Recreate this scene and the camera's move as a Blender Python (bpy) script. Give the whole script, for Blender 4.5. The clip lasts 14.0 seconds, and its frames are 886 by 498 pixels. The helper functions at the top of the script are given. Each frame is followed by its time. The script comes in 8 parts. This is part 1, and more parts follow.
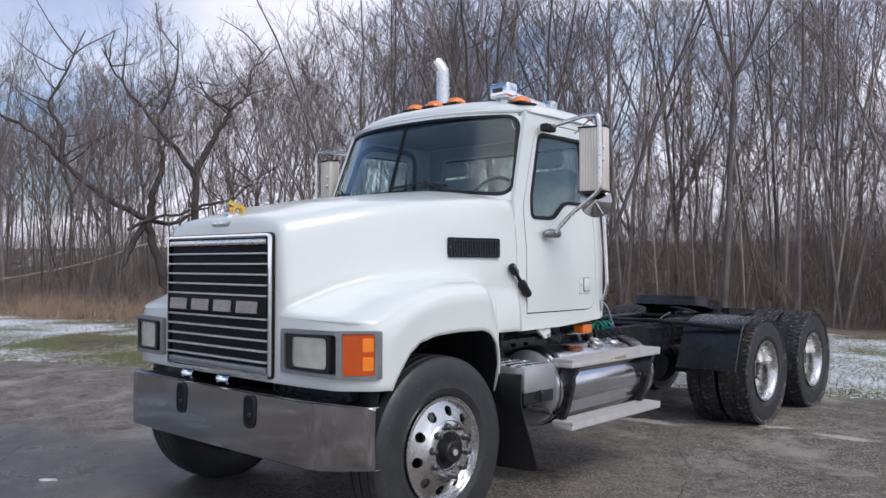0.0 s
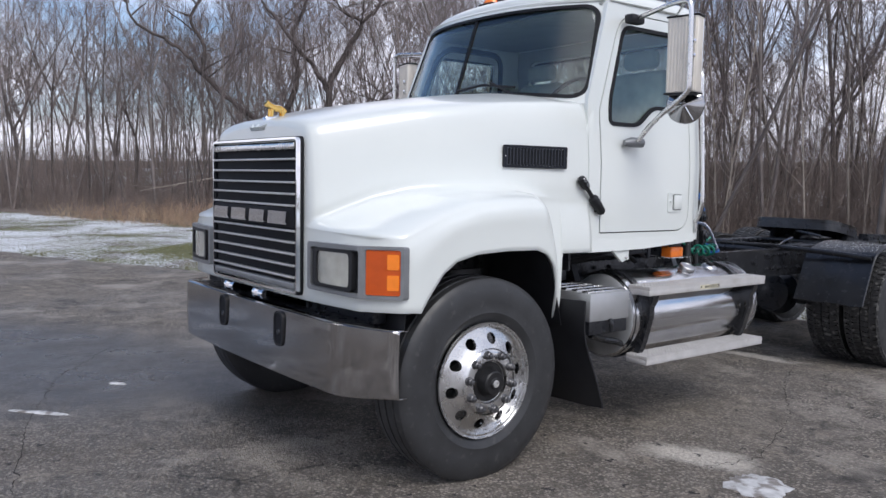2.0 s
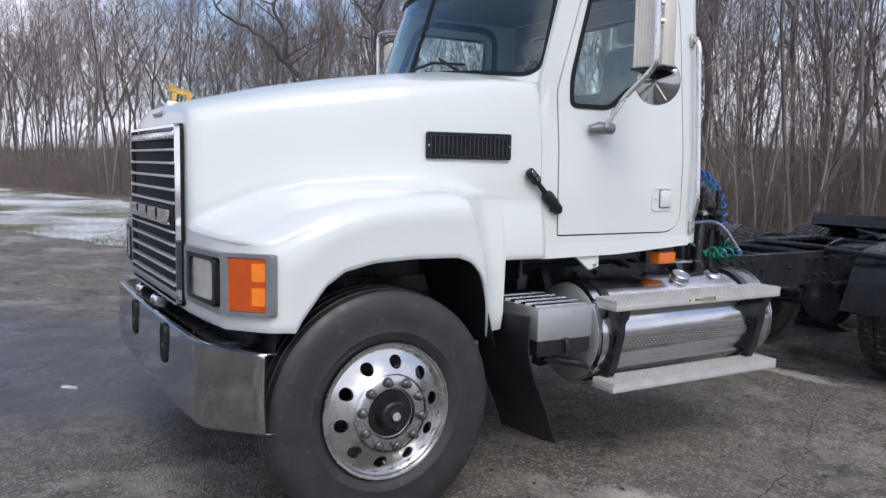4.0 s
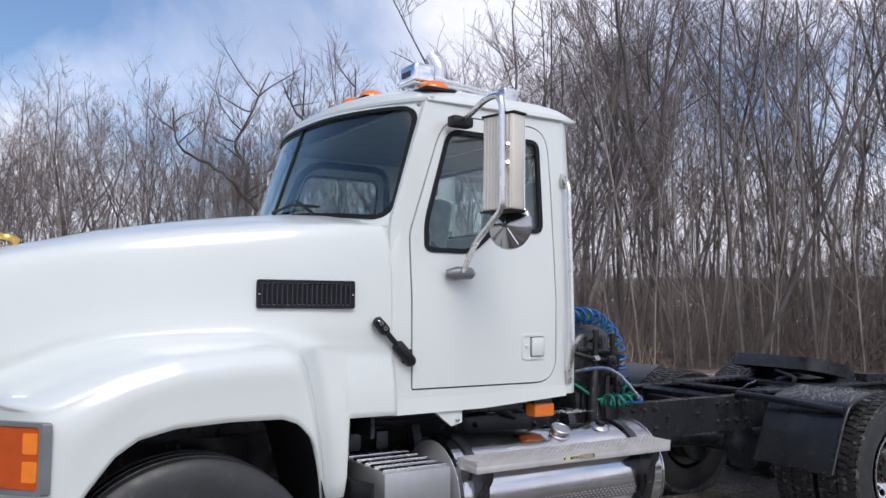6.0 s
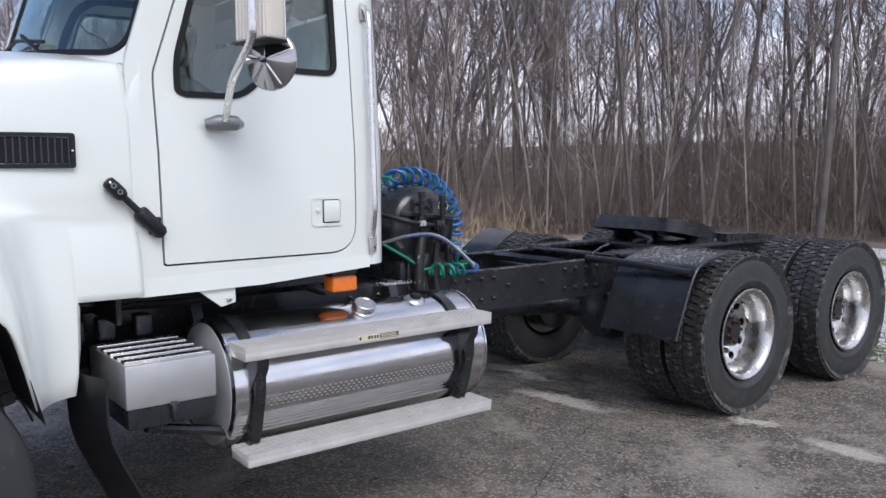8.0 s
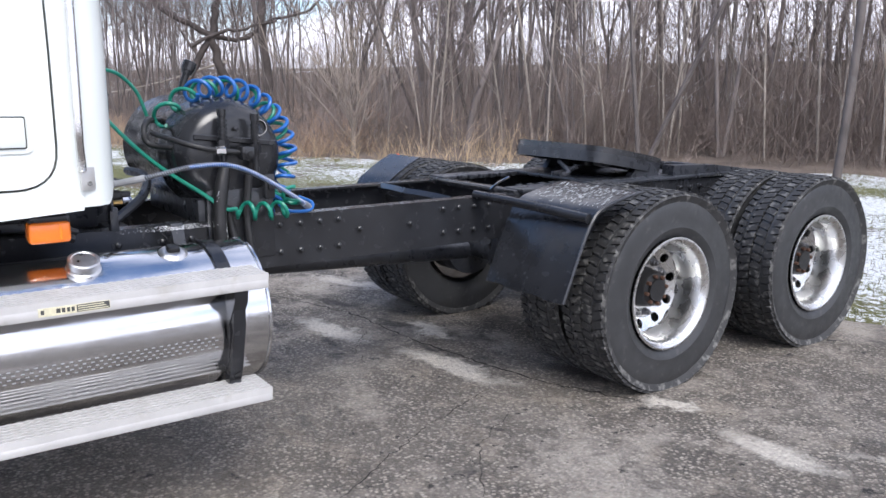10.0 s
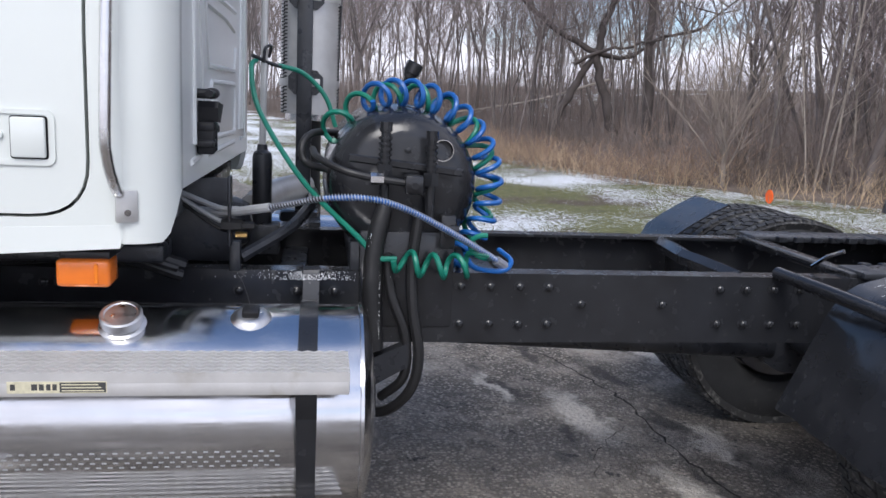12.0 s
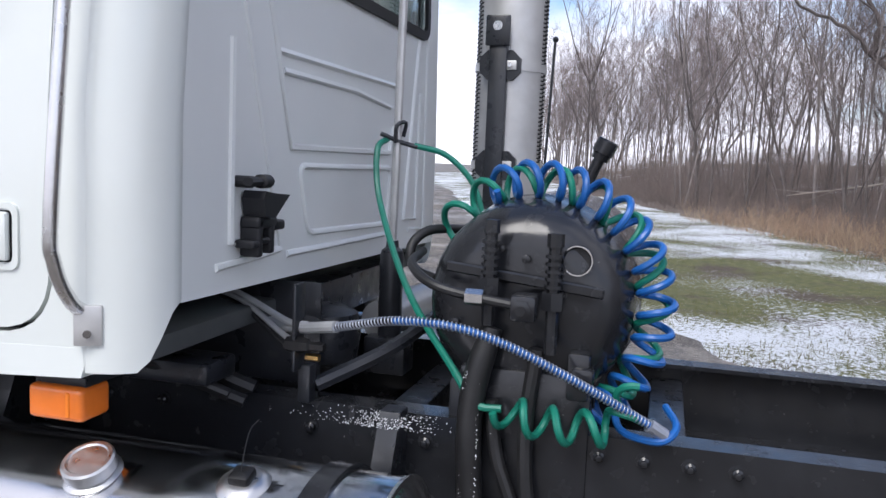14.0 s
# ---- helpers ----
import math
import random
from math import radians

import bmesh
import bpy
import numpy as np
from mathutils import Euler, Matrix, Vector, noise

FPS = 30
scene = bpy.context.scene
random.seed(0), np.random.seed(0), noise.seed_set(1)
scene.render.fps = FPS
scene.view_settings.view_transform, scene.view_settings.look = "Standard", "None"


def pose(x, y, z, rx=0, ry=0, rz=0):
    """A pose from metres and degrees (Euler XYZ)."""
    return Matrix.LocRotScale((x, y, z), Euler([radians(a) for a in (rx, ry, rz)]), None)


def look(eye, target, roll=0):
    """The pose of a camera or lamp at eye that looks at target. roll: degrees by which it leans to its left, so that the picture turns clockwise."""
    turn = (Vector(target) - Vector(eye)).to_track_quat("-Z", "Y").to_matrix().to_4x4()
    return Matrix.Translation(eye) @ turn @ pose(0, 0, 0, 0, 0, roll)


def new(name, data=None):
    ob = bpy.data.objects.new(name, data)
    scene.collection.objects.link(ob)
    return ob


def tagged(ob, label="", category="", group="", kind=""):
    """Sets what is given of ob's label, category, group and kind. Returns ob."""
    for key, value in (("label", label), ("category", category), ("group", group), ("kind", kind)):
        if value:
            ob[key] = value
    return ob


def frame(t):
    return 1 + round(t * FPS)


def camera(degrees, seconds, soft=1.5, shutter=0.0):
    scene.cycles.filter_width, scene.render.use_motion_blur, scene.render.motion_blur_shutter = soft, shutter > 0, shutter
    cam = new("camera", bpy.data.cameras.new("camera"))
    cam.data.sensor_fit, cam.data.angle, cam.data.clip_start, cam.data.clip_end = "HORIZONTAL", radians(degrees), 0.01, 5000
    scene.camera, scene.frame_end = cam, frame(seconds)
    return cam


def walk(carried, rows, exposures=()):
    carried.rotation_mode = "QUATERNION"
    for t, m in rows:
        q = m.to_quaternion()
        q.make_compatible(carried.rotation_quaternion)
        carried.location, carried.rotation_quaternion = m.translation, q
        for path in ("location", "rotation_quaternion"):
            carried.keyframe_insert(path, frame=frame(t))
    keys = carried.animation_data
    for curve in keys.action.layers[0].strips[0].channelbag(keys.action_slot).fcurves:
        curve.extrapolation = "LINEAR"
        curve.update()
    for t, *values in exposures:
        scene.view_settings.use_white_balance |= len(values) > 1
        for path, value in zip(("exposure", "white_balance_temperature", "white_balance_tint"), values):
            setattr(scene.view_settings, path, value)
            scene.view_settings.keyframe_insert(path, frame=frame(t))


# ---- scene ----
cam = camera(56.8, 14.0)
PATH = [
    (0, (4.306, -3.449, 1.561), (2.961, -1.969, 1.599), 0.1),
    (0.5, (4.324, -3.355, 1.55), (2.954, -1.899, 1.506), 0.4),
    (1, (4.289, -3.199, 1.531), (2.873, -1.79, 1.441), 0.9),
    (1.5, (4.227, -2.959, 1.551), (2.735, -1.634, 1.41), 1.1),
    (2, (4.3, -2.704, 1.528), (2.724, -1.483, 1.361), 1.1),
    (4.5, (4.272, -1.299, 1.609), (2.552, -0.299, 1.405), 1.1),
    (5, (4.274, -1.084, 1.643), (2.578, -0.031, 1.519), 1.2),
    (5.5, (4.346, -0.922, 1.653), (2.646, 0.131, 1.69), 1.7),
    (6, (4.331, -0.871, 1.667), (2.636, 0.183, 1.782), 0.7),
    (6.5, (4.334, -0.779, 1.679), (2.651, 0.302, 1.671), 0.4),
    (7, (4.261, -0.605, 1.656), (2.584, 0.476, 1.507), 0.5),
    (7.5, (4.147, -0.379, 1.648), (2.498, 0.741, 1.483), 0.2),
    (8, (4.12, -0.031, 1.601), (2.548, 1.19, 1.403), -0.3),
    (10.5, (3.722, 1.724, 1.556), (2.086, 2.779, 1.099), 1.8),
    (11, (3.521, 2.035, 1.542), (1.753, 2.866, 1.115), 2.8),
    (11.5, (3.318, 2.277, 1.547), (1.431, 2.799, 1.139), 2.6),
    (12, (3.035, 2.45, 1.554), (1.092, 2.747, 1.187), 2.7),
    (12.5, (2.808, 2.644, 1.542), (0.834, 2.613, 1.222), 2.5),
    (13, (2.56, 2.805, 1.533), (0.606, 2.542, 1.196), 2.5),
    (13.5, (2.35, 2.915, 1.557), (0.412, 2.548, 1.226), 2.7),
    (14, (2.286, 3.015, 1.595), (0.365, 2.501, 1.38), 2.5),
]
EXPOSURES = [(0, 0.40), (2.2, 0.48), (4.4, 0.50), (5, 0.47), (6.5, 0.38), (8.2, 0.72), (10.3, 1.36), (11, 1.36), (11.5, 1.10), (12.2, 0.76), (12.6, 0.66), (13, 0.56), (13.5, 0.84), (14, 0.88)]
SKY = 0.145
walk(cam, [(t, look(eye, target, roll)) for t, eye, target, roll in PATH], EXPOSURES)

# ---------------------------------------------------------------- world and sun
world = bpy.data.worlds.new("sky")
scene.world = world
world.use_nodes = True
wt = world.node_tree
for n in list(wt.nodes):
    wt.nodes.remove(n)
SUN_EL, SUN_AZ = 50.0, 104.0


def wnode(kind, **kw):
    n = wt.nodes.new(kind)
    for k, v in kw.items():
        if k == "op":
            n.operation = v
    return n


sky = wnode("ShaderNodeTexSky")
sky.sky_type, sky.sun_disc = "NISHITA", False
sky.sun_elevation, sky.sun_rotation = radians(SUN_EL), radians(SUN_AZ)
sky.air_density, sky.dust_density, sky.ozone_density = 1.0, 1.5, 1.5
tc = wnode("ShaderNodeTexCoord")
sepd = wnode("ShaderNodeSeparateXYZ")
wt.links.new(tc.outputs["Generated"], sepd.inputs[0])
up = wnode("ShaderNodeMath", op="MAXIMUM")
wt.links.new(sepd.outputs[2], up.inputs[0])
up.inputs[1].default_value = 0.0
upo = wnode("ShaderNodeMath", op="ADD")
wt.links.new(up.outputs[0], upo.inputs[0])
upo.inputs[1].default_value = 0.22
comb = wnode("ShaderNodeCombineXYZ")
for a in (0, 1):
    dv = wnode("ShaderNodeMath", op="DIVIDE")
    wt.links.new(sepd.outputs[a], dv.inputs[0])
    wt.links.new(upo.outputs[0], dv.inputs[1])
    wt.links.new(dv.outputs[0], comb.inputs[a])
cl = wnode("ShaderNodeTexNoise")
cl.inputs["Scale"].default_value, cl.inputs["Detail"].default_value, cl.inputs["Roughness"].default_value = 0.85, 7.0, 0.55
cl.inputs["Distortion"].default_value = 0.4
wt.links.new(comb.outputs[0], cl.inputs["Vector"])
cr = wnode("ShaderNodeValToRGB")
cr.color_ramp.elements[0].position, cr.color_ramp.elements[1].position = 0.34, 0.54
cr.color_ramp.elements[0].color = (0, 0, 0, 1)
cr.color_ramp.elements[1].color = (1, 1, 1, 1)
# the clouds open towards the west, low over the woods
gap = wnode("ShaderNodeVectorMath", op="DOT_PRODUCT")
wt.links.new(tc.outputs["Generated"], gap.inputs[0])
gap.inputs[1].default_value = Vector((-0.93, 0.27, 0.24)).normalized()
gapr = wnode("ShaderNodeMapRange")
gapr.interpolation_type = "SMOOTHSTEP"
gapr.inputs["From Min"].default_value, gapr.inputs["From Max"].default_value = 0.95, 0.995
gapr.inputs["To Min"].default_value, gapr.inputs["To Max"].default_value = 0.0, 0.17
wt.links.new(gap.outputs["Value"], gapr.inputs["Value"])
thin = wnode("ShaderNodeMath", op="SUBTRACT")
wt.links.new(cl.outputs["Fac"], thin.inputs[0])
wt.links.new(gapr.outputs[0], thin.inputs[1])
# and overhead
crown_gap = wnode("ShaderNodeVectorMath", op="DOT_PRODUCT")
wt.links.new(tc.outputs["Generated"], crown_gap.inputs[0])
crown_gap.inputs[1].default_value = Vector((-0.50, -0.30, 0.80)).normalized()
crown_r = wnode("ShaderNodeMapRange")
crown_r.interpolation_type = "SMOOTHSTEP"
crown_r.inputs["From Min"].default_value, crown_r.inputs["From Max"].default_value = 0.56, 0.92
crown_r.inputs["To Min"].default_value, crown_r.inputs["To Max"].default_value = 0.0, 0.24
wt.links.new(crown_gap.outputs["Value"], crown_r.inputs["Value"])
thin2 = wnode("ShaderNodeMath", op="SUBTRACT")
wt.links.new(thin.outputs[0], thin2.inputs[0])
wt.links.new(crown_r.outputs[0], thin2.inputs[1])
# cloud closes down to the horizon
low = wnode("ShaderNodeMapRange")
low.inputs["From Min"].default_value, low.inputs["From Max"].default_value = 0.0, 0.15
low.inputs["To Min"].default_value, low.inputs["To Max"].default_value = 0.30, 0.0
wt.links.new(sepd.outputs[2], low.inputs["Value"])
thick = wnode("ShaderNodeMath", op="ADD")
wt.links.new(thin2.outputs[0], thick.inputs[0])
wt.links.new(low.outputs[0], thick.inputs[1])
wt.links.new(thick.outputs[0], cr.inputs[0])
cl2 = wnode("ShaderNodeTexNoise")
cl2.inputs["Scale"].default_value, cl2.inputs["Detail"].default_value = 2.2, 6.0
wt.links.new(comb.outputs[0], cl2.inputs["Vector"])
cr2 = wnode("ShaderNodeValToRGB")
cr2.color_ramp.elements[0].position, cr2.color_ramp.elements[1].position = 0.3, 0.7
cr2.color_ramp.elements[0].color = (4.1, 4.15, 4.9, 1)
cr2.color_ramp.elements[1].color = (6.0, 6.1, 7.0, 1)
wt.links.new(cl2.outputs["Fac"], cr2.inputs[0])
mixw = wnode("ShaderNodeMix")
mixw.data_type = "RGBA"
wt.links.new(cr.outputs["Color"], mixw.inputs["Factor"])
deep = wnode("ShaderNodeMix")
deep.data_type, deep.blend_type = "RGBA", "MULTIPLY"
deep.inputs["Factor"].default_value = 1.0
wt.links.new(sky.outputs[0], deep.inputs["A"])
deep.inputs["B"].default_value = (0.62, 0.68, 0.78, 1)
wt.links.new(deep.outputs["Result"], mixw.inputs["A"])
wt.links.new(cr2.outputs["Color"], mixw.inputs["B"])
bg = wnode("ShaderNodeBackground")
bg.inputs["Strength"].default_value = SKY
wt.links.new(mixw.outputs["Result"], bg.inputs[0])
wo = wnode("ShaderNodeOutputWorld")
wt.links.new(bg.outputs[0], wo.inputs[0])

sun_data = bpy.data.lights.new("sun", "SUN")
sun_data.energy, sun_data.angle, sun_data.color = 1.3, radians(30), (1.0, 0.97, 0.94)
sun = new("sun", sun_data)
az, el = radians(SUN_AZ), radians(SUN_EL)
sun_dir = Vector((math.sin(az) * math.cos(el), math.cos(az) * math.cos(el), math.sin(el)))
# the sky turns clockwise from +y; the lamp shines from the same side
sun.matrix_world = look(sun_dir * 50, (0, 0, 0))


# ---------------------------------------------------------------- materials
def mat(name, base, rough=0.5, metal=0.0, scale=6.0, vary=0.12, bump=0.0, bump_scale=60.0, coat=0.0, rough_vary=0.0,
        dirt=None, dirt_scale=2.5, dirt_at=0.62, spec=0.5, fleck=None, fleck_scale=300.0, fleck_at=0.66, each=0.0):
    m = bpy.data.materials.new(name)
    m.use_nodes = True
    nt = m.node_tree
    p = nt.nodes["Principled BSDF"]
    p.inputs["Roughness"].default_value, p.inputs["Metallic"].default_value = rough, metal
    p.inputs["Coat Weight"].default_value = coat
    p.inputs["Coat Roughness"].default_value = 0.06
    p.inputs["Specular IOR Level"].default_value = spec
    tcn = nt.nodes.new("ShaderNodeTexCoord")

    def noise_tex(sc, detail=5.0):
        n = nt.nodes.new("ShaderNodeTexNoise")
        n.inputs["Scale"].default_value, n.inputs["Detail"].default_value = sc, detail
        nt.links.new(tcn.outputs["Object"], n.inputs["Vector"])
        return n

    n1 = noise_tex(scale)
    ramp = nt.nodes.new("ShaderNodeValToRGB")
    lo, hi = [max(0.0, c * (1 - vary)) for c in base], [min(1.0, c * (1 + vary)) for c in base]
    ramp.color_ramp.elements[0].color, ramp.color_ramp.elements[1].color = (*lo, 1), (*hi, 1)
    ramp.color_ramp.elements[0].position, ramp.color_ramp.elements[1].position = 0.3, 0.7
    nt.links.new(n1.outputs["Fac"], ramp.inputs[0])
    col = ramp.outputs["Color"]

    def over(col, tint, sc, at, soft=0.12, detail=8.0):
        nn = noise_tex(sc, detail)
        r = nt.nodes.new("ShaderNodeValToRGB")
        r.color_ramp.elements[0].position, r.color_ramp.elements[1].position = at, min(1.0, at + soft)
        nt.links.new(nn.outputs["Fac"], r.inputs[0])
        mx = nt.nodes.new("ShaderNodeMix")
        mx.data_type = "RGBA"
        nt.links.new(r.outputs["Color"], mx.inputs["Factor"])
        nt.links.new(col, mx.inputs["A"])
        mx.inputs["B"].default_value = (*tint, 1)
        return mx.outputs["Result"], r.outputs["Color"]

    if dirt:
        col, _ = over(col, dirt, dirt_scale, dirt_at)
    if fleck:
        col, _ = over(col, fleck, fleck_scale, fleck_at, 0.05, 2.0)
    if each:
        oi = nt.nodes.new("ShaderNodeObjectInfo")
        er = nt.nodes.new("ShaderNodeValToRGB")
        er.color_ramp.elements[0].color = (1 - each, 1 - each, 1 - each, 1)
        er.color_ramp.elements[1].color = (1, 1, 1, 1)
        nt.links.new(oi.outputs["Random"], er.inputs[0])
        em = nt.nodes.new("ShaderNodeMix")
        em.data_type, em.blend_type = "RGBA", "MULTIPLY"
        em.inputs["Factor"].default_value = 1.0
        nt.links.new(col, em.inputs["A"])
        nt.links.new(er.outputs["Color"], em.inputs["B"])
        col = em.outputs["Result"]
    nt.links.new(col, p.inputs["Base Color"])
    if rough_vary:
        n3 = noise_tex(scale * 2.3)
        mr = nt.nodes.new("ShaderNodeMapRange")
        mr.inputs["From Min"].default_value, mr.inputs["From Max"].default_value = 0.3, 0.7
        mr.inputs["To Min"].default_value, mr.inputs["To Max"].default_value = max(0.02, rough - rough_vary), min(1, rough + rough_vary)
        nt.links.new(n3.outputs["Fac"], mr.inputs["Value"])
        nt.links.new(mr.outputs[0], p.inputs["Roughness"])
    if bump:
        n2 = noise_tex(bump_scale, 6.0)
        b = nt.nodes.new("ShaderNodeBump")
        b.inputs["Strength"].default_value, b.inputs["Distance"].default_value = bump, 0.01
        nt.links.new(n2.outputs["Fac"], b.inputs["Height"])
        nt.links.new(b.outputs[0], p.inputs["Normal"])
    return m


WHITE = mat("white_paint", (0.695, 0.73, 0.705), 0.30, 0, 2.0, 0.012, coat=0.7, rough_vary=0.015)
# same white paint, base lightened to stand in for light on the rear wall
CABREAR = mat("white_paint_lit_copy", (0.72, 0.745, 0.735), 0.36, 0, 3.0, 0.02, coat=0.3, rough_vary=0.02)
CHROME = mat("polished_chrome", (0.86, 0.86, 0.87), 0.06, 1.0, 4, 0.03, rough_vary=0.03)
STEEL = mat("polished_steel", (0.44, 0.43, 0.425), 0.10, 1.0, 3, 0.08, 0.012, 25, rough_vary=0.07, dirt=(0.36, 0.34, 0.32), dirt_scale=3.0, dirt_at=0.66)
ALU = mat("aluminium", (0.74, 0.73, 0.72), 0.25, 1.0, 9, 0.05, 0.003, 60, rough_vary=0.05)
ALUDULL = mat("dull_aluminium", (0.57, 0.565, 0.555), 0.45, 0.6, 12, 0.09, 0.05, 120, rough_vary=0.1, dirt=(0.45, 0.43, 0.40), dirt_scale=7.0, dirt_at=0.64)
TANK = mat("polished_tank_aluminium", (0.64, 0.645, 0.66), 0.15, 1.0, 5, 0.05, 0.006, 18, rough_vary=0.09)
BLACK = mat("black_chassis_paint", (0.0205, 0.0225, 0.0275), 0.34, 0, 8, 0.3, 0.10, 50, rough_vary=0.14, dirt=(0.045, 0.043, 0.041), dirt_scale=14.0, dirt_at=0.66, fleck=(0.16, 0.16, 0.16), fleck_scale=70.0, fleck_at=0.76)
BLACKG = mat("gloss_black_paint", (0.019, 0.020, 0.0230), 0.20, 0, 8, 0.25, 0.07, 35, rough_vary=0.12, dirt=(0.045, 0.045, 0.045), dirt_scale=16.0, dirt_at=0.69, fleck=(0.22, 0.22, 0.22), fleck_scale=60.0, fleck_at=0.77)
RIM = mat("polished_wheel_aluminium", (0.64, 0.64, 0.635), 0.27, 1.0, 5, 0.07, 0.004, 30, rough_vary=0.08)
NUT = mat("grey_steel_nut", (0.13, 0.13, 0.135), 0.4, 0.8, 20, 0.15, 0.05, 80)
TANKEND = mat("dull_tank_end", (0.46, 0.47, 0.48), 0.42, 0.6, 8, 0.08, 0.02, 60, rough_vary=0.08)
PLASTIC = mat("black_plastic", (0.014, 0.0145, 0.017), 0.5, 0, 10, 0.2, 0.04, 120, spec=0.35)
VENTM = mat("vent_black", (0.009, 0.011, 0.017), 0.5, 0, 10, 0.15, spec=0.3)
LOUVRE = mat("louvre_grey_plastic", (0.03, 0.034, 0.045), 0.4, 0, 10, 0.15)
GRILLE = mat("grille_slot_black", (0.012, 0.013, 0.016), 0.7, 0, 10, 0.2, spec=0.2)
RUBBER = mat("tyre_rubber", (0.030, 0.031, 0.033), 0.44, 0, 9, 0.2, 0.05, 90, dirt=(0.058, 0.058, 0.058), dirt_scale=22.0, dirt_at=0.6, rough_vary=0.1)
TREAD = mat("tyre_tread_rubber", (0.026, 0.026, 0.027), 0.7, 0, 14, 0.2, 0.1, 120, dirt=(0.13, 0.128, 0.122), dirt_scale=26.0, dirt_at=0.54)
SEAL = mat("window_seal_rubber", (0.008, 0.0085, 0.010), 0.5, 0, 10, 0.15, spec=0.25)
HOSE_G = mat("green_hose", (0.01, 0.19, 0.13), 0.35, 0, 20, 0.15, 0.03, 60)
HOSE_B = mat("blue_hose", (0.012, 0.105, 0.36), 0.32, 0, 20, 0.15, 0.03, 60)
HOSE_S = mat("grey_spring_wire", (0.42, 0.45, 0.52), 0.35, 0.7, 20, 0.15)
CONDUIT = mat("grey_conduit", (0.33, 0.34, 0.35), 0.45, 0, 20, 0.12, 0.03, 60)
HOSE_K = mat("black_hose", (0.016, 0.016, 0.017), 0.48, 0, 20, 0.2, 0.05, 90)
BRASS = mat("brass_fitting", (0.55, 0.36, 0.14), 0.3, 1.0, 20, 0.1)
GOLD = mat("gold_plating", (0.80, 0.52, 0.16), 0.2, 1.0, 20, 0.08)
AMBER = mat("amber_lens", (0.55, 0.08, 0.007), 0.18, 0, 20, 0.08, 0.06, 160, coat=0.5)
AMBER2 = mat("pale_amber_lens", (0.95, 0.24, 0.02), 0.18, 0, 20, 0.08, 0.06, 160, coat=0.5)
AMBERTOP = mat("orange_marker_lens", (0.85, 0.20, 0.025), 0.22, 0, 20, 0.08, 0.04, 160, coat=0.5)
STEPM = mat("serrated_step_aluminium", (0.53, 0.52, 0.51), 0.45, 0.25, 12, 0.08, 0.04, 120, rough_vary=0.08, dirt=(0.42, 0.40, 0.37), dirt_scale=9.0, dirt_at=0.62)
MIRSHELL = mat("brushed_mirror_shell", (0.72, 0.675, 0.60), 0.42, 0.25, 8, 0.06, 0.02, 90, rough_vary=0.06)
MIRBACK = mat("spun_mirror_back", (0.42, 0.42, 0.43), 0.14, 1.0, 8, 0.05, rough_vary=0.04)
LAMP = mat("clear_lens", (0.74, 0.745, 0.67), 0.14, 0.55, 9, 0.16, 0.10, 26, coat=0.9, rough_vary=0.1)
GREYPL = mat("grey_bezel", (0.22, 0.23, 0.24), 0.35, 0.3, 10, 0.12)
SEAT = mat("grey_seat_cloth", (0.40, 0.44, 0.42), 0.9, 0, 20, 0.15, 0.1, 200)
TRIMIN = mat("grey_cab_trim", (0.30, 0.32, 0.31), 0.7, 0, 8, 0.1, 0.05, 100)
DASH = mat("dark_dash", (0.06, 0.065, 0.068), 0.6, 0, 8, 0.15, 0.05, 100)
RUST = mat("rusty_iron", (0.075, 0.036, 0.022), 0.8, 0.2, 20, 0.3, 0.2, 90)
HUBBLK = mat("greasy_hub_iron", (0.014, 0.014, 0.015), 0.42, 0.2, 20, 0.3, 0.15, 90, dirt=(0.07, 0.052, 0.035), dirt_scale=30.0, dirt_at=0.66)
BARK = mat("grey_bark", (0.225, 0.195, 0.185), 0.95, 0, 1.6, 0.35, 0.5, 26, dirt=(0.30, 0.28, 0.27), dirt_scale=3.0, dirt_at=0.6, each=0.6)
GRIT = mat("pale_grit", (0.42, 0.375, 0.32), 0.9, 0, 30, 0.5, 0.2, 120)
DEBRIS = mat("dark_debris", (0.045, 0.034, 0.026), 0.9, 0, 30, 0.4)
LITTER = mat("leaf_litter", (0.16, 0.125, 0.102), 0.95, 0, 0.6, 0.4, 0.9, 14, dirt=(0.21, 0.165, 0.125), dirt_scale=9.0, dirt_at=0.55, fleck=(0.5, 0.5, 0.5), fleck_scale=5.0, fleck_at=0.79)
SAPBARK = mat("pale_sapling_bark", (0.40, 0.35, 0.305), 0.95, 0, 2.0, 0.25, 0.4, 30, each=0.35)
YOUNG = mat("young_bark", (0.25, 0.21, 0.18), 0.95, 0, 2.0, 0.25, 0.4, 30)
BARKPALE = mat("pale_bark", (0.38, 0.335, 0.29), 0.95, 0, 2.0, 0.25, 0.4, 30)
DARKBARK = mat("dark_bark", (0.085, 0.072, 0.068), 0.95, 0, 1.6, 0.35, 0.5, 26)
TWIG = mat("bare_twig", (0.25, 0.205, 0.20), 0.95, 0, 0.9, 0.3, each=0.5)
BRUSH = mat("dry_brush_stems", (0.215, 0.172, 0.15), 0.95, 0, 0.5, 0.45)
BRAMBLE = mat("red_brown_bramble", (0.36, 0.245, 0.17), 0.95, 0, 0.8, 0.4)
WEED = mat("dead_weed", (0.52, 0.385, 0.25), 0.95, 0, 0.6, 0.35)
ORANGE = mat("orange_plastic", (0.95, 0.13, 0.01), 0.5, 0, 10, 0.06)
STICK = mat("pale_sticker", (0.62, 0.58, 0.42), 0.5, 0, 60, 0.15)
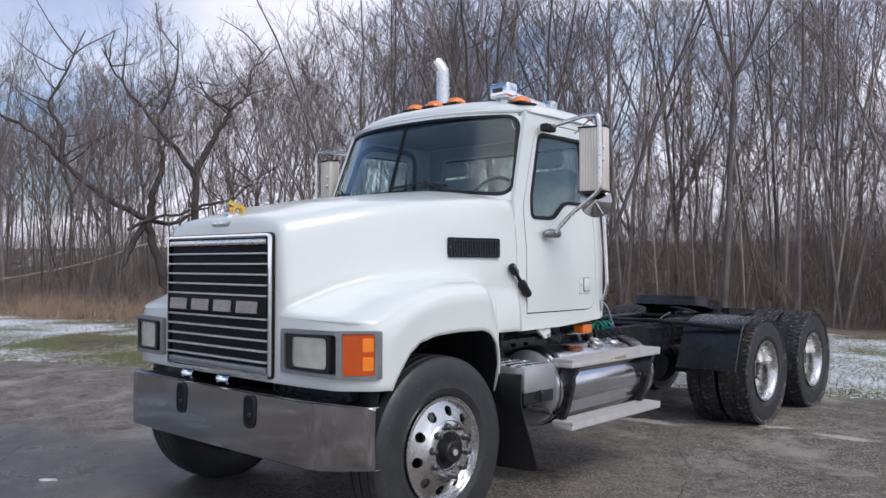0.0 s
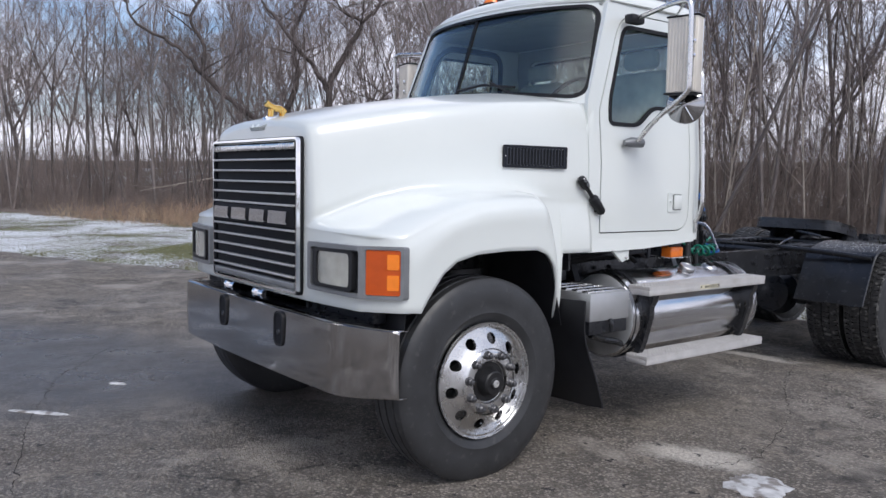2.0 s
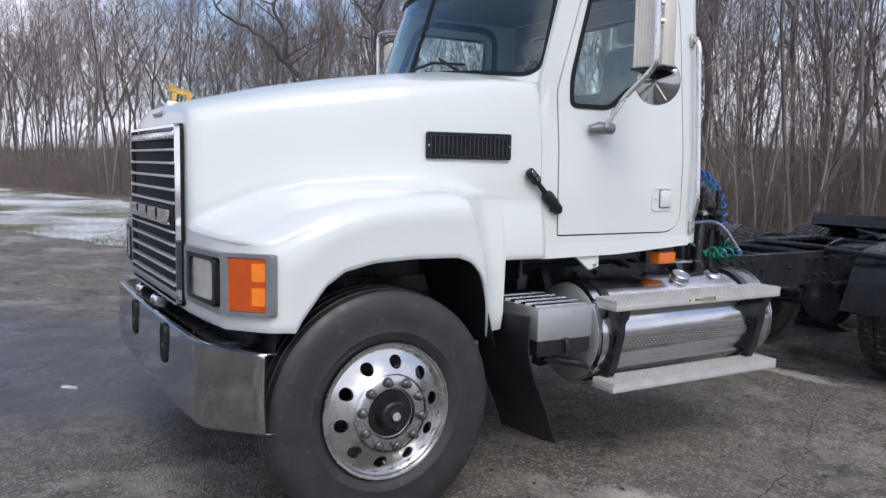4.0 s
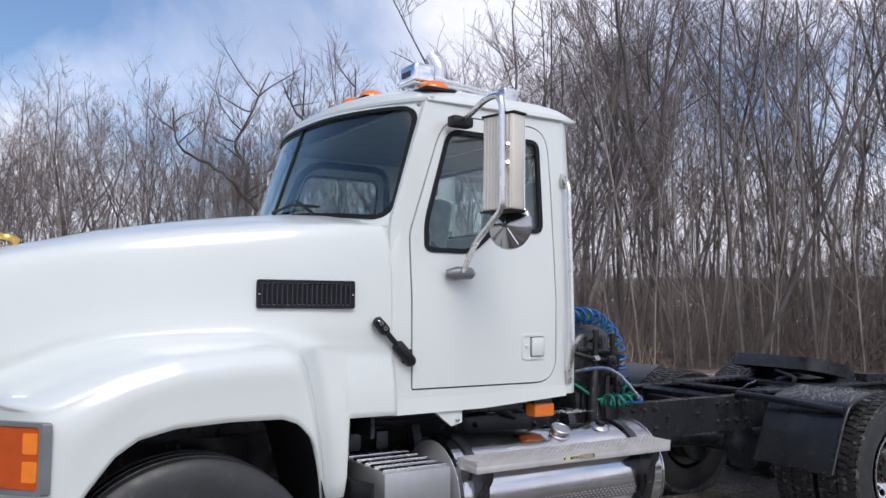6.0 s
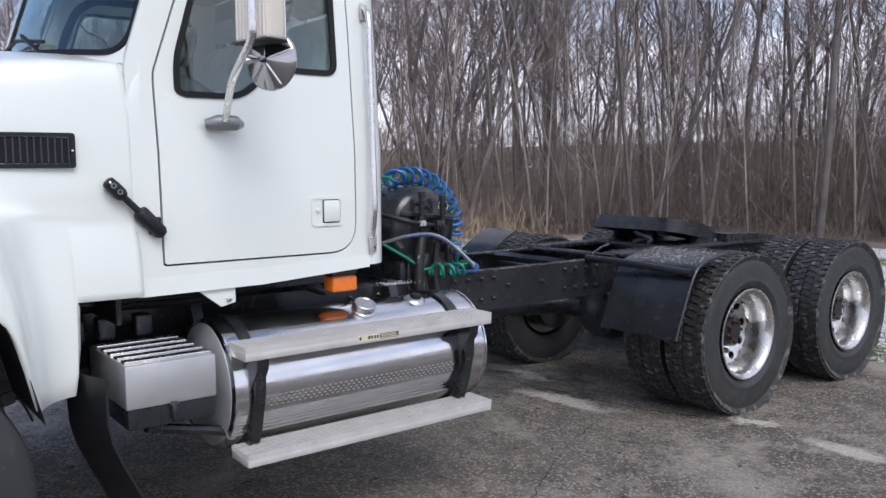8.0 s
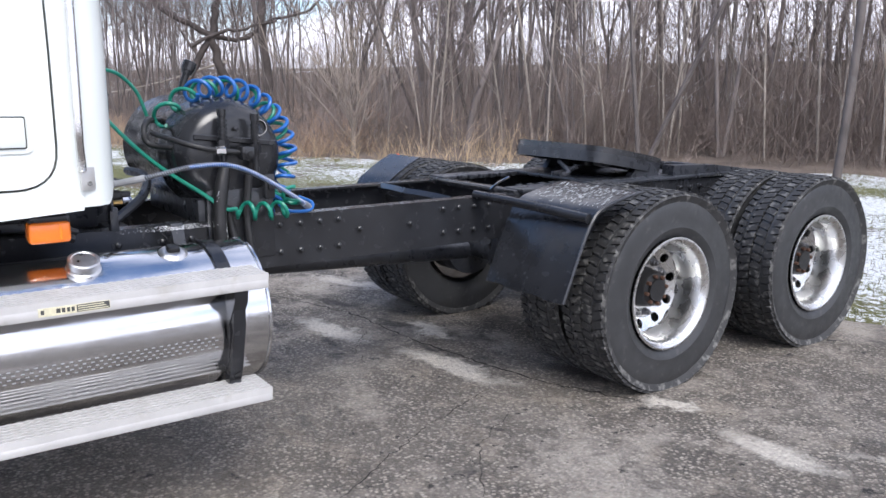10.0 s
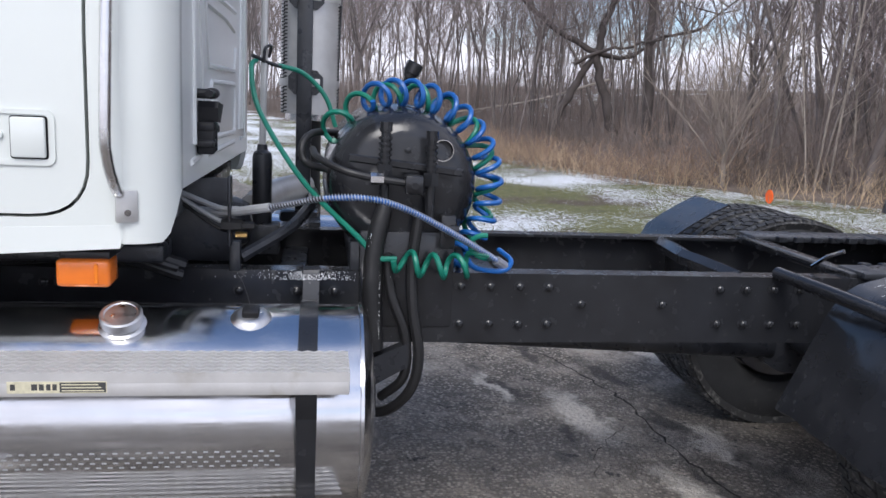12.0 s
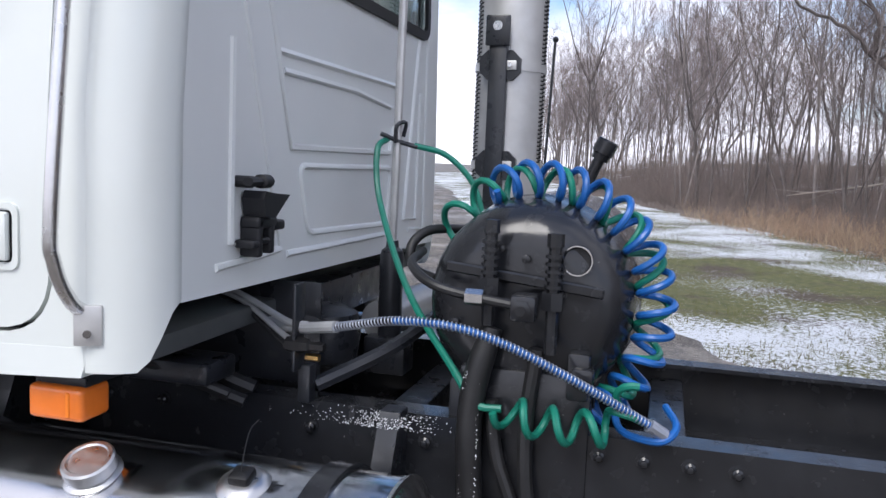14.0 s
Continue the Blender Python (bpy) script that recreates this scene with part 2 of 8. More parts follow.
PRINT = mat("dark_print", (0.05, 0.05, 0.05), 0.6, 0, 20, 0.1)
GRASS = mat("winter_grass", (0.13, 0.125, 0.05), 0.9, 0, 3, 0.4)
SLUSHM = mat("grey_slush", (0.52, 0.52, 0.52), 0.6, 0, 14, 0.25, 0.8, 80, dirt=(0.22, 0.20, 0.185), dirt_scale=12.0, dirt_at=0.5)
PATCHES = [(1.98, 4.52, 0.33, 0.13, 0.2), (1.40, 4.58, 0.20, 0.06, 0.45), (1.62, 1.22, 0.42, 0.20, 0.4), (0.30, 4.02, 0.50, 0.12, 0.22), (-0.75, 3.78, 0.42, 0.13, 0.15), (-1.15, 3.40, 0.30, 0.07, 0.1), (-0.40, 4.32, 0.30, 0.07, 0.1), (-1.9, 4.5, 0.5, 0.10, 0.3), (2.6, 4.9, 0.5, 0.08, 0.3)]
STAINS = [(-1.40, 4.10, 0.36, 0.10, 0.3), (-1.12, 3.47, 0.22, 0.06, 0.2), (-0.55, 3.64, 0.18, 0.05, 0.1), (1.115, 3.68, 0.07, 0.03, 0.3), (1.25, 3.86, 0.03, 0.02, 0.0), (-1.75, 3.75, 0.35, 0.06, 0.2), (0.02, 4.10, 0.20, 0.05, 0.2), (-0.66, 4.2, 0.25, 0.06, 0.3), (-0.11, 4.45, 0.3, 0.08, 0.3), (0.75, 4.55, 0.3, 0.12, 0.3), (2.35, 1.75, 0.4, 0.1, 1.2)]
SLUSH = [(2.07, 1.08, 0.15, 0.17, 0.4), (2.3, 0.7, 0.08, 0.10, 0.0), (-1.80, -0.97, 0.07, 0.03, 0.7), (-1.30, -1.58, 0.22, 0.03, 0.75)]
CRACKM = mat("crack_dirt", (0.028, 0.025, 0.022), 0.9, 0, 30, 0.4, 0.3, 120)
CAPM = mat("worn_cap_chrome", (0.55, 0.55, 0.555), 0.36, 1.0, 20, 0.12, 0.02, 90, rough_vary=0.12)
ICE = mat("grey_ice", (0.26, 0.275, 0.29), 0.4, 0, 30, 0.1)
SNOWLUMP = mat("granular_snow", (0.85, 0.87, 0.90), 0.8, 0, 30, 0.04, 0.2, 120)


def glass_mat(name, tint, rough=0.0):
    m = bpy.data.materials.new(name)
    m.use_nodes = True
    p = m.node_tree.nodes["Principled BSDF"]
    p.inputs["Base Color"].default_value = (*tint, 1)
    p.inputs["Transmission Weight"].default_value, p.inputs["Roughness"].default_value, p.inputs["IOR"].default_value = 1.0, rough, 1.6
    return m


GLASS = glass_mat("tinted_cab_glass", (0.80, 0.91, 0.88))
MIRROR = mat("mirror_glass", (0.9, 0.9, 0.9), 0.02, 1.0, 4, 0.01)


def asphalt_material():
    m = bpy.data.materials.new("wet_old_asphalt")
    m.use_nodes = True
    nt = m.node_tree
    p = nt.nodes["Principled BSDF"]
    tcn = nt.nodes.new("ShaderNodeTexCoord")

    def nz(sc, det=6.0, rough=0.55, dist=0.0):
        n = nt.nodes.new("ShaderNodeTexNoise")
        n.inputs["Scale"].default_value, n.inputs["Detail"].default_value = sc, det
        n.inputs["Roughness"].default_value, n.inputs["Distortion"].default_value = rough, dist
        nt.links.new(tcn.outputs["Object"], n.inputs["Vector"])
        return n.outputs["Fac"]

    def ramp(src, a, b, ca=(0, 0, 0), cb=(1, 1, 1)):
        r = nt.nodes.new("ShaderNodeValToRGB")
        r.color_ramp.elements[0].position, r.color_ramp.elements[1].position = a, b
        r.color_ramp.elements[0].color, r.color_ramp.elements[1].color = (*ca, 1), (*cb, 1)
        nt.links.new(src, r.inputs[0])
        return r.outputs["Color"]

    def mixc(f, a, b, fac=1.0):
        mx = nt.nodes.new("ShaderNodeMix")
        mx.data_type = "RGBA"
        nt.links.new(f, mx.inputs["Factor"])
        for src, key in ((a, "A"), (b, "B")):
            if isinstance(src, tuple):
                mx.inputs[key].default_value = (*src, 1)
            else:
                nt.links.new(src, mx.inputs[key])
        return mx.outputs["Result"]

    base = ramp(nz(1.3, 9, 0.65), 0.32, 0.68, (0.115, 0.098, 0.080), (0.33, 0.285, 0.235))
    grit = ramp(nz(115, 4, 0.8), 0.38, 0.66, (0.045, 0.040, 0.036), (0.62, 0.56, 0.48))
    half = nt.nodes.new("ShaderNodeMix")
    half.data_type = "RGBA"
    half.inputs["Factor"].default_value = 0.5
    nt.links.new(base, half.inputs["A"])
    nt.links.new(grit, half.inputs["B"])
    c = half.outputs["Result"]
    # broken stone showing in the worn binder
    agg = nt.nodes.new("ShaderNodeTexVoronoi")
    agg.inputs["Scale"].default_value, agg.inputs["Randomness"].default_value = 58.0, 1.0
    nt.links.new(tcn.outputs["Object"], agg.inputs["Vector"])
    agr = nt.nodes.new("ShaderNodeSeparateColor")
    nt.links.new(agg.outputs["Color"], agr.inputs[0])
    stone = ramp(agr.outputs[0], 0.15, 0.95, (0.06, 0.051, 0.043), (0.60, 0.53, 0.45))
    stone = mixc(ramp(agg.outputs["Distance"], 0.35, 0.62), stone, (0.035, 0.031, 0.028))
    c = mixc(ramp(nz(0.8, 6, 0.6), 0.30, 0.62, (0.30, 0.30, 0.30), (0.75, 0.75, 0.75)), c, stone)
    c = mixc(ramp(nz(4.6, 12, 0.8), 0.38, 0.50, (0.72, 0.72, 0.72), (0, 0, 0)), c, (0.085, 0.070, 0.057))
    c = mixc(ramp(nz(3.1, 12, 0.8, 0.4), 0.52, 0.66, (0, 0, 0), (0.75, 0.75, 0.75)), c, ramp(nz(70, 4, 0.7), 0.3, 0.7, (0.25, 0.21, 0.165), (0.56, 0.49, 0.40)))

    def blotch(cx, cy, rx, ry, turn, soft=0.55):
        mp = nt.nodes.new("ShaderNodeMapping")
        mp.vector_type = "TEXTURE"
        mp.inputs["Location"].default_value = (cx, cy, 0)
        mp.inputs["Rotation"].default_value = (0, 0, turn)
        mp.inputs["Scale"].default_value = (rx, ry, 1)
        nt.links.new(warped, mp.inputs["Vector"])
        ln = nt.nodes.new("ShaderNodeVectorMath")
        ln.operation = "LENGTH"
        nt.links.new(mp.outputs[0], ln.inputs[0])
        return ramp(ln.outputs["Value"], 1 - soft, 1 + soft, (1, 1, 1), (0, 0, 0))

    wn = nt.nodes.new("ShaderNodeTexNoise")
    wn.inputs["Scale"].default_value, wn.inputs["Detail"].default_value, wn.inputs["Roughness"].default_value = 4.0, 9.0, 0.75
    nt.links.new(tcn.outputs["Object"], wn.inputs["Vector"])
    ws = nt.nodes.new("ShaderNodeVectorMath")
    ws.operation = "MULTIPLY_ADD"
    nt.links.new(wn.outputs["Color"], ws.inputs[0])
    ws.inputs[1].default_value = (0.5, 0.5, 0)
    ws.inputs[2].default_value = (-0.25, -0.25, 0)
    wa = nt.nodes.new("ShaderNodeVectorMath")
    wa.operation = "ADD"
    nt.links.new(tcn.outputs["Object"], wa.inputs[0])
    nt.links.new(ws.outputs[0], wa.inputs[1])
    warped = wa.outputs[0]
    for spot in PATCHES:
        c = mixc(blotch(*spot), c, ramp(nz(45, 4), 0.3, 0.7, (0.42, 0.38, 0.33), (0.74, 0.69, 0.61)))
    for spot in STAINS:
        c = mixc(blotch(*spot), c, ramp(nz(60, 4), 0.3, 0.7, (0.022, 0.019, 0.017), (0.085, 0.075, 0.066)))
    pale = ramp(nz(0.85, 10, 0.68, 0.2), 0.52, 0.64, (0, 0, 0), (0.85, 0.85, 0.85))
    c = mixc(pale, c, ramp(nz(40, 4), 0.3, 0.7, (0.30, 0.265, 0.225), (0.54, 0.485, 0.42)))
    dark = ramp(nz(1.9, 8, 0.66, 0.25), 0.585, 0.66)
    c = mixc(dark, c, ramp(nz(50, 3), 0.35, 0.7, (0.04, 0.036, 0.033), (0.14, 0.125, 0.11)))
    spots = ramp(nz(8.5, 7, 0.7), 0.615, 0.645)
    c = mixc(spots, c, (0.022, 0.020, 0.019))
    # thin wandering cracks
    vor = nt.nodes.new("ShaderNodeTexVoronoi")
    vor.feature = "DISTANCE_TO_EDGE"
    vor.inputs["Scale"].default_value = 0.42
    wob = nt.nodes.new("ShaderNodeTexNoise")
    wob.inputs["Scale"].default_value, wob.inputs["Detail"].default_value = 3.0, 5.0
    nt.links.new(tcn.outputs["Object"], wob.inputs["Vector"])
    add = nt.nodes.new("ShaderNodeMix")
    add.data_type = "VECTOR"
    add.inputs["Factor"].default_value = 0.22
    nt.links.new(tcn.outputs["Object"], add.inputs["A"])
    nt.links.new(wob.outputs["Color"], add.inputs["B"])
    nt.links.new(add.outputs["Result"], vor.inputs["Vector"])
    crack = ramp(vor.outputs["Distance"], 0.0012, 0.004, (1, 1, 1), (0, 0, 0))
    keep = ramp(nz(0.5, 3), 0.58, 0.62)
    mm = nt.nodes.new("ShaderNodeMath")
    mm.operation = "MULTIPLY"
    nt.links.new(crack, mm.inputs[0])
    nt.links.new(keep, mm.inputs[1])
    c = mixc(mm.outputs[0], c, (0.024, 0.022, 0.02))
    damp = ramp(blotch(-3.2, -1.5, 3.8, 1.9, 0.5, 0.5), 0.0, 1.0, (0, 0, 0), (0.8, 0.8, 0.8))
    c = mixc(damp, c, (0.06, 0.058, 0.056))
    nt.links.new(c, p.inputs["Base Color"])
    wet = ramp(nz(0.42, 5, 0.5, 0.3), 0.44, 0.60)
    fine = ramp(nz(90, 3), 0.3, 0.7, (0.0, 0.0, 0.0), (0.25, 0.25, 0.25))
    rr = nt.nodes.new("ShaderNodeMath")
    rr.operation = "MULTIPLY_ADD"
    nt.links.new(wet, rr.inputs[0])
    rr.inputs[1].default_value = -0.34
    rr.inputs[2].default_value = 0.66
    r2 = nt.nodes.new("ShaderNodeMath")
    r2.operation = "ADD"
    nt.links.new(rr.outputs[0], r2.inputs[0])
    nt.links.new(fine, r2.inputs[1])
    pool = blotch(-3.2, -1.5, 3.8, 1.9, 0.5, 0.5)
    pr = nt.nodes.new("ShaderNodeMix")
    nt.links.new(pool, pr.inputs["Factor"])
    nt.links.new(r2.outputs[0], pr.inputs["A"])
    rw = nt.nodes.new("ShaderNodeMapRange")
    rw.inputs["From Min"].default_value, rw.inputs["From Max"].default_value = 0.35, 0.65
    rw.inputs["To Min"].default_value, rw.inputs["To Max"].default_value = 0.16, 0.5
    nt.links.new(nz(1.4, 6, 0.6), rw.inputs["Value"])
    nt.links.new(rw.outputs[0], pr.inputs["B"])
    nt.links.new(pr.outputs["Result"], p.inputs["Roughness"])
    b = nt.nodes.new("ShaderNodeBump")
    b.inputs["Strength"].default_value, b.inputs["Distance"].default_value = 1.0, 0.016
    hh = nt.nodes.new("ShaderNodeMath")
    hh.operation = "MULTIPLY_ADD"
    nt.links.new(agg.outputs["Distance"], hh.inputs[0])
    hh.inputs[1].default_value = -0.8
    nt.links.new(nz(105, 5, 0.75), hh.inputs[2])
    nt.links.new(hh.outputs[0], b.inputs["Height"])
    bs = nt.nodes.new("ShaderNodeMath")
    bs.operation = "MULTIPLY_ADD"
    nt.links.new(pool, bs.inputs[0])
    bs.inputs[1].default_value = -0.86
    bs.inputs[2].default_value = 1.0
    nt.links.new(bs.outputs[0], b.inputs["Strength"])
    b2 = nt.nodes.new("ShaderNodeBump")
    b2.inputs["Strength"].default_value, b2.inputs["Distance"].default_value = 0.35, 0.06
    nt.links.new(nz(3.0, 5), b2.inputs["Height"])
    nt.links.new(b.outputs[0], b2.inputs["Normal"])
    nt.links.new(b2.outputs[0], p.inputs["Normal"])
    return m


def verge_material():
    m = bpy.data.materials.new("grass_with_thin_snow")
    m.use_nodes = True
    nt = m.node_tree
    p = nt.nodes["Principled BSDF"]
    p.inputs["Roughness"].default_value = 0.9
    tcn = nt.nodes.new("ShaderNodeTexCoord")

    def nz(sc, det=6.0, rough=0.55, dist=0.0):
        n = nt.nodes.new("ShaderNodeTexNoise")
        n.inputs["Scale"].default_value, n.inputs["Detail"].default_value = sc, det
        n.inputs["Roughness"].default_value, n.inputs["Distortion"].default_value = rough, dist
        nt.links.new(tcn.outputs["Object"], n.inputs["Vector"])
        return n.outputs["Fac"]

    def ramp(src, a, b, ca=(0, 0, 0), cb=(1, 1, 1)):
        r = nt.nodes.new("ShaderNodeValToRGB")
        r.color_ramp.elements[0].position, r.color_ramp.elements[1].position = a, b
        r.color_ramp.elements[0].color, r.color_ramp.elements[1].color = (*ca, 1), (*cb, 1)
        nt.links.new(src, r.inputs[0])
        return r.outputs["Color"]

    def mixc(f, a, b):
        mx = nt.nodes.new("ShaderNodeMix")
        mx.data_type = "RGBA"
        nt.links.new(f, mx.inputs["Factor"])
        nt.links.new(a, mx.inputs["A"])
        nt.links.new(b, mx.inputs["B"])
        return mx.outputs["Result"]

    grass = ramp(nz(7.0, 8, 0.7), 0.3, 0.7, (0.066, 0.076, 0.026), (0.215, 0.21, 0.085))
    soil = ramp(nz(14.0, 6, 0.7), 0.3, 0.7, (0.07, 0.055, 0.04), (0.15, 0.115, 0.08))
    c = mixc(ramp(nz(0.9, 5), 0.5, 0.62), grass, soil)
    snow = ramp(nz(60.0, 4), 0.3, 0.7, (0.66, 0.69, 0.72), (0.86, 0.88, 0.90))
    big = nz(0.33, 4, 0.5, 0.4)
    small = nz(17.0, 9, 0.82)
    ad = nt.nodes.new("ShaderNodeMath")
    ad.operation = "MULTIPLY_ADD"
    nt.links.new(small, ad.inputs[0])
    ad.inputs[1].default_value = 1.75
    nt.links.new(big, ad.inputs[2])
    # the strip that has thawed along the middle of the verge
    mp = nt.nodes.new("ShaderNodeMapping")
    mp.vector_type = "TEXTURE"
    mp.inputs["Location"].default_value = (-10.2, 4.7, 0)
    mp.inputs["Rotation"].default_value = (0, 0, 0.5)
    mp.inputs["Scale"].default_value = (4.6, 2.1, 10)
    nt.links.new(tcn.outputs["Object"], mp.inputs["Vector"])
    ln = nt.nodes.new("ShaderNodeVectorMath")
    ln.operation = "LENGTH"
    nt.links.new(mp.outputs[0], ln.inputs[0])
    thaw = nt.nodes.new("ShaderNodeMapRange")
    thaw.interpolation_type = "SMOOTHSTEP"
    thaw.inputs["From Min"].default_value, thaw.inputs["From Max"].default_value = 0.45, 1.5
    thaw.inputs["To Min"].default_value, thaw.inputs["To Max"].default_value = -0.57, -0.37
    nt.links.new(ln.outputs["Value"], thaw.inputs["Value"])
    a2 = nt.nodes.new("ShaderNodeMath")
    nt.links.new(ad.outputs[0], a2.inputs[0])
    nt.links.new(thaw.outputs[0], a2.inputs[1])
    c = mixc(ramp(a2.outputs[0], 0.99, 1.17), c, snow)
    nt.links.new(c, p.inputs["Base Color"])
    b = nt.nodes.new("ShaderNodeBump")
    b.inputs["Strength"].default_value, b.inputs["Distance"].default_value = 0.9, 0.05
    nt.links.new(nz(25.0, 6, 0.7), b.inputs["Height"])
    nt.links.new(b.outputs[0], p.inputs["Normal"])
    return m


ASPHALT, VERGE = asphalt_material(), verge_material()


# ---------------------------------------------------------------- mesh helpers
def finish(bm, name, material, smooth=35.0):
    me = bpy.data.meshes.new(name)
    bmesh.ops.recalc_face_normals(bm, faces=bm.faces[:])
    bm.to_mesh(me)
    bm.free()
    if material:
        me.materials.append(material)
    if smooth:
        me.polygons.foreach_set("use_smooth", [True] * len(me.polygons))
        me.set_sharp_from_angle(angle=radians(smooth))
    return me


def part(name, bm, material, parent, label="", smooth=35.0, place=None):
    me = bm if isinstance(bm, bpy.types.Mesh) else finish(bm, name, material, smooth)
    ob = new(name, me)
    ob.parent = parent
    if place is not None:
        ob.matrix_basis = place
    if label:
        tagged(ob, label)
    return ob


def cuboid(bm, x0, x1, y0, y1, z0, z1, bevel=0.0, seg=2, m=None):
    vs = [bm.verts.new((x, y, z)) for z in (z0, z1) for y in (y0, y1) for x in (x0, x1)]
    fs = [bm.faces.new([vs[i] for i in q]) for q in ((0, 2, 3, 1), (4, 5, 7, 6), (0, 1, 5, 4), (2, 6, 7, 3), (0, 4, 6, 2), (1, 3, 7, 5))]
    made = vs
    if bevel:
        es = {e for f in fs for e in f.edges}
        r = bmesh.ops.bevel(bm, geom=list(es), offset=bevel, segments=seg, affect="EDGES", profile=0.5, clamp_overlap=True)
        made = list({v for f in r["faces"] for v in f.verts} | {v for v in vs if v.is_valid})
    if m is not None:
        bmesh.ops.transform(bm, matrix=m, verts=made)
    return made


def box(x0, x1, y0, y1, z0, z1, bevel=0.0, seg=2, m=None):
    bm = bmesh.new()
    cuboid(bm, x0, x1, y0, y1, z0, z1, bevel, seg, m)
    return bm


def sweep(bm, pts, rad, sides=8, closed=False, caps=True):
    """A round bar along points; rad is one number or one for each point."""
    pts = [Vector(p) for p in pts]
    n = len(pts)
    rads = rad if isinstance(rad, (list, tuple)) else [rad] * n
    rings, prev = [], None
    for i, p in enumerate(pts):
        a = pts[(i - 1) % n] if (i > 0 or closed) else p
        b = pts[(i + 1) % n] if (i < n - 1 or closed) else p
        t = (b - a).normalized() if (b - a).length > 1e-9 else Vector((0, 0, 1))
        if prev is None:
            side = t.orthogonal().normalized()
        else:
            side = prev - t * prev.dot(t)
            side = side.normalized() if side.length > 1e-6 else t.orthogonal().normalized()
        prev = side
        up2 = t.cross(side)
        rings.append([bm.verts.new(p + (side * math.cos(2 * math.pi * k / sides) + up2 * math.sin(2 * math.pi * k / sides)) * rads[i]) for k in range(sides)])
    last = n if closed else n - 1
    for i in range(last):
        r0, r1 = rings[i], rings[(i + 1) % n]
        for k in range(sides):
            bm.faces.new((r0[k], r0[(k + 1) % sides], r1[(k + 1) % sides], r1[k]))
    if caps and not closed:
        bm.faces.new(rings[0][::-1])
        bm.faces.new(rings[-1])
    return rings


def smooth_path(pts, per=6):
    """Catmull-Rom through the points."""
    P = [Vector(p) for p in pts]
    P = [P[0] * 2 - P[1]] + P + [P[-1] * 2 - P[-2]]
    out = []
    for i in range(1, len(P) - 2):
        for k in range(per):
            t = k / per
            a, b, c, d = P[i - 1], P[i], P[i + 1], P[i + 2]
            out.append(0.5 * ((2 * b) + (c - a) * t + (2 * a - 5 * b + 4 * c - d) * t * t + (3 * b - a - 3 * c + d) * t ** 3))
    out.append(P[-2])
    return out


def bar(pts, rad, sides=10, smooth=0, closed=False):
    bm = bmesh.new()
    sweep(bm, smooth_path(pts, smooth) if smooth else pts, rad, sides, closed)
    return bm


def lathe(bm, prof, axis="x", centre=(0, 0, 0), seg=48, closed=False):
    """Turns (along, radius) points about an axis."""
    cx, cy, cz = centre
    rings = []
    for a, r in prof:
        ring = []
        for k in range(seg):
            c, s = math.cos(2 * math.pi * k / seg) * r, math.sin(2 * math.pi * k / seg) * r
            co = {"x": (cx + a, cy + c, cz + s), "y": (cx + s, cy + a, cz + c), "z": (cx + c, cy + s, cz + a)}[axis]
            ring.append(bm.verts.new(co))
        rings.append(ring)
    m = len(rings)
    for i in range(m if closed else m - 1):
        r0, r1 = rings[i], rings[(i + 1) % m]
        for k in range(seg):
            bm.faces.new((r0[k], r0[(k + 1) % seg], r1[(k + 1) % seg], r1[k]))
    if not closed:
        for ring, (a, r) in ((rings[0], prof[0]), (rings[-1], prof[-1])):
            if r > 1e-4:
                bm.faces.new(ring)
    return rings


def turned(prof, axis="x", centre=(0, 0, 0), seg=48, closed=False):
    bm = bmesh.new()
    lathe(bm, prof, axis, centre, seg, closed)
    return bm


def plate(outer, holes, thick, fn, cuts_u=(), cuts_v=()):
    """A sheet with holes, drawn in (u, v), given a thickness in w and bent by fn(u, v, w)."""
    bm = bmesh.new()
    for loop in (outer, *holes):
        vs = [bm.verts.new((u, v, 0)) for u, v in loop]
        for i in range(len(vs)):
            bm.edges.new((vs[i], vs[(i + 1) % len(vs)]))
    bmesh.ops.triangle_fill(bm, use_beauty=True, use_dissolve=False, edges=bm.edges[:], normal=(0, 0, 1))
    for u in cuts_u:
        bmesh.ops.bisect_plane(bm, geom=bm.verts[:] + bm.edges[:] + bm.faces[:], plane_co=(u, 0, 0), plane_no=(1, 0, 0))
    for v in cuts_v:
        bmesh.ops.bisect_plane(bm, geom=bm.verts[:] + bm.edges[:] + bm.faces[:], plane_co=(0, v, 0), plane_no=(0, 1, 0))
    r = bmesh.ops.extrude_face_region(bm, geom=bm.faces[:])
    for e in r["geom"]:
        if isinstance(e, bmesh.types.BMVert):
            e.co.z = thick
    for v in bm.verts:
        v.co = Vector(fn(*v.co))
    return bm


def rounded(pts, r, seg=5):
    """A polygon with its corners rounded; r is one radius or one for each corner."""
    n, out = len(pts), []
    for i, p in enumerate(pts):
        ri = r[i] if isinstance(r, (list, tuple)) else r
        p, a, b = Vector(p), Vector(pts[i - 1]), Vector(pts[(i + 1) % n])
        da, db = (a - p), (b - p)
        ri = min(ri, da.length * 0.49, db.length * 0.49)
        if ri < 1e-4:
            out.append(tuple(p))
            continue
        p0, p1 = p + da.normalized() * ri, p + db.normalized() * ri
        for k in range(seg + 1):
            t = k / seg
            q = p0 * (1 - t) ** 2 + p * 2 * t * (1 - t) + p1 * t * t
            out.append(tuple(q))
    return out


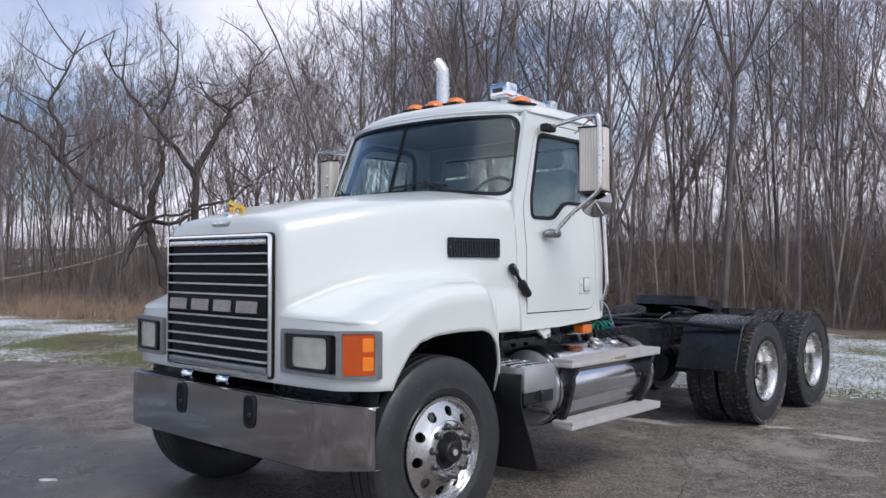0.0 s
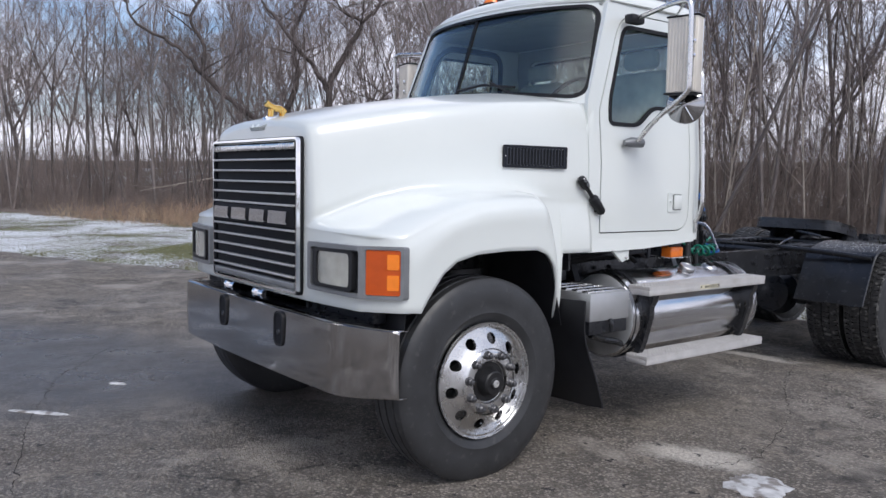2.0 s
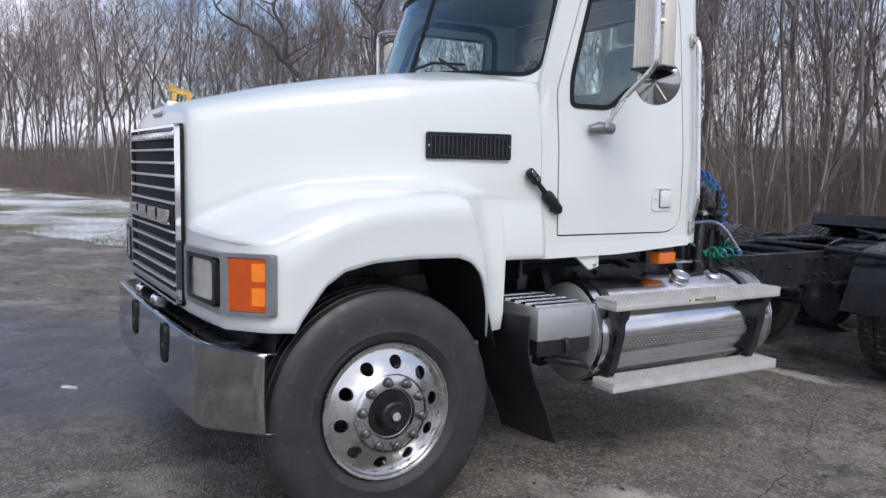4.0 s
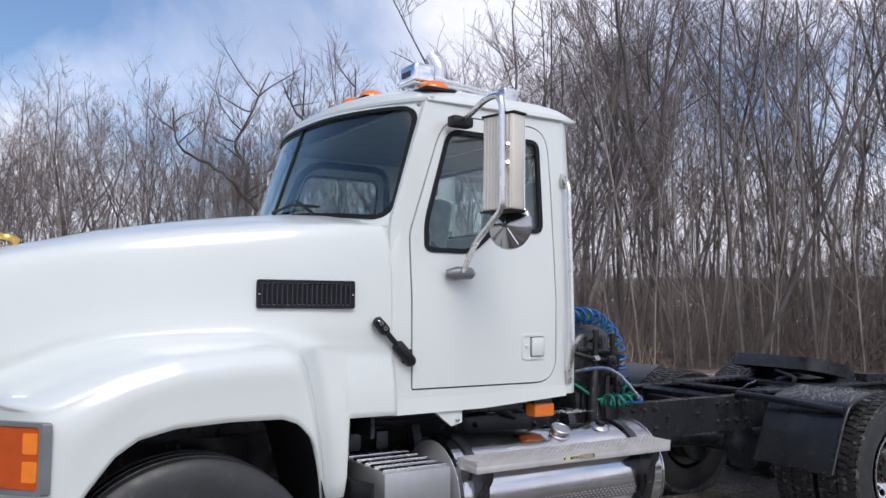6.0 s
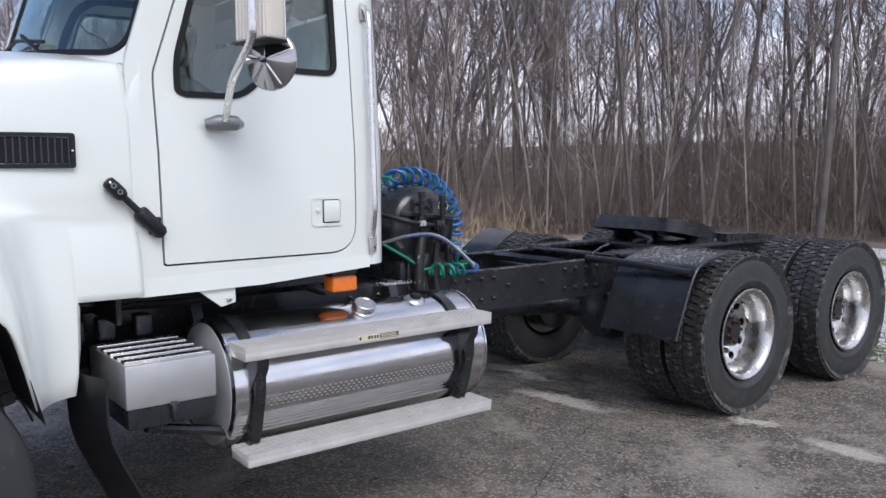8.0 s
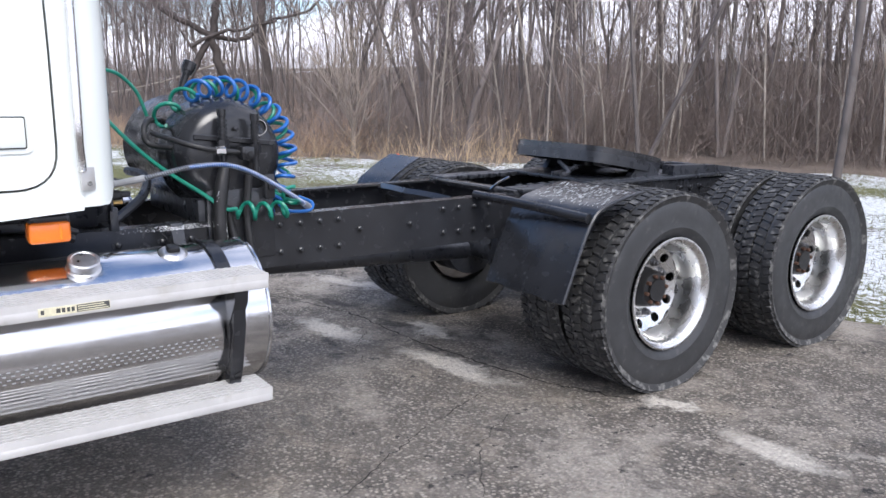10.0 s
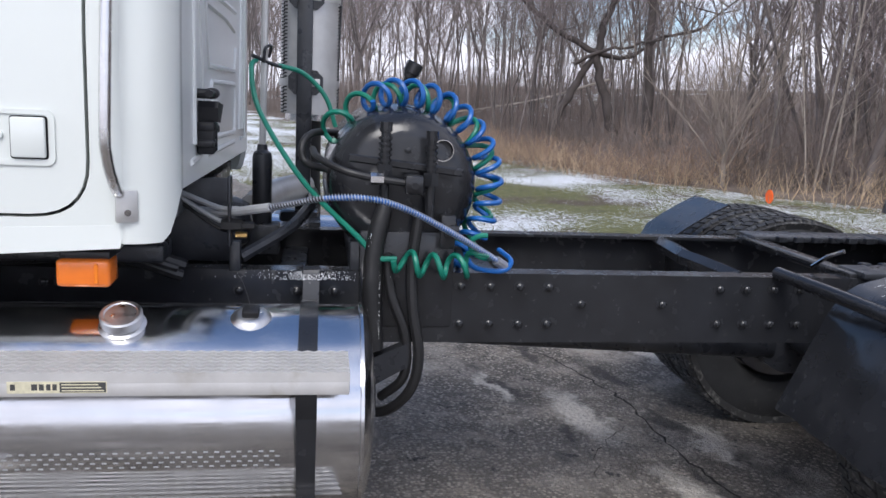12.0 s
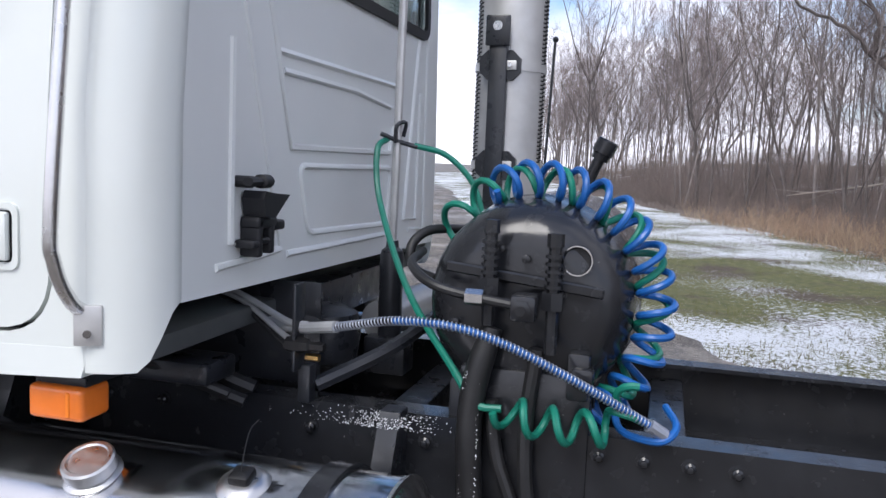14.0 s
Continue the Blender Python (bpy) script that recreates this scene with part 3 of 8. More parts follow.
def inset(pts, d):
    """Moves a loop inwards by about d (towards its middle)."""
    n = len(pts)
    P = [Vector(p) for p in pts]
    area = sum(P[i].x * P[(i + 1) % n].y - P[(i + 1) % n].x * P[i].y for i in range(n))
    s = 1 if area > 0 else -1
    out = []
    for i in range(n):
        t = (P[(i + 1) % n] - P[i - 1])
        t = t.normalized() if t.length > 1e-9 else Vector((1, 0))
        out.append(tuple(P[i] + Vector((-t.y, t.x)) * d * s))
    return out


def interp(x, table):
    if x <= table[0][0]:
        return table[0][1]
    for (a, va), (b, vb) in zip(table, table[1:]):
        if x <= b:
            return va + (vb - va) * (x - a) / (b - a)
    return table[-1][1]


def sstep(a, b, x):
    t = min(1.0, max(0.0, (x - a) / (b - a)))
    return t * t * (3 - 2 * t)


def thing(name, label, category, group="", at=(0, 0, 0)):
    ob = new(name)
    ob.location = at
    return tagged(ob, label, category, group)


# ================================================================ ground
def blank_grid(name, xs, ys, zf, material, label):
    X, Y = np.meshgrid(xs, ys)
    V = [(float(x), float(y), zf(float(x), float(y))) for x, y in zip(X.ravel(), Y.ravel())]
    nx, ny = len(xs), len(ys)
    F = [(j * nx + i, j * nx + i + 1, (j + 1) * nx + i + 1, (j + 1) * nx + i) for j in range(ny - 1) for i in range(nx - 1)]
    me = bpy.data.meshes.new(name)
    me.from_pydata(V, [], F)
    me.materials.append(material)
    me.polygons.foreach_set("use_smooth", [True] * len(F))
    return tagged(new(name, me), label, "ground", kind="structure")


def spread(lo, hi, near_lo, near_hi, step):
    mid = list(np.arange(near_lo, near_hi + 1e-6, step))
    a = [near_lo - (near_lo - lo) * (k / 8) ** 2.5 for k in range(8, 0, -1)]
    b = [near_hi + (hi - near_hi) * (k / 8) ** 2.5 for k in range(1, 9)]
    return a + mid + b


# the paved yard ends along this line; beyond it lie grass and woods
EDGE = [(-90, -26), (-40, -8), (-20, -2.2), (-13, 0.2), (-9.6, 1.7), (-7.6, 2.6), (-6.0, 3.2), (-5.0, 3.6), (-3.6, 4.7), (-1.6, 6.0), (0.6, 6.6), (1.7, 7.1), (4.5, 8.6), (9, 10.6), (30, 17), (90, 34)]


def edge_y(x):
    return interp(x, EDGE)


# the woods begin along this line
WOODS = [(-170, -40), (-90, -11), (-45, -1), (-27, 3.9), (-21.5, 6.0), (-16, 7.6), (-12.5, 9.0), (-10.3, 10.8), (-8.4, 12.4), (-6.4, 14.4), (-4.2, 15.6), (-0.8, 15.8), (4, 16.4), (10, 18), (30, 25), (90, 45)]


def woods_y(x):
    return interp(x, WOODS)


def ground_z(x, y):
    d = y - edge_y(x)
    if d < -0.4:
        return -0.06
    rise = interp(x, [(-16, 3.2), (-8, 1.7)]) * sstep(20, 56, y - woods_y(x))
    return -0.06 + 0.07 * sstep(-0.4, 0.5, d) + 0.03 * noise.noise((x * 0.7, y * 0.7, 0)) * sstep(0, 2, d) + 0.25 * sstep(4, 30, d) + rise


ground = blank_grid("ground", spread(-400, 400, -34, 26, 0.5), spread(-400, 400, -6, 30, 0.5), ground_z, VERGE, "winter grass and soil with thin patchy snow")


def yard():
    bm = bmesh.new()
    xs = list(np.arange(-40, 30.01, 0.25))
    xs = [-400, -200, -90] + xs + [90, 200, 400]
    ys = [-400, -200, -60, -20, -8] + list(np.arange(-6, 3.0, 1.0))
    rows = []
    r2 = random.Random(3)
    for x in xs:
        ye = edge_y(max(-90, min(90, x))) + 0.28 * noise.noise((x * 0.8, 0, 7)) + 0.12 * noise.noise((x * 3.1, 0, 3)) + r2.uniform(-0.03, 0.03)
        col = [bm.verts.new((x, min(y, -8 if y < -8 else y), 0)) for y in (-400, -120, -60)]
        top = min(-50.0, ye - 10)
        for k in range(17):
            f = k / 16
            col.append(bm.verts.new((x, top + (ye - top) * (1 - (1 - f) ** 2), 0.0)))
        col.append(bm.verts.new((x, ye + 0.06, -0.03)))
        rows.append(col)
    for a, b in zip(rows, rows[1:]):
        for i in range(len(a) - 1):
            bm.faces.new((a[i], b[i], b[i + 1], a[i + 1]))
    return bm


asphalt = tagged(new("pavement", finish(yard(), "pavement", ASPHALT, 60)), "old wet asphalt yard with pale worn patches and cracks", "pavement", kind="structure")


def woodland_floor():
    xs = [-165, -140, -120, -100, -85, -72, -60] + [-52 + k for k in range(0, 79)] + [32, 42, 55, 75]
    ds = [-0.35, 0.3, 0.8, 1.5, 2.5, 4, 6, 8, 10.5, 13, 16, 19, 22, 25, 28, 32, 36, 41, 47, 54, 64, 80, 110]
    V = []
    for x in xs:
        e = 0.9 * noise.noise((x * 0.35, 0, 11)) + 0.5 * noise.noise((x * 1.3, 0, 5))
        V += [(x, woods_y(x) + d + e * sstep(4, 0, d), ground_z(x, woods_y(x) + d + e * sstep(4, 0, d)) + (0.03 if d > 0 else -0.05)) for d in ds]
    n = len(ds)
    F = [(i * n + k, (i + 1) * n + k, (i + 1) * n + k + 1, i * n + k + 1) for i in range(len(xs) - 1) for k in range(n - 1)]
    me = bpy.data.meshes.new("woodland_floor")
    me.from_pydata(V, [], F)
    me.materials.append(LITTER)
    me.polygons.foreach_set("use_smooth", [True] * len(F))
    return tagged(new("woodland_floor", me), "brown leaf litter under the bare trees, rising behind", "ground", kind="structure")


woodland_floor()


# ================================================================ woods
def limb(bm, p, d, length, r0, r1, rnd, sides, wander, up_pull, segs):
    pts, rads = [p.copy()], [r0]
    q = p.copy()
    for k in range(segs):
        d = (d + Vector((rnd.gauss(0, wander), rnd.gauss(0, wander), rnd.gauss(0, wander * 0.6) + up_pull))).normalized()
        q = q + d * (length / segs)
        pts.append(q.copy())
        rads.append(r0 + (r1 - r0) * (k + 1) / segs)
    sweep(bm, pts, rads, sides, False, False)
    return pts, d


def twigs_on(cb, lp, dd, ln, rr, rnd, lo, hi):
    """Fine shoots along a limb."""
    n = len(lp) - 1
    for j in range(rnd.randint(lo, hi)):
        g = rnd.uniform(0.12, 1.0)
        i2 = min(n - 1, int(g * n))
        q = lp[i2].lerp(lp[i2 + 1], g * n - i2)
        b = rnd.uniform(0, 2 * math.pi)
        td = (dd * 0.6 + Vector((math.cos(b) * 0.6, math.sin(b) * 0.7, rnd.uniform(-0.15, 0.8)))).normalized()
        tl = (ln * 0.34 + 0.25) * rnd.uniform(0.4, 1.1)
        tp, _ = limb(cb, q, td, tl, max(0.0062, rr * 0.3), 0.0036, rnd, 3, 0.11, 0.05, 3)
        for _ in range(rnd.randint(2, 4)):
            i3 = rnd.randint(0, 2)
            w = tp[i3].lerp(tp[i3 + 1], rnd.random())
            e = rnd.uniform(0, 2 * math.pi)
            wd = (td * 0.7 + Vector((math.cos(e) * 0.6, math.sin(e) * 0.6, rnd.uniform(0, 0.8)))).normalized()
            limb(cb, w, wd, tl * rnd.uniform(0.35, 0.85), 0.0048, 0.003, rnd, 3, 0.12, 0.04, 1)


def make_tree(seed, height, lean=0.03, stems=1, r=0.11, spread_=0.55, limbs=18, fork=0.0, wander=0.035, bark=None, shoots=(5, 7)):
    """A bare tree: stems that may fork into leaders, limbs along them and fine shoots on the limbs."""
    rnd = random.Random(seed)
    tb, cb = bmesh.new(), bmesh.new()
    leaders = []
    for s in range(stems):
        base = Vector((rnd.uniform(-0.2, 0.2) * (stems > 1), rnd.uniform(-0.2, 0.2) * (stems > 1), -0.2))
        off = 0.18 if stems > 1 else 0.0
        d = Vector((rnd.gauss(0, lean) + off * rnd.uniform(-1, 1), rnd.gauss(0, lean) + off * rnd.uniform(-1, 1), 1)).normalized()
        h = height * rnd.uniform(0.78, 1.0)
        if fork:
            pts, dd = limb(tb, base, d, h * fork, r, r * 0.72, rnd, 7, wander, 0.01, 6)
            n = rnd.choice((2, 2, 3))
            a0 = rnd.uniform(0, 6.28)
            for k in range(n):
                a = a0 + 6.28 * k / n + rnd.uniform(-0.4, 0.4)
                ld = (dd + Vector((math.cos(a), math.sin(a), 0)) * rnd.uniform(0.25, 0.6)).normalized()
                lh = h * (1 - fork) * rnd.uniform(0.75, 1.05)
                lp, _ = limb(tb, pts[-1], ld, lh, r * 0.6, 0.012, rnd, 5, wander * 1.6, 0.05, 9)
                leaders.append((lp, lh, r * 0.6, 0.0))
            leaders.append((pts, h * fork, r, 0.45))
        else:
            pts, _ = limb(tb, base, d, h, r * rnd.uniform(0.8, 1.1), 0.012, rnd, 6, wander, 0.012, 12)
            leaders.append((pts, h, r, 0.26))
    for pts, h, lr, start in leaders:
        n = len(pts) - 1
        count = max(3, int(limbs / len(leaders) * (1.15 if start < 0.4 else 0.5)))
        for k in range(count):
            f = start + (0.97 - start) * rnd.random() ** 0.85
            i = min(n - 1, int(f * n))
            p = pts[i].lerp(pts[i + 1], f * n - i)
            a = rnd.uniform(0, 2 * math.pi)
            dd = Vector((math.cos(a) * spread_, math.sin(a) * spread_, rnd.uniform(0.25, 1.05))).normalized()
            ln = (height * 0.20 * (1 - f) + height * 0.09) * rnd.uniform(0.55, 1.3)
            rr = max(0.008, lr * (1 - 0.8 * f) * 0.34)
            lp, _ = limb(tb, p, dd, ln, rr, 0.006, rnd, 4, 0.13, 0.05, 6)
            twigs_on(cb, lp, dd, ln, rr, rnd, *shoots)
    return finish(tb, "trunk", bark or BARK, 60), finish(cb, "crown", TWIG, 60)


VARIANTS = [make_tree(11, 15.5, 0.02, 1, 0.060, 0.5, 24), make_tree(12, 16.5, 0.03, 1, 0.080, 0.5, 26, 0.45), make_tree(13, 14, 0.05, 2, 0.048, 0.5, 24, 0.5), make_tree(14, 12.5, 0.06, 3, 0.036, 0.5, 26),
            make_tree(15, 15, 0.02, 2, 0.052, 0.45, 24), make_tree(16, 12.5, 0.10, 1, 0.10, 0.85, 26, 0.3, 0.07), make_tree(17, 13.5, 0.04, 1, 0.042, 0.5, 20), make_tree(18, 9.5, 0.07, 4, 0.026, 0.55, 26),
            make_tree(19, 14, 0.05, 1, 0.11, 0.9, 30, 0.35, 0.06)]
DEEP = [make_tree(61, 15.5, 0.03, 1, 0.075, 0.6, 34, 0.4, 0.04, None, (6, 8)), make_tree(62, 14.5, 0.05, 2, 0.055, 0.6, 36, 0.45, 0.05, None, (6, 8))]
SAPLINGS = [make_tree(31 + k, h, 0.05, 1, r_, 0.4, 9, 0.0, 0.03, SAPBARK) for k, (h, r_) in enumerate(((6.0, 0.024), (7.5, 0.028), (4.8, 0.020), (8.5, 0.032)))]


def plant(mesh_pair, x, y, turn, size, label, group="woods at the edge of the yard", z=None, name="bare_tree"):
    t = thing(name, label, "tree", group, (x, y, ground_z(x, y) - 0.02 if z is None else z))
    t.rotation_euler = (0, 0, turn)
    t.scale = (size, size, size)
    part("trunk", mesh_pair[0], None, t)
    part("crown", mesh_pair[1], None, t)
    return t


rt = random.Random(77)
LABELS = {8: "big leafless tree forking into crooked heavy limbs", 0: "tall leafless tree with a straight grey trunk", 1: "tall leafless tree with a straight grey trunk", 2: "leafless grey tree with two stems", 3: "leafless tree with three thin stems",
          4: "tall leafless tree with twin trunks", 5: "leafless tree with wide spreading limbs", 6: "slender leafless tree in the winter woods", 7: "clump of thin leafless saplings"}
SIZE = [(-75, 1.3), (-45, 0.98), (-27, 0.74), (-20.5, 0.85), (-15, 1.0), (-6, 1.0), (30, 0.95)]
spots = []
tries = 0
while len(spots) < 275 and tries < 60000:
    tries += 1
    x = rt.uniform(-34, 20) if rt.random() < 0.66 else rt.uniform(-125, -34)
    depth = interp(x, [(-30, 0.8), (-24, 5.0), (-14, 4.6), (-9.5, 0.8)]) + 20 * rt.random() ** 1.2
    y = woods_y(x) + depth
    if any((x - a) ** 2 + (y - b) ** 2 < (0.8 + 0.03 * depth) ** 2 for a, b in spots):
        continue
    # keep to what the walk looks over
    az = math.degrees(math.atan2(-(x - 3.5), y + 0.5))
    if az < -4 or az > 112 or (x > -7 and rt.random() < 0.5) or (-36 < x < -19 and rt.random() < 0.4) or (x < -34 and depth < 7 and rt.random() < 0.55) or math.hypot(x + 23.5, y - 11.3) < 2.2:
        continue
    spots.append((x, y))
for x, y in spots:
    k = rt.choice((0, 6, 6, 3, 7, 6, 4, 0, 3) if x > -9 else (0, 1, 2, 3, 4, 5, 6, 6, 7, 7, 0, 1, 8, 3))
    plant(VARIANTS[k], x, y, rt.uniform(0, 6.28), rt.uniform(0.82, 1.12) * interp(x, SIZE), LABELS[k])
# the thicker stand at the far end of the verge
for k2 in range(18):
    x = rt.uniform(-36, -21)
    plant(VARIANTS[(3, 7, 2, 6, 0)[k2 % 5]], x, woods_y(x) + rt.uniform(0.6, 9), rt.uniform(0, 6.28), rt.uniform(0.9, 1.08) * interp(x, SIZE), LABELS[(3, 7, 2, 6, 0)[k2 % 5]])
# tall fine-branched trees deep in the woods
for k2 in range(18):
    x = -33 - 2.8 * k2 + rt.uniform(-1.2, 1.2)
    plant(DEEP[k2 % 2], x, 0.16 * -x + 13 + rt.uniform(-1, 8), rt.uniform(0, 6.28), rt.uniform(0.95, 1.25), "tall leafless tree with a dense crown of fine twigs")
for k2 in range(20):
    x = -27 - 1.15 * k2 + rt.uniform(-1.0, 1.0)
    plant(DEEP[k2 % 2], x, 27 + 0.12 * (-27 - x) + rt.uniform(-3, 6), rt.uniform(0, 6.28), rt.uniform(1.0, 1.2), "tall leafless tree with a dense crown of fine twigs")
for k2 in range(12):
    x = -20 + 2.3 * k2 + rt.uniform(-0.8, 0.8)
    plant(DEEP[k2 % 2], x, 26 + rt.uniform(-4, 6), rt.uniform(0, 6.28), rt.uniform(0.95, 1.15), "tall leafless tree with a dense crown of fine twigs")
for k2 in range(18):
    x = -66 - 3.4 * k2 + rt.uniform(-1.5, 1.5)
    plant(DEEP[k2 % 2], x, 27 + rt.uniform(-5, 8), rt.uniform(0, 6.28), rt.uniform(0.95, 1.15), "tall leafless tree with a dense crown of fine twigs")
for k2 in range(10):
    x = -34 + 2.1 * k2 + rt.uniform(-0.8, 0.8)
    plant(DEEP[k2 % 2], x, 23 + rt.uniform(-2, 5), rt.uniform(0, 6.28), rt.uniform(0.95, 1.15), "tall leafless tree with a dense crown of fine twigs")
# thin pale saplings at the edge of the woods
for k2 in range(88):
    x = rt.uniform(-13, 9)
    plant(SAPLINGS[k2 % 4], x, woods_y(x) + rt.uniform(1.4, 5.0), rt.uniform(0, 6.28), rt.uniform(0.75, 1.15), "thin pale upright sapling among the trees", "saplings at the edge of the woods", None, "sapling")
# the crooked trees that stand out at the edge of the woods
for x, y, turn, size, k in ((-29.5, 13.5, 2.4, 0.95, 5), (-13.0, 13.6, 4.2, 0.9, 5), (-3.7, 15.0, 1.4, 0.95, 1)):
    plant(VARIANTS[k], x, y, turn, size, LABELS[k])


def young_stem(k):
    rnd = random.Random(41 + 7 * k)
    tb = bmesh.new()
    a = 2.4 * k + rnd.uniform(-0.4, 0.4)
    s = rnd.uniform(0.2, 0.9)
    d = Vector((math.cos(a) * s, math.sin(a) * s, 1)).normalized()
    lp, _ = limb(tb, Vector((0, 0, 0.25 + 0.6 * rnd.random())), d, rnd.uniform(1.8, 3.3), rnd.uniform(0.008, 0.015), 0.005, rnd, 5, 0.12, 0.03, 8)
    for j in range(9):
        i = rnd.randint(2, 7)
        b = rnd.uniform(0, 6.28)
        td = (d + Vector((math.cos(b) * 0.8, math.sin(b) * 0.8, 0.2))).normalized()
        tp, _ = limb(tb, lp[i], td, rnd.uniform(0.5, 1.3), 0.007, 0.0035, rnd, 3, 0.08, 0.03, 4)
        limb(tb, tp[2], (td + Vector((rnd.uniform(-0.6, 0.6), rnd.uniform(-0.6, 0.6), 0.3))).normalized(), 0.5, 0.006, 0.003, rnd, 3, 0.08, 0.03, 3)
    return finish(tb, "stem", YOUNG, 60)


def gnarled_tree():
    """Two dark crooked stems that meet, a broken log and long arched limbs; x runs along the edge of the woods."""
    rnd = random.Random(52)
    tb, cb = bmesh.new(), bmesh.new()

    def stem(pts, r0, r1, sides=8):
        sp = smooth_path(pts, 5)
        sp = [p + Vector((rnd.gauss(0, 0.035), rnd.gauss(0, 0.035), rnd.gauss(0, 0.03))) for p in sp]
        sweep(tb, sp, [r0 + (r1 - r0) * i / (len(sp) - 1) for i in range(len(sp))], sides, False, False)
        return sp

    stem([(-1.25, -0.4, -0.2), (-1.15, -0.3, 0.9), (-0.6, -0.1, 2.1), (0.0, 0.0, 3.05)], 0.15, 0.11)
    stem([(0.8, 0.3, -0.2), (0.55, 0.2, 1.0), (0.2, 0.1, 2.1), (0.0, 0.0, 3.05), (0.1, 0.0, 3.9)], 0.17, 0.12)
    stem([(1.9, 0.2, -0.2), (1.75, 0.15, 1.6), (1.6, 0.1, 3.2), (1.7, 0.0, 5.1)], 0.17, 0.12)
    stem([(-0.7, -0.3, 2.7), (0.3, -0.2, 3.15), (1.1, -0.1, 3.3), (2.1, -0.1, 3.6)], 0.065, 0.035)
    ways = [([(0, 0, 3.05), (-1.64, -0.2, 3.95), (-2.84, -0.4, 5.1), (-3.9, -0.5, 6.1), (-5.25, -0.5, 6.9), (-5.5, -0.4, 8.3)], 0.11, 0.025),
            ([(-2.9, -0.4, 5.1), (-2.84, -0.3, 6.1), (-3.26, -0.2, 7.1), (-2.7, -0.1, 8.3), (-2.2, 0.1, 9.8)], 0.09, 0.02),
            ([(1.7, 0, 5.1), (2.35, 0.1, 6.3), (2.8, 0.1, 7.2), (2.1, 0.2, 7.7), (1.6, 0.3, 8.6)], 0.13, 0.02),
            ([(1.65, 0, 4.6), (1.0, 0.1, 5.6), (0.0, 0.2, 6.9), (-0.96, 0.3, 8.1), (-1.7, 0.3, 9.3)], 0.11, 0.02),
            ([(2.8, 0.1, 7.2), (3.4, 0.1, 7.8), (3.7, 0.2, 8.9), (4.3, 0.2, 9.8)], 0.06, 0.015),
            ([(0.1, 0, 3.9), (0.5, 0.3, 5.2), (0.3, 0.5, 6.6), (0.9, 0.7, 8.4), (1.0, 0.8, 10.2)], 0.12, 0.02),
            ([(0.0, 0, 3.1), (0.9, 0.5, 3.0), (2.0, 1.0, 3.7), (3.2, 1.4, 4.1), (4.3, 1.8, 5.2)], 0.09, 0.02)]
    for w, r0, r1 in ways:
        sp = stem(w, r0, r1, 7)
        n = len(sp) - 1
        for k in range(9):
            i = rnd.randint(4, n - 1)
            a = rnd.uniform(0, 6.28)
            d = Vector((math.cos(a), math.sin(a), rnd.uniform(0.1, 1.0))).normalized()
            ln = rnd.uniform(0.9, 2.6)
            lp, _ = limb(tb, sp[i], d, ln, 0.032, 0.008, rnd, 5, 0.17, 0.04, 6)
            twigs_on(cb, lp, d, ln, 0.02, rnd, 5, 8)
    return finish(tb, "trunk", DARKBARK, 60), finish(cb, "crown", TWIG, 60)


plant(gnarled_tree(), -23.5, 11.3, 1.08, 1.0, "crooked dark tree with two stems and long arched limbs")
yt = thing("young_tree", "young pale bare tree spreading from a short trunk", "tree", "", (-11.9, 10.15, ground_z(-11.9, 10.15)))
for k in range(19):
    part("stem", young_stem(k), None, yt)
yb = bmesh.new()
limb(yb, Vector((0, 0, -0.1)), Vector((0, 0, 1)), 1.1, 0.065, 0.035, random.Random(6), 7, 0.03, 0, 5)
part("trunk", yb, YOUNG, yt)
# a pale dead branch lying against the brush, and the orange marker
bm = bmesh.new()
rnd = random.Random(8)
main, _ = limb(bm, Vector((0, 0, 0)), Vector((-0.10, 0.97, 0.17)).normalized(), 6.0, 0.012, 0.045, rnd, 6, 0.05, 0.0, 16)
for i in (2, 4, 7, 10, 13):
    limb(bm, main[i], Vector((rnd.uniform(-0.4, 0.4), -0.7, rnd.uniform(-0.6, 0.3))).normalized(), rnd.uniform(0.5, 1.3), 0.013, 0.004, rnd, 4, 0.1, 0.0, 5)
db = tagged(new("dead_branch", finish(bm, "dead_branch", BARKPALE, 60)), "pale dead branch leaning in the brush", "branch")
db.location = (-25.6, 6.7, 0.95)
mk = thing("boundary_marker", "round orange marker on a thin stake", "marker", "", (-9.3, 9.65, ground_z(-9.3, 9.65)))
part("stake", bar([(0, 0, -0.05), (0, 0, 0.16)], 0.012, 6), BARKPALE, mk)
part("disc", turned([(-0.01, 0.107), (-0.004, 0.115), (0.004, 0.115), (0.01, 0.107)], "y", (0, 0, 0.155), 24), ORANGE, mk)


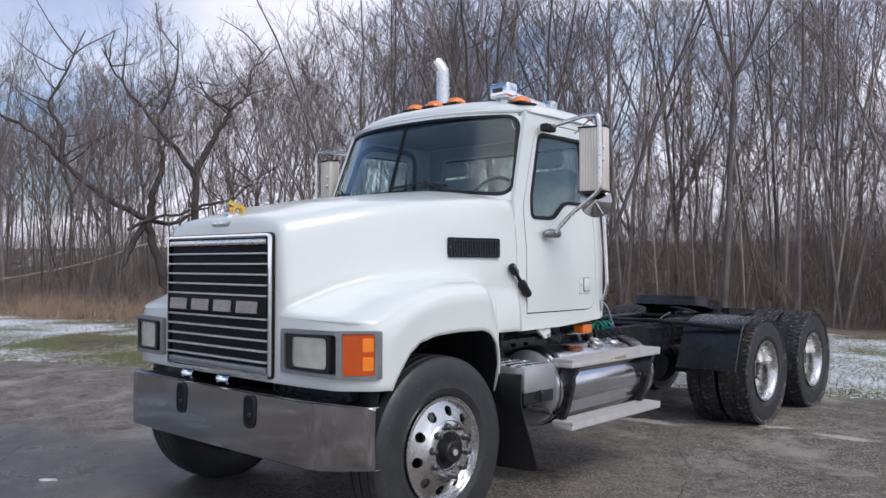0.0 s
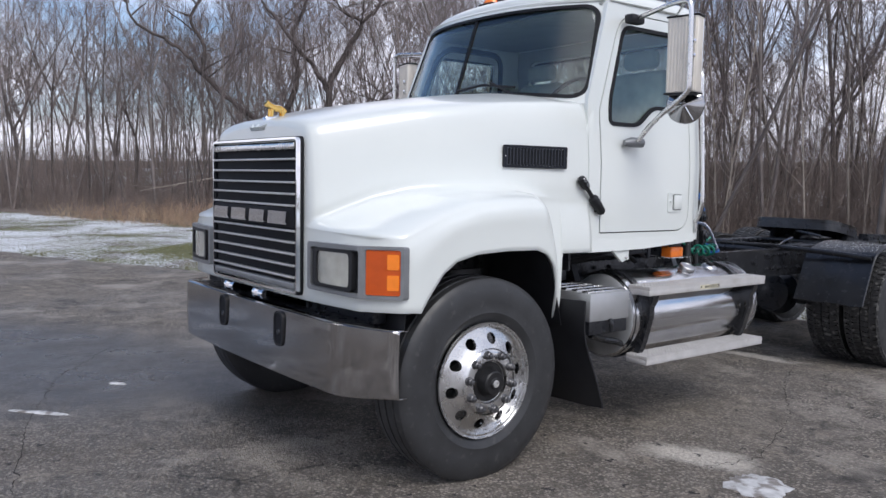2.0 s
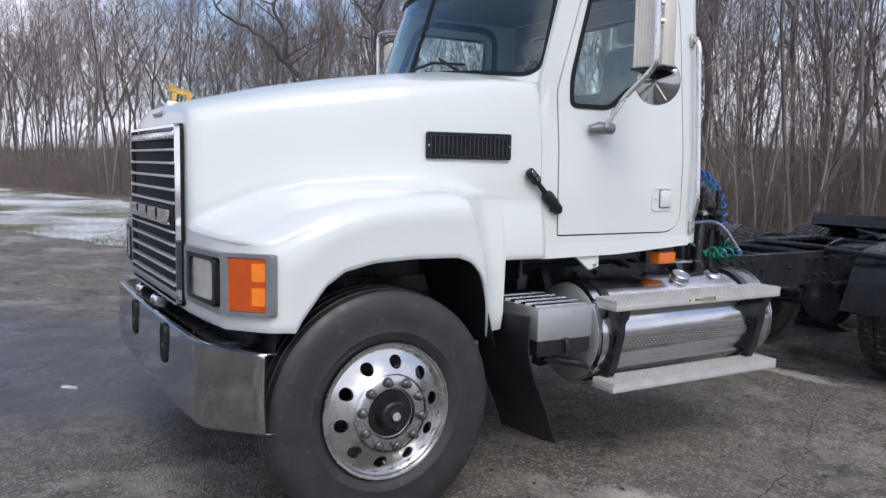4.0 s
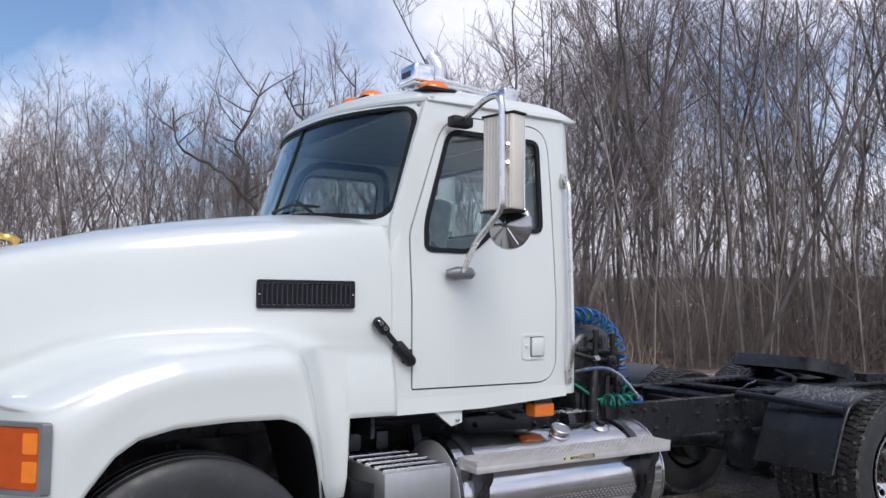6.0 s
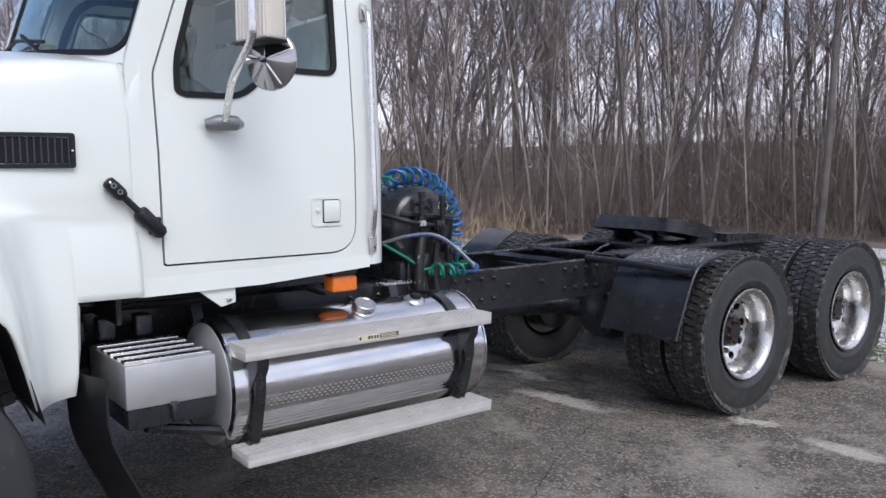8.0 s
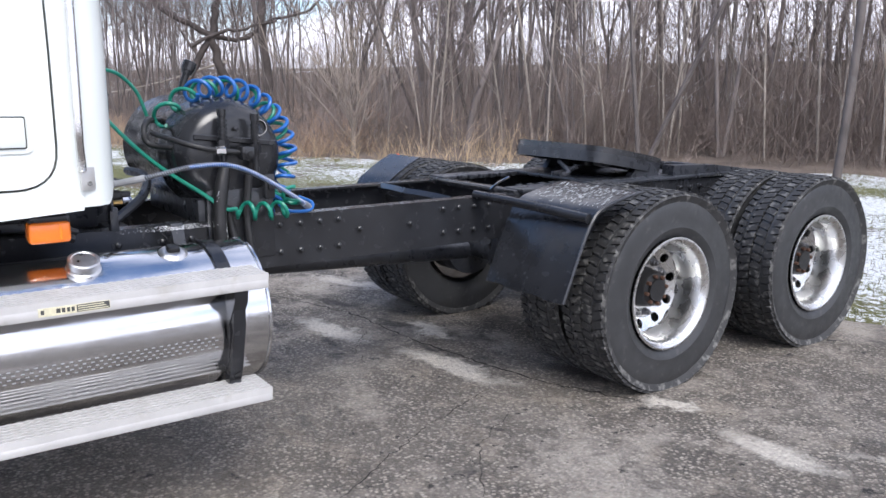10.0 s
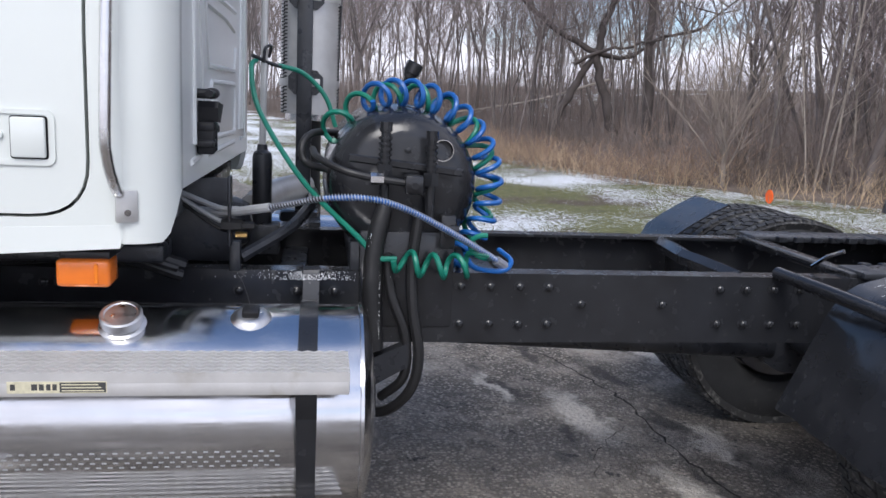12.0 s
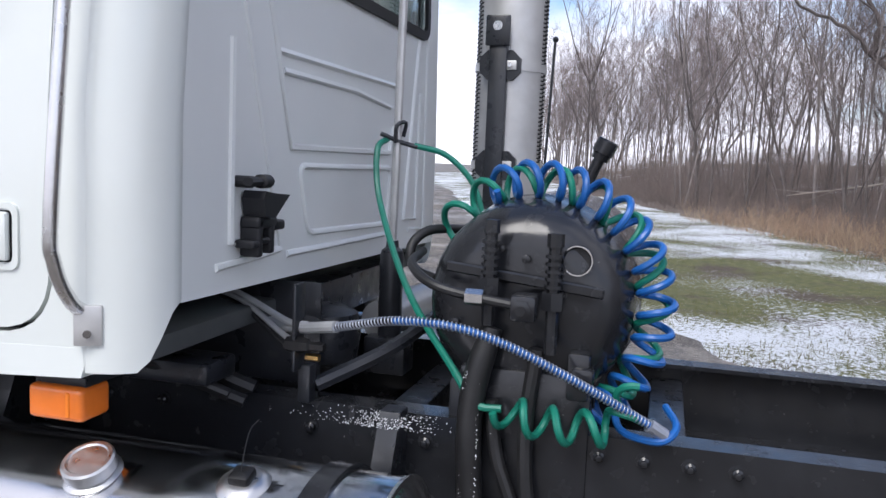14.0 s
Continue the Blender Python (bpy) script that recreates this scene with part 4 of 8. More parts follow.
# undergrowth and weeds
def sticks(P, D, L, R, segs, bow, g):
    """Thin three-sided bowed sticks, as arrays of vertices and faces: start, way, length and radius of each."""
    n = len(P)
    ring = np.array([(math.cos(a), math.sin(a), 0.0) for a in (0, 2.094, 4.189)])
    V = np.zeros((n, segs + 1, 3, 3))
    Q, W = P.copy(), D.copy()
    for k in range(segs + 1):
        V[:, k] = Q[:, None, :] + ring[None] * (R * (1 - 0.8 * k / segs))[:, None, None]
        W = W + g.normal(0, bow, W.shape) * (1, 1, 0.4)
        W /= np.linalg.norm(W, axis=1, keepdims=True)
        Q = Q + W * (L / segs)[:, None]
    base = (np.arange(n) * (segs + 1) * 3)[:, None, None]
    k, a = np.arange(segs)[None, :, None] * 3, np.arange(3)[None, None, :]
    b = (a + 1) % 3
    F = np.stack([base + k + a, base + k + b, base + k + 3 + b, base + k + 3 + a], -1)
    return V.reshape(-1, 3), F.reshape(-1, 4)


def stems(seed, count, x0, x1, d0, d1, h0, h1, r, material, name, label, lean=0.22, twigs=3, bow=0.10, reach=(0.15, 0.4)):
    """Upright stems with shoots going every way, joined in one mesh."""
    g = np.random.default_rng(seed)
    x = g.uniform(x0, x1, count)
    y = np.array([woods_y(float(v)) for v in x]) + g.uniform(d0, d1, count)
    z = np.array([ground_z(float(a), float(b)) for a, b in zip(x, y)]) - 0.03
    clump = np.array([noise.noise((float(a) * 0.5, float(b) * 0.5, seed)) for a, b in zip(x, y)])
    H = g.uniform(h0, h1, count) * (1.0 + 0.9 * clump)
    # low brush only in the opening before the crooked tree
    H = np.where((x > -28) & (x < -13) & (y < np.array([woods_y(float(v)) for v in x]) + 9) & (H > 0.9), H * 0.5, H)
    D = np.stack([g.normal(0, lean, count), g.normal(0, lean, count), np.ones(count)], 1)
    D /= np.linalg.norm(D, axis=1, keepdims=True)
    P = np.stack([x, y, z], 1)
    V, F = sticks(P, D, H, r * g.uniform(0.6, 1.3, count), 3, bow, g)
    i = np.repeat(np.arange(count), twigs)
    f = g.uniform(0.12, 0.98, len(i))
    E = np.stack([g.normal(0, 0.75, len(i)), g.normal(0, 0.75, len(i)), g.uniform(-0.1, 1.0, len(i))], 1)
    E /= np.linalg.norm(E, axis=1, keepdims=True)
    V2, F2 = sticks(P[i] + D[i] * (H[i] * f)[:, None], E, H[i] * g.uniform(*reach, len(i)), np.full(len(i), r * 0.5), 2, 0.12, g)
    F = np.concatenate([F, F2 + len(V)])
    V = np.concatenate([V, V2])
    me = bpy.data.meshes.new(name)
    me.vertices.add(len(V))
    me.vertices.foreach_set("co", V.astype(np.float32).ravel())
    me.loops.add(F.size)
    me.loops.foreach_set("vertex_index", F.astype(np.int32).ravel())
    me.polygons.add(len(F))
    me.polygons.foreach_set("loop_start", np.arange(0, F.size, 4, dtype=np.int32))
    me.update(calc_edges=True)
    me.materials.append(material)
    return tagged(new(name, me), label, "undergrowth", kind="stuff")


stems(1, 3400, -58, 14, 0.8, 8, 0.8, 2.3, 0.0100, BRUSH, "undergrowth", "dense brown leafless undergrowth beneath the trees", 0.6, 8, 0.25, (0.25, 0.6))
stems(2, 3400, -90, 16, 7, 24, 1.4, 3.2, 0.012, BRUSH, "undergrowth", "leafless thicket deep in the woods", 0.35, 9, 0.15, (0.25, 0.55))
stems(7, 1700, -45, 14, 0.5, 7, 1.0, 3.0, 0.011, BRUSH, "brush", "tangled brown brush leaning every way", 1.1, 9, 0.35, (0.25, 0.6))
stems(21, 2200, -13, 16, 0.8, 12, 0.5, 3.0, 0.010, BRUSH, "undergrowth", "dense brown leafless undergrowth beneath the trees", 0.75, 10, 0.28, (0.25, 0.6))
stems(8, 2400, -13, 16, 1.2, 26, 2.6, 5.8, 0.0085, BRUSH, "young_growth", "fine brown young growth between the trees", 0.14, 14, 0.10, (0.12, 0.3))
stems(12, 700, -40, -9, 6, 16, 2.0, 4.6, 0.009, BRUSH, "young_growth", "fine brown young growth between the trees", 0.14, 14, 0.10, (0.12, 0.3))
stems(22, 4200, -14, 26, 12, 62, 1.4, 4.4, 0.017, BRUSH, "far_thicket", "brown far thicket closing the woods", 0.35, 9, 0.15, (0.25, 0.55))
stems(10, 1300, -24.5, -12.0, -0.9, 2.4, 0.35, 1.45, 0.0085, BRAMBLE, "brambles", "red-brown brambles at the edge of the woods", 0.9, 7, 0.45, (0.2, 0.5))
stems(4, 1000, -26, -8.5, -1.0, 1.4, 0.15, 0.85, 0.0075, WEED, "dead_weeds", "tan dead weeds along the edge of the woods", 0.5, 4, 0.3, (0.2, 0.5))
stems(9, 2000, -50, 14, -0.5, 2.0, 0.15, 0.7, 0.005, BRUSH, "dead_weeds", "low brown dead weeds under the trees", 0.5, 4, 0.2, (0.2, 0.6))
stems(6, 2600, -150, -12, 20, 52, 1.4, 3.6, 0.026, BRUSH, "far_thicket", "brown far thicket closing the woods", 0.35, 9, 0.15, (0.25, 0.55))


def grass_tufts():
    rnd = random.Random(21)
    V, F = [], []
    for _ in range(26000):
        x = rnd.uniform(-26, 4) if rnd.random() < 0.8 else rnd.uniform(-8, 3)
        y0, y1 = edge_y(x) + 0.05, woods_y(x)
        y = y0 + (y1 - y0) * rnd.random() ** 1.5
        if noise.noise((x * 0.6, y * 0.6, 4)) < -0.15:
            continue
        z = ground_z(x, y)
        h, a, w = rnd.uniform(0.02, 0.075), rnd.uniform(0, 6.28), rnd.uniform(0.003, 0.007)
        b = len(V)
        c, s = math.cos(a), math.sin(a)
        V += [(x - w * c, y - w * s, z - 0.01), (x + w * c, y + w * s, z - 0.01), (x + rnd.gauss(0, 0.02), y + rnd.gauss(0, 0.02), z + h)]
        F.append((b, b + 1, b + 2))
    me = bpy.data.meshes.new("grass")
    me.from_pydata(V, [], F)
    me.materials.append(GRASS)
    return tagged(new("grass", me), "short matted winter grass blades", "grass", kind="stuff")


grass_tufts()


def flat_patch(name, cx, cy, rx, ry, turn, z, material, label, seed):
    rnd = random.Random(seed)
    bm = bmesh.new()
    ring = []
    n = 40
    for k in range(n):
        a = 2 * math.pi * k / n
        f = 1 + 0.38 * noise.noise((math.cos(a) * 1.6 + seed, math.sin(a) * 1.6, 0)) + 0.22 * noise.noise((math.cos(a) * 5 + seed, math.sin(a) * 5, 2)) + rnd.uniform(-0.05, 0.05)
        u, v = rx * math.cos(a) * f, ry * math.sin(a) * f
        c, s = math.cos(turn), math.sin(turn)
        ring.append(bm.verts.new((cx + u * c - v * s, cy + u * s + v * c, 0.001)))
    mid = [bm.verts.new((cx + (v.co.x - cx) * 0.8, cy + (v.co.y - cy) * 0.8, z)) for v in ring]
    for k in range(n):
        bm.faces.new((ring[k], ring[(k + 1) % n], mid[(k + 1) % n], mid[k]))
    bm.faces.new(mid)
    return tagged(new(name, finish(bm, name, material, 60)), label, "patch", kind="structure")



def crack(points, width, seed):
    """A jagged open crack in the pavement, filled with dark dirt."""
    rnd = random.Random(seed)
    bm = bmesh.new()
    line = []
    for a, b in zip(points, points[1:]):
        n = max(2, int(math.hypot(b[0] - a[0], b[1] - a[1]) / 0.045))
        for k in range(n):
            f = k / n
            line.append((a[0] + (b[0] - a[0]) * f + rnd.gauss(0, 0.010), a[1] + (b[1] - a[1]) * f + rnd.gauss(0, 0.010)))
    line.append(points[-1])
    prev = None
    for i, (x, y) in enumerate(line):
        x2, y2 = line[min(i + 1, len(line) - 1)]
        x1, y1 = line[max(i - 1, 0)]
        d = Vector((x2 - x1, y2 - y1, 0)).normalized()
        w = width * rnd.uniform(0.35, 1.2) * min(1.0, 0.2 + 0.3 * min(i, len(line) - 1 - i))
        cur = [bm.verts.new((x - d.y * w * s, y + d.x * w * s, 0.0025)) for s in (-1, 1)]
        if prev:
            bm.faces.new((prev[0], prev[1], cur[1], cur[0]))
        prev = cur
    return tagged(new("pavement_crack", finish(bm, "pavement_crack", CRACKM, 0)), "dark jagged crack in the old asphalt", "crack", kind="structure")


for k, (pts, w) in enumerate((([(-2.6, 3.2), (-2.0, 3.48), (-1.67, 3.87), (-0.94, 4.07), (-0.34, 4.08), (0.25, 4.16), (0.76, 4.26), (1.3, 4.5)], 0.007), ([(-0.62, 3.98), (-0.30, 3.70), (0.0, 3.62)], 0.0025),
                              ([(1.75, 1.1), (1.84, 1.5), (1.5, 2.4), (0.9, 3.4), (0.67, 3.98)], 0.003), ([(-3.2, -0.6), (-2.2, -1.3), (-1.1, -1.7), (0.1, -2.0)], 0.003), ([(1.6, 3.2), (1.2, 3.5), (0.95, 3.9)], 0.002))):
    crack(pts, w, 90 + k)
for k, (cx, cy, rx, ry, tn) in enumerate(SLUSH):
    flat_patch("slush_patch", cx, cy, rx, ry, tn, 0.008, SLUSHM, "thin melting slush on the asphalt", 61 + k)


def loose_grit(seed, count, name, material, label, r0, r1):
    """Small broken stones lying on the yard, joined in one mesh."""
    rnd = random.Random(seed)
    V, F = [], []
    while len(V) < count * 5:
        x, y = rnd.uniform(0.9, 4.6), rnd.uniform(-2.6, 6.5)
        if noise.noise((x * 1.3, y * 1.3, seed)) < rnd.uniform(-0.5, 0.35) or y > edge_y(x) - 0.1:
            continue
        r, a, z = rnd.uniform(r0, r1), rnd.uniform(0, 6.28), ground_z(x, y)
        b = len(V)
        for k in range(4):
            q = a + 1.57 * k + rnd.uniform(-0.4, 0.4)
            f = r * rnd.uniform(0.6, 1.1)
            V.append((x + f * math.cos(q), y + f * math.sin(q), z - 0.001))
        V.append((x + rnd.uniform(-0.3, 0.3) * r, y + rnd.uniform(-0.3, 0.3) * r, z + r * rnd.uniform(0.4, 0.9)))
        F += [(b, b + 1, b + 4), (b + 1, b + 2, b + 4), (b + 2, b + 3, b + 4), (b + 3, b, b + 4)]
    me = bpy.data.meshes.new(name)
    me.from_pydata(V, [], F)
    me.materials.append(material)
    return tagged(new(name, me), label, "gravel", kind="stuff")


loose_grit(3, 5200, "loose_grit", GRIT, "pale broken stone loose on the asphalt", 0.003, 0.010)
loose_grit(4, 1500, "leaf_debris", DEBRIS, "dark bits of leaf and dirt on the asphalt", 0.004, 0.014)

# ================================================================ the tractor truck
# its middle line is x = 0, its front axle y = 0; it faces -y
truck = thing("tractor_truck", "white day cab tractor truck parked on wet asphalt", "truck")


# ---------------------------------------------------------------- hood with its fenders
def y_front(x):
    ax = abs(x)
    if ax < 0.54:
        return -0.70
    if ax < 1.04:
        return -0.70 + 0.045 * ((ax - 0.54) / 0.50) ** 1.5
    return -0.655 + 0.135 * (ax - 1.04) / 0.16 + 0.02 * ((ax - 1.04) / 0.16) ** 2


def y_rear(x):
    return 0.735 + 0.205 * (x / 0.98) ** 2


HS = [(-0.70, 0.575), (-0.45, 0.665), (-0.2, 0.765), (0.0, 0.835), (0.3, 0.920), (0.55, 0.962), (0.75, 0.985), (1.0, 0.992)]
ZT = [(-0.72, 1.765), (-0.62, 1.822), (-0.45, 1.866), (-0.11, 1.945), (0.2, 1.997), (0.49, 2.036), (0.74, 2.062), (1.0, 2.07)]
ZS = [(-0.62, 1.248), (-0.5, 1.293), (-0.3, 1.383), (-0.12, 1.435), (0.1, 1.455), (0.35, 1.462), (0.65, 1.44)]
ZB = [(-0.52, 0.900), (-0.485, 0.895), (-0.45, 0.955), (-0.36, 1.075), (-0.28, 1.132), (-0.15, 1.163), (0.04, 1.173), (0.25, 1.170), (0.32, 1.145),
      (0.375, 1.085), (0.415, 1.000), (0.47, 0.88), (0.525, 0.778), (0.715, 0.782), (0.722, 1.122), (1.0, 1.122)]


def hood_section(u, yn):
    hs, zs, zb = interp(yn, HS), interp(yn, ZS), interp(yn, ZB)
    bu = 1 - sstep(0.28, 0.66, yn)
    bl = 1 - 0.88 * sstep(0.38, 0.715, yn)
    xo = hs + bl * (1.20 - hs)
    xu = hs + bu * (1.20 - hs)
    xm = 0.5 * (xo + xu) if bu < 1 else xo
    zt = interp(yn, ZT)
    zside = zt - 0.045 - 0.03 * sstep(-0.6, 0.9, yn)
    pts = [(xo, zb), (xo * 0.6 + xm * 0.4, zb + (zs - zb) * 0.35), (xm * 0.7 + xu * 0.3, zb + (zs - zb) * 0.68), (xu - 0.02 * bu, zs - 0.045), (xu - 0.085 * bu, zs),
           (hs + 0.045 * bu, zs + 0.030), (hs + 0.006 * bu, zs + 0.11), (hs - 0.012, zs + (zside - zs) * 0.62),
           (hs - 0.045, zside - 0.03), (hs - 0.13, zside + 0.018), (hs * 0.55, zt - 0.006), (hs * 0.28, zt), (0, zt)]
    sp = smooth_path([(x, z, 0) for x, z in pts], 4)
    d = 0.035 * (1 - math.sqrt(max(0.0, 1 - (1 - min(1, u / 0.03)) ** 2)))
    out = []
    for i, p in enumerate(sp):
        f = i / (len(sp) - 1)
        out.append((max(0.0, p.x - d * (1 if f < 0.85 else 0.3)), p.y - d * sstep(0.15, 0.6, f)))
    return out


def build_hood():
    bm = bmesh.new()
    us = [0, 0.006, 0.014, 0.03] + [0.03 + 0.97 * i / 74 for i in range(1, 75)]
    # stations close together where the lower edge is steep
    extra = [(y + 0.56) / 1.50 for y in (0.523, 0.529, 0.7165, 0.7185, 0.7215, -0.488, -0.484)]
    us = sorted(us + extra)
    rows = []
    for u in us:
        yn = -0.56 + u * 1.50
        half = hood_section(u, yn)
        full = [(x, z) for x, z in half] + [(-x, z) for x, z in half[-2::-1]]
        rows.append([bm.verts.new((x, y_front(x) * (1 - u) + y_rear(x) * u, z)) for x, z in full])
    for a, b in zip(rows, rows[1:]):
        for i in range(len(a) - 1):
            bm.faces.new((a[i], b[i], b[i + 1], a[i + 1]))
    # the front wall
    first = rows[0]
    n = len(first)
    cols = 16
    strips = []
    for i in range(n // 2):
        r, l = first[i], first[n - 1 - i]
        x = r.co.x
        line = [r] + [bm.verts.new((x - 2 * x * k / cols, y_front(x - 2 * x * k / cols), r.co.z)) for k in range(1, cols)] + [l]
        strips.append(line)
    for a, b in zip(strips, strips[1:]):
        for k in range(cols):
            bm.faces.new((a[k], b[k], b[k + 1], a[k + 1]))
    top = strips[-1]
    bm.faces.new([top[k] for k in range(cols + 1)] + [first[n // 2]])
    return bm


hood = part("hood", build_hood(), WHITE, truck, "white one-piece hood with flared fenders", 30)
sol = hood.modifiers.new("shell", "SOLIDIFY")
sol.thickness, sol.offset = 0.018, -1
hood.modifiers.new("even", "WEIGHTED_NORMAL")


def inner_fender(side):
    bm = bmesh.new()
    arc = [(-0.50, 0.80), (-0.47, 1.0), (-0.36, 1.16), (-0.15, 1.24), (0.15, 1.25), (0.36, 1.21), (0.47, 1.06), (0.52, 0.90), (0.56, 0.74)]
    rows = [[bm.verts.new((side * x, y, z)) for y, z in arc] for x in (1.165, 0.95, 0.62)]
    for a, b in zip(rows, rows[1:]):
        for i in range(len(arc) - 1):
            bm.faces.new((a[i], a[i + 1], b[i + 1], b[i]))
    r = bmesh.ops.extrude_face_region(bm, geom=bm.faces[:])
    bmesh.ops.translate(bm, verts=[e for e in r["geom"] if isinstance(e, bmesh.types.BMVert)], vec=(0, 0, 0.012))
    return bm


for side in (1, -1):
    part("inner_fender", inner_fender(side), PLASTIC, truck, "black wheel well liner")

# hood side vents
for side in (1, -1):
    bm = bmesh.new()
    A, B = Vector((side * 0.935, 0.305, 1.668)), Vector((side * 0.992, 0.74, 1.668))
    d = (B - A).normalized()
    ln = (B - A).length
    out = Vector((side * d.y, -side * d.x, 0)) * (1 if side > 0 else 1)
    out = Vector((side * abs(d.y), -abs(d.x), 0))
    m = Matrix((( d.x, out.x, 0, A.x), (d.y, out.y, 0, A.y), (0, 0, 1, A.z), (0, 0, 0, 1)))
    cuboid(bm, 0.01, ln - 0.01, -0.02, 0.004, -0.045, 0.045, 0.002, 1, m)
    vent = part("side_vent", bm, GRILLE, hood, "black louvred hood side vent")
    bm = bmesh.new()
    loop = rounded([(0, -0.062), (ln, -0.062), (ln, 0.062), (0, 0.062)], 0.012)
    hole = rounded([(0.016, -0.048), (ln - 0.016, -0.048), (ln - 0.016, 0.048), (0.016, 0.048)], 0.004)
    bm = plate(loop, [hole], 0.014, lambda u, v, w: m @ Vector((u, w - 0.004, v)))
    part("vent_frame", bm, VENTM, vent)
    for k in range(19):
        u = 0.022 + (ln - 0.044) * k / 18
        bm = box(u - 0.003, u + 0.003, 0.0, 0.011, -0.05, 0.05, 0.001, 1, m)
        part("louvre", bm, LOUVRE, vent)
    for u in (0.010, ln - 0.010):
        part("vent_screw", bar([m @ Vector((u, 0.0, 0.0)), m @ Vector((u, 0.013, 0.0))], 0.004, 6), ALU, vent)

# rubber hood latches
for side in (1, -1):
    bm = bmesh.new()
    a, b = Vector((side * 1.018, 0.835, 1.56)), Vector((side * 1.015, 1.035, 1.352))
    sweep(bm, [a.lerp(b, t) for t in (0.0, 0.02, 0.10, 0.24, 0.28, 0.31, 0.54, 0.56, 0.60, 0.74, 0.78, 0.95, 1.0)], [0.014, 0.023, 0.026, 0.026, 0.022, 0.013, 0.013, 0.026, 0.031, 0.030, 0.029, 0.028, 0.018], 10)
    latch = part("hood_latch", bm, PLASTIC, hood, "black rubber hood latch")
    part("latch_pin", turned([(-0.015, 0.006), (0.014, 0.006), (0.016, 0.003)], "x", tuple(a + Vector((side * 0.008, 0.008, -0.008))), 10), ALU, latch)
    for t in (0.09, 0.20):
        c = a.lerp(b, t)
        part("latch_eye", turned([(-0.002, 0.010), (0.004, 0.010), (0.004, 0.006), (-0.002, 0.006)], "x", (c.x + side * 0.024, c.y, c.z), 12, True), GREYPL, latch)
    part("latch_base", box(side * 1.005 - 0.012, side * 1.005 + 0.012, 0.985, 1.03, 1.355, 1.42, 0.005), PLASTIC, latch)

# ---------------------------------------------------------------- grille
grille = part("grille", box(-0.525, 0.525, -0.722, -0.68, 0.945, 1.715, 0.012, 3), GRILLE, truck, "black grille with bright horizontal bars")
bm = plate(rounded([(-0.545, 0.925), (0.545, 0.925), (0.545, 1.735), (-0.545, 1.735)], 0.03), [rounded([(-0.535, 0.937), (0.535, 0.937), (0.535, 1.723), (-0.535, 1.723)], 0.022)], 0.026,
           lambda u, v, w: (u, -0.716 - w, v))
part("grille_surround", bm, CHROME, grille, "chrome grille surround")
part("seal_line", plate(rounded([(-0.550, 0.920), (0.550, 0.920), (0.550, 1.740), (-0.550, 1.740)], 0.032), [rounded([(-0.543, 0.927), (0.543, 0.927), (0.543, 1.733), (-0.543, 1.733)], 0.03)], 0.015,
                        lambda u, v, w: (u, -0.704 - w, v)), SEAL, grille)
part("top_trim", box(-0.515, 0.515, -0.748, -0.72, 1.672, 1.706, 0.006), ALU, grille)
for z in (1.622, 1.562, 1.502, 1.442, 1.382, 1.252, 1.192, 1.132, 1.072, 1.012):
    part("grille_bar", box(-0.518, 0.518, -0.748, -0.716, z - 0.005, z + 0.006, 0.002, 2), ALUDULL, grille)
part("lower_trim", box(-0.515, 0.515, -0.744, -0.718, 0.950, 0.985, 0.005), GREYPL, grille)
part("badge_panel", box(-0.515, 0.515, -0.746, -0.72, 1.266, 1.372, 0.004, 1), GRILLE, grille)
for x0, x1 in ((-0.475, -0.265), (-0.225, -0.02), (0.02, 0.215), (0.255, 0.475)):
    part("badge_block", plate(rounded([(x0, 1.284), (x1 - 0.012, 1.284), (x1, 1.352), (x0 + 0.012, 1.352)], 0.006, 2), [], 0.02, lambda u, v, w: (u, -0.746 - w, v)), CHROME, grille, "chrome badge block")

# ornament on the hood
ob = part("ornament_base", box(-0.028, 0.028, -0.665, -0.52, 1.795, 1.868, 0.012, 2), CHROME, hood, "chrome ornament base")
bm = bmesh.new()
sweep(bm, smooth_path([(0, -0.535, 1.895), (0, -0.565, 1.915), (0, -0.60, 1.918), (0, -0.63, 1.93), (0, -0.652, 1.945)], 4), 0.019, 8)
for y in (-0.55, -0.62):
    for x in (-0.016, 0.016):
        sweep(bm, [(x, y, 1.91), (x * 1.1, y - 0.004, 1.866)], [0.011, 0.008], 6)
part("ornament", bm, GOLD, hood, "small gold hood ornament")

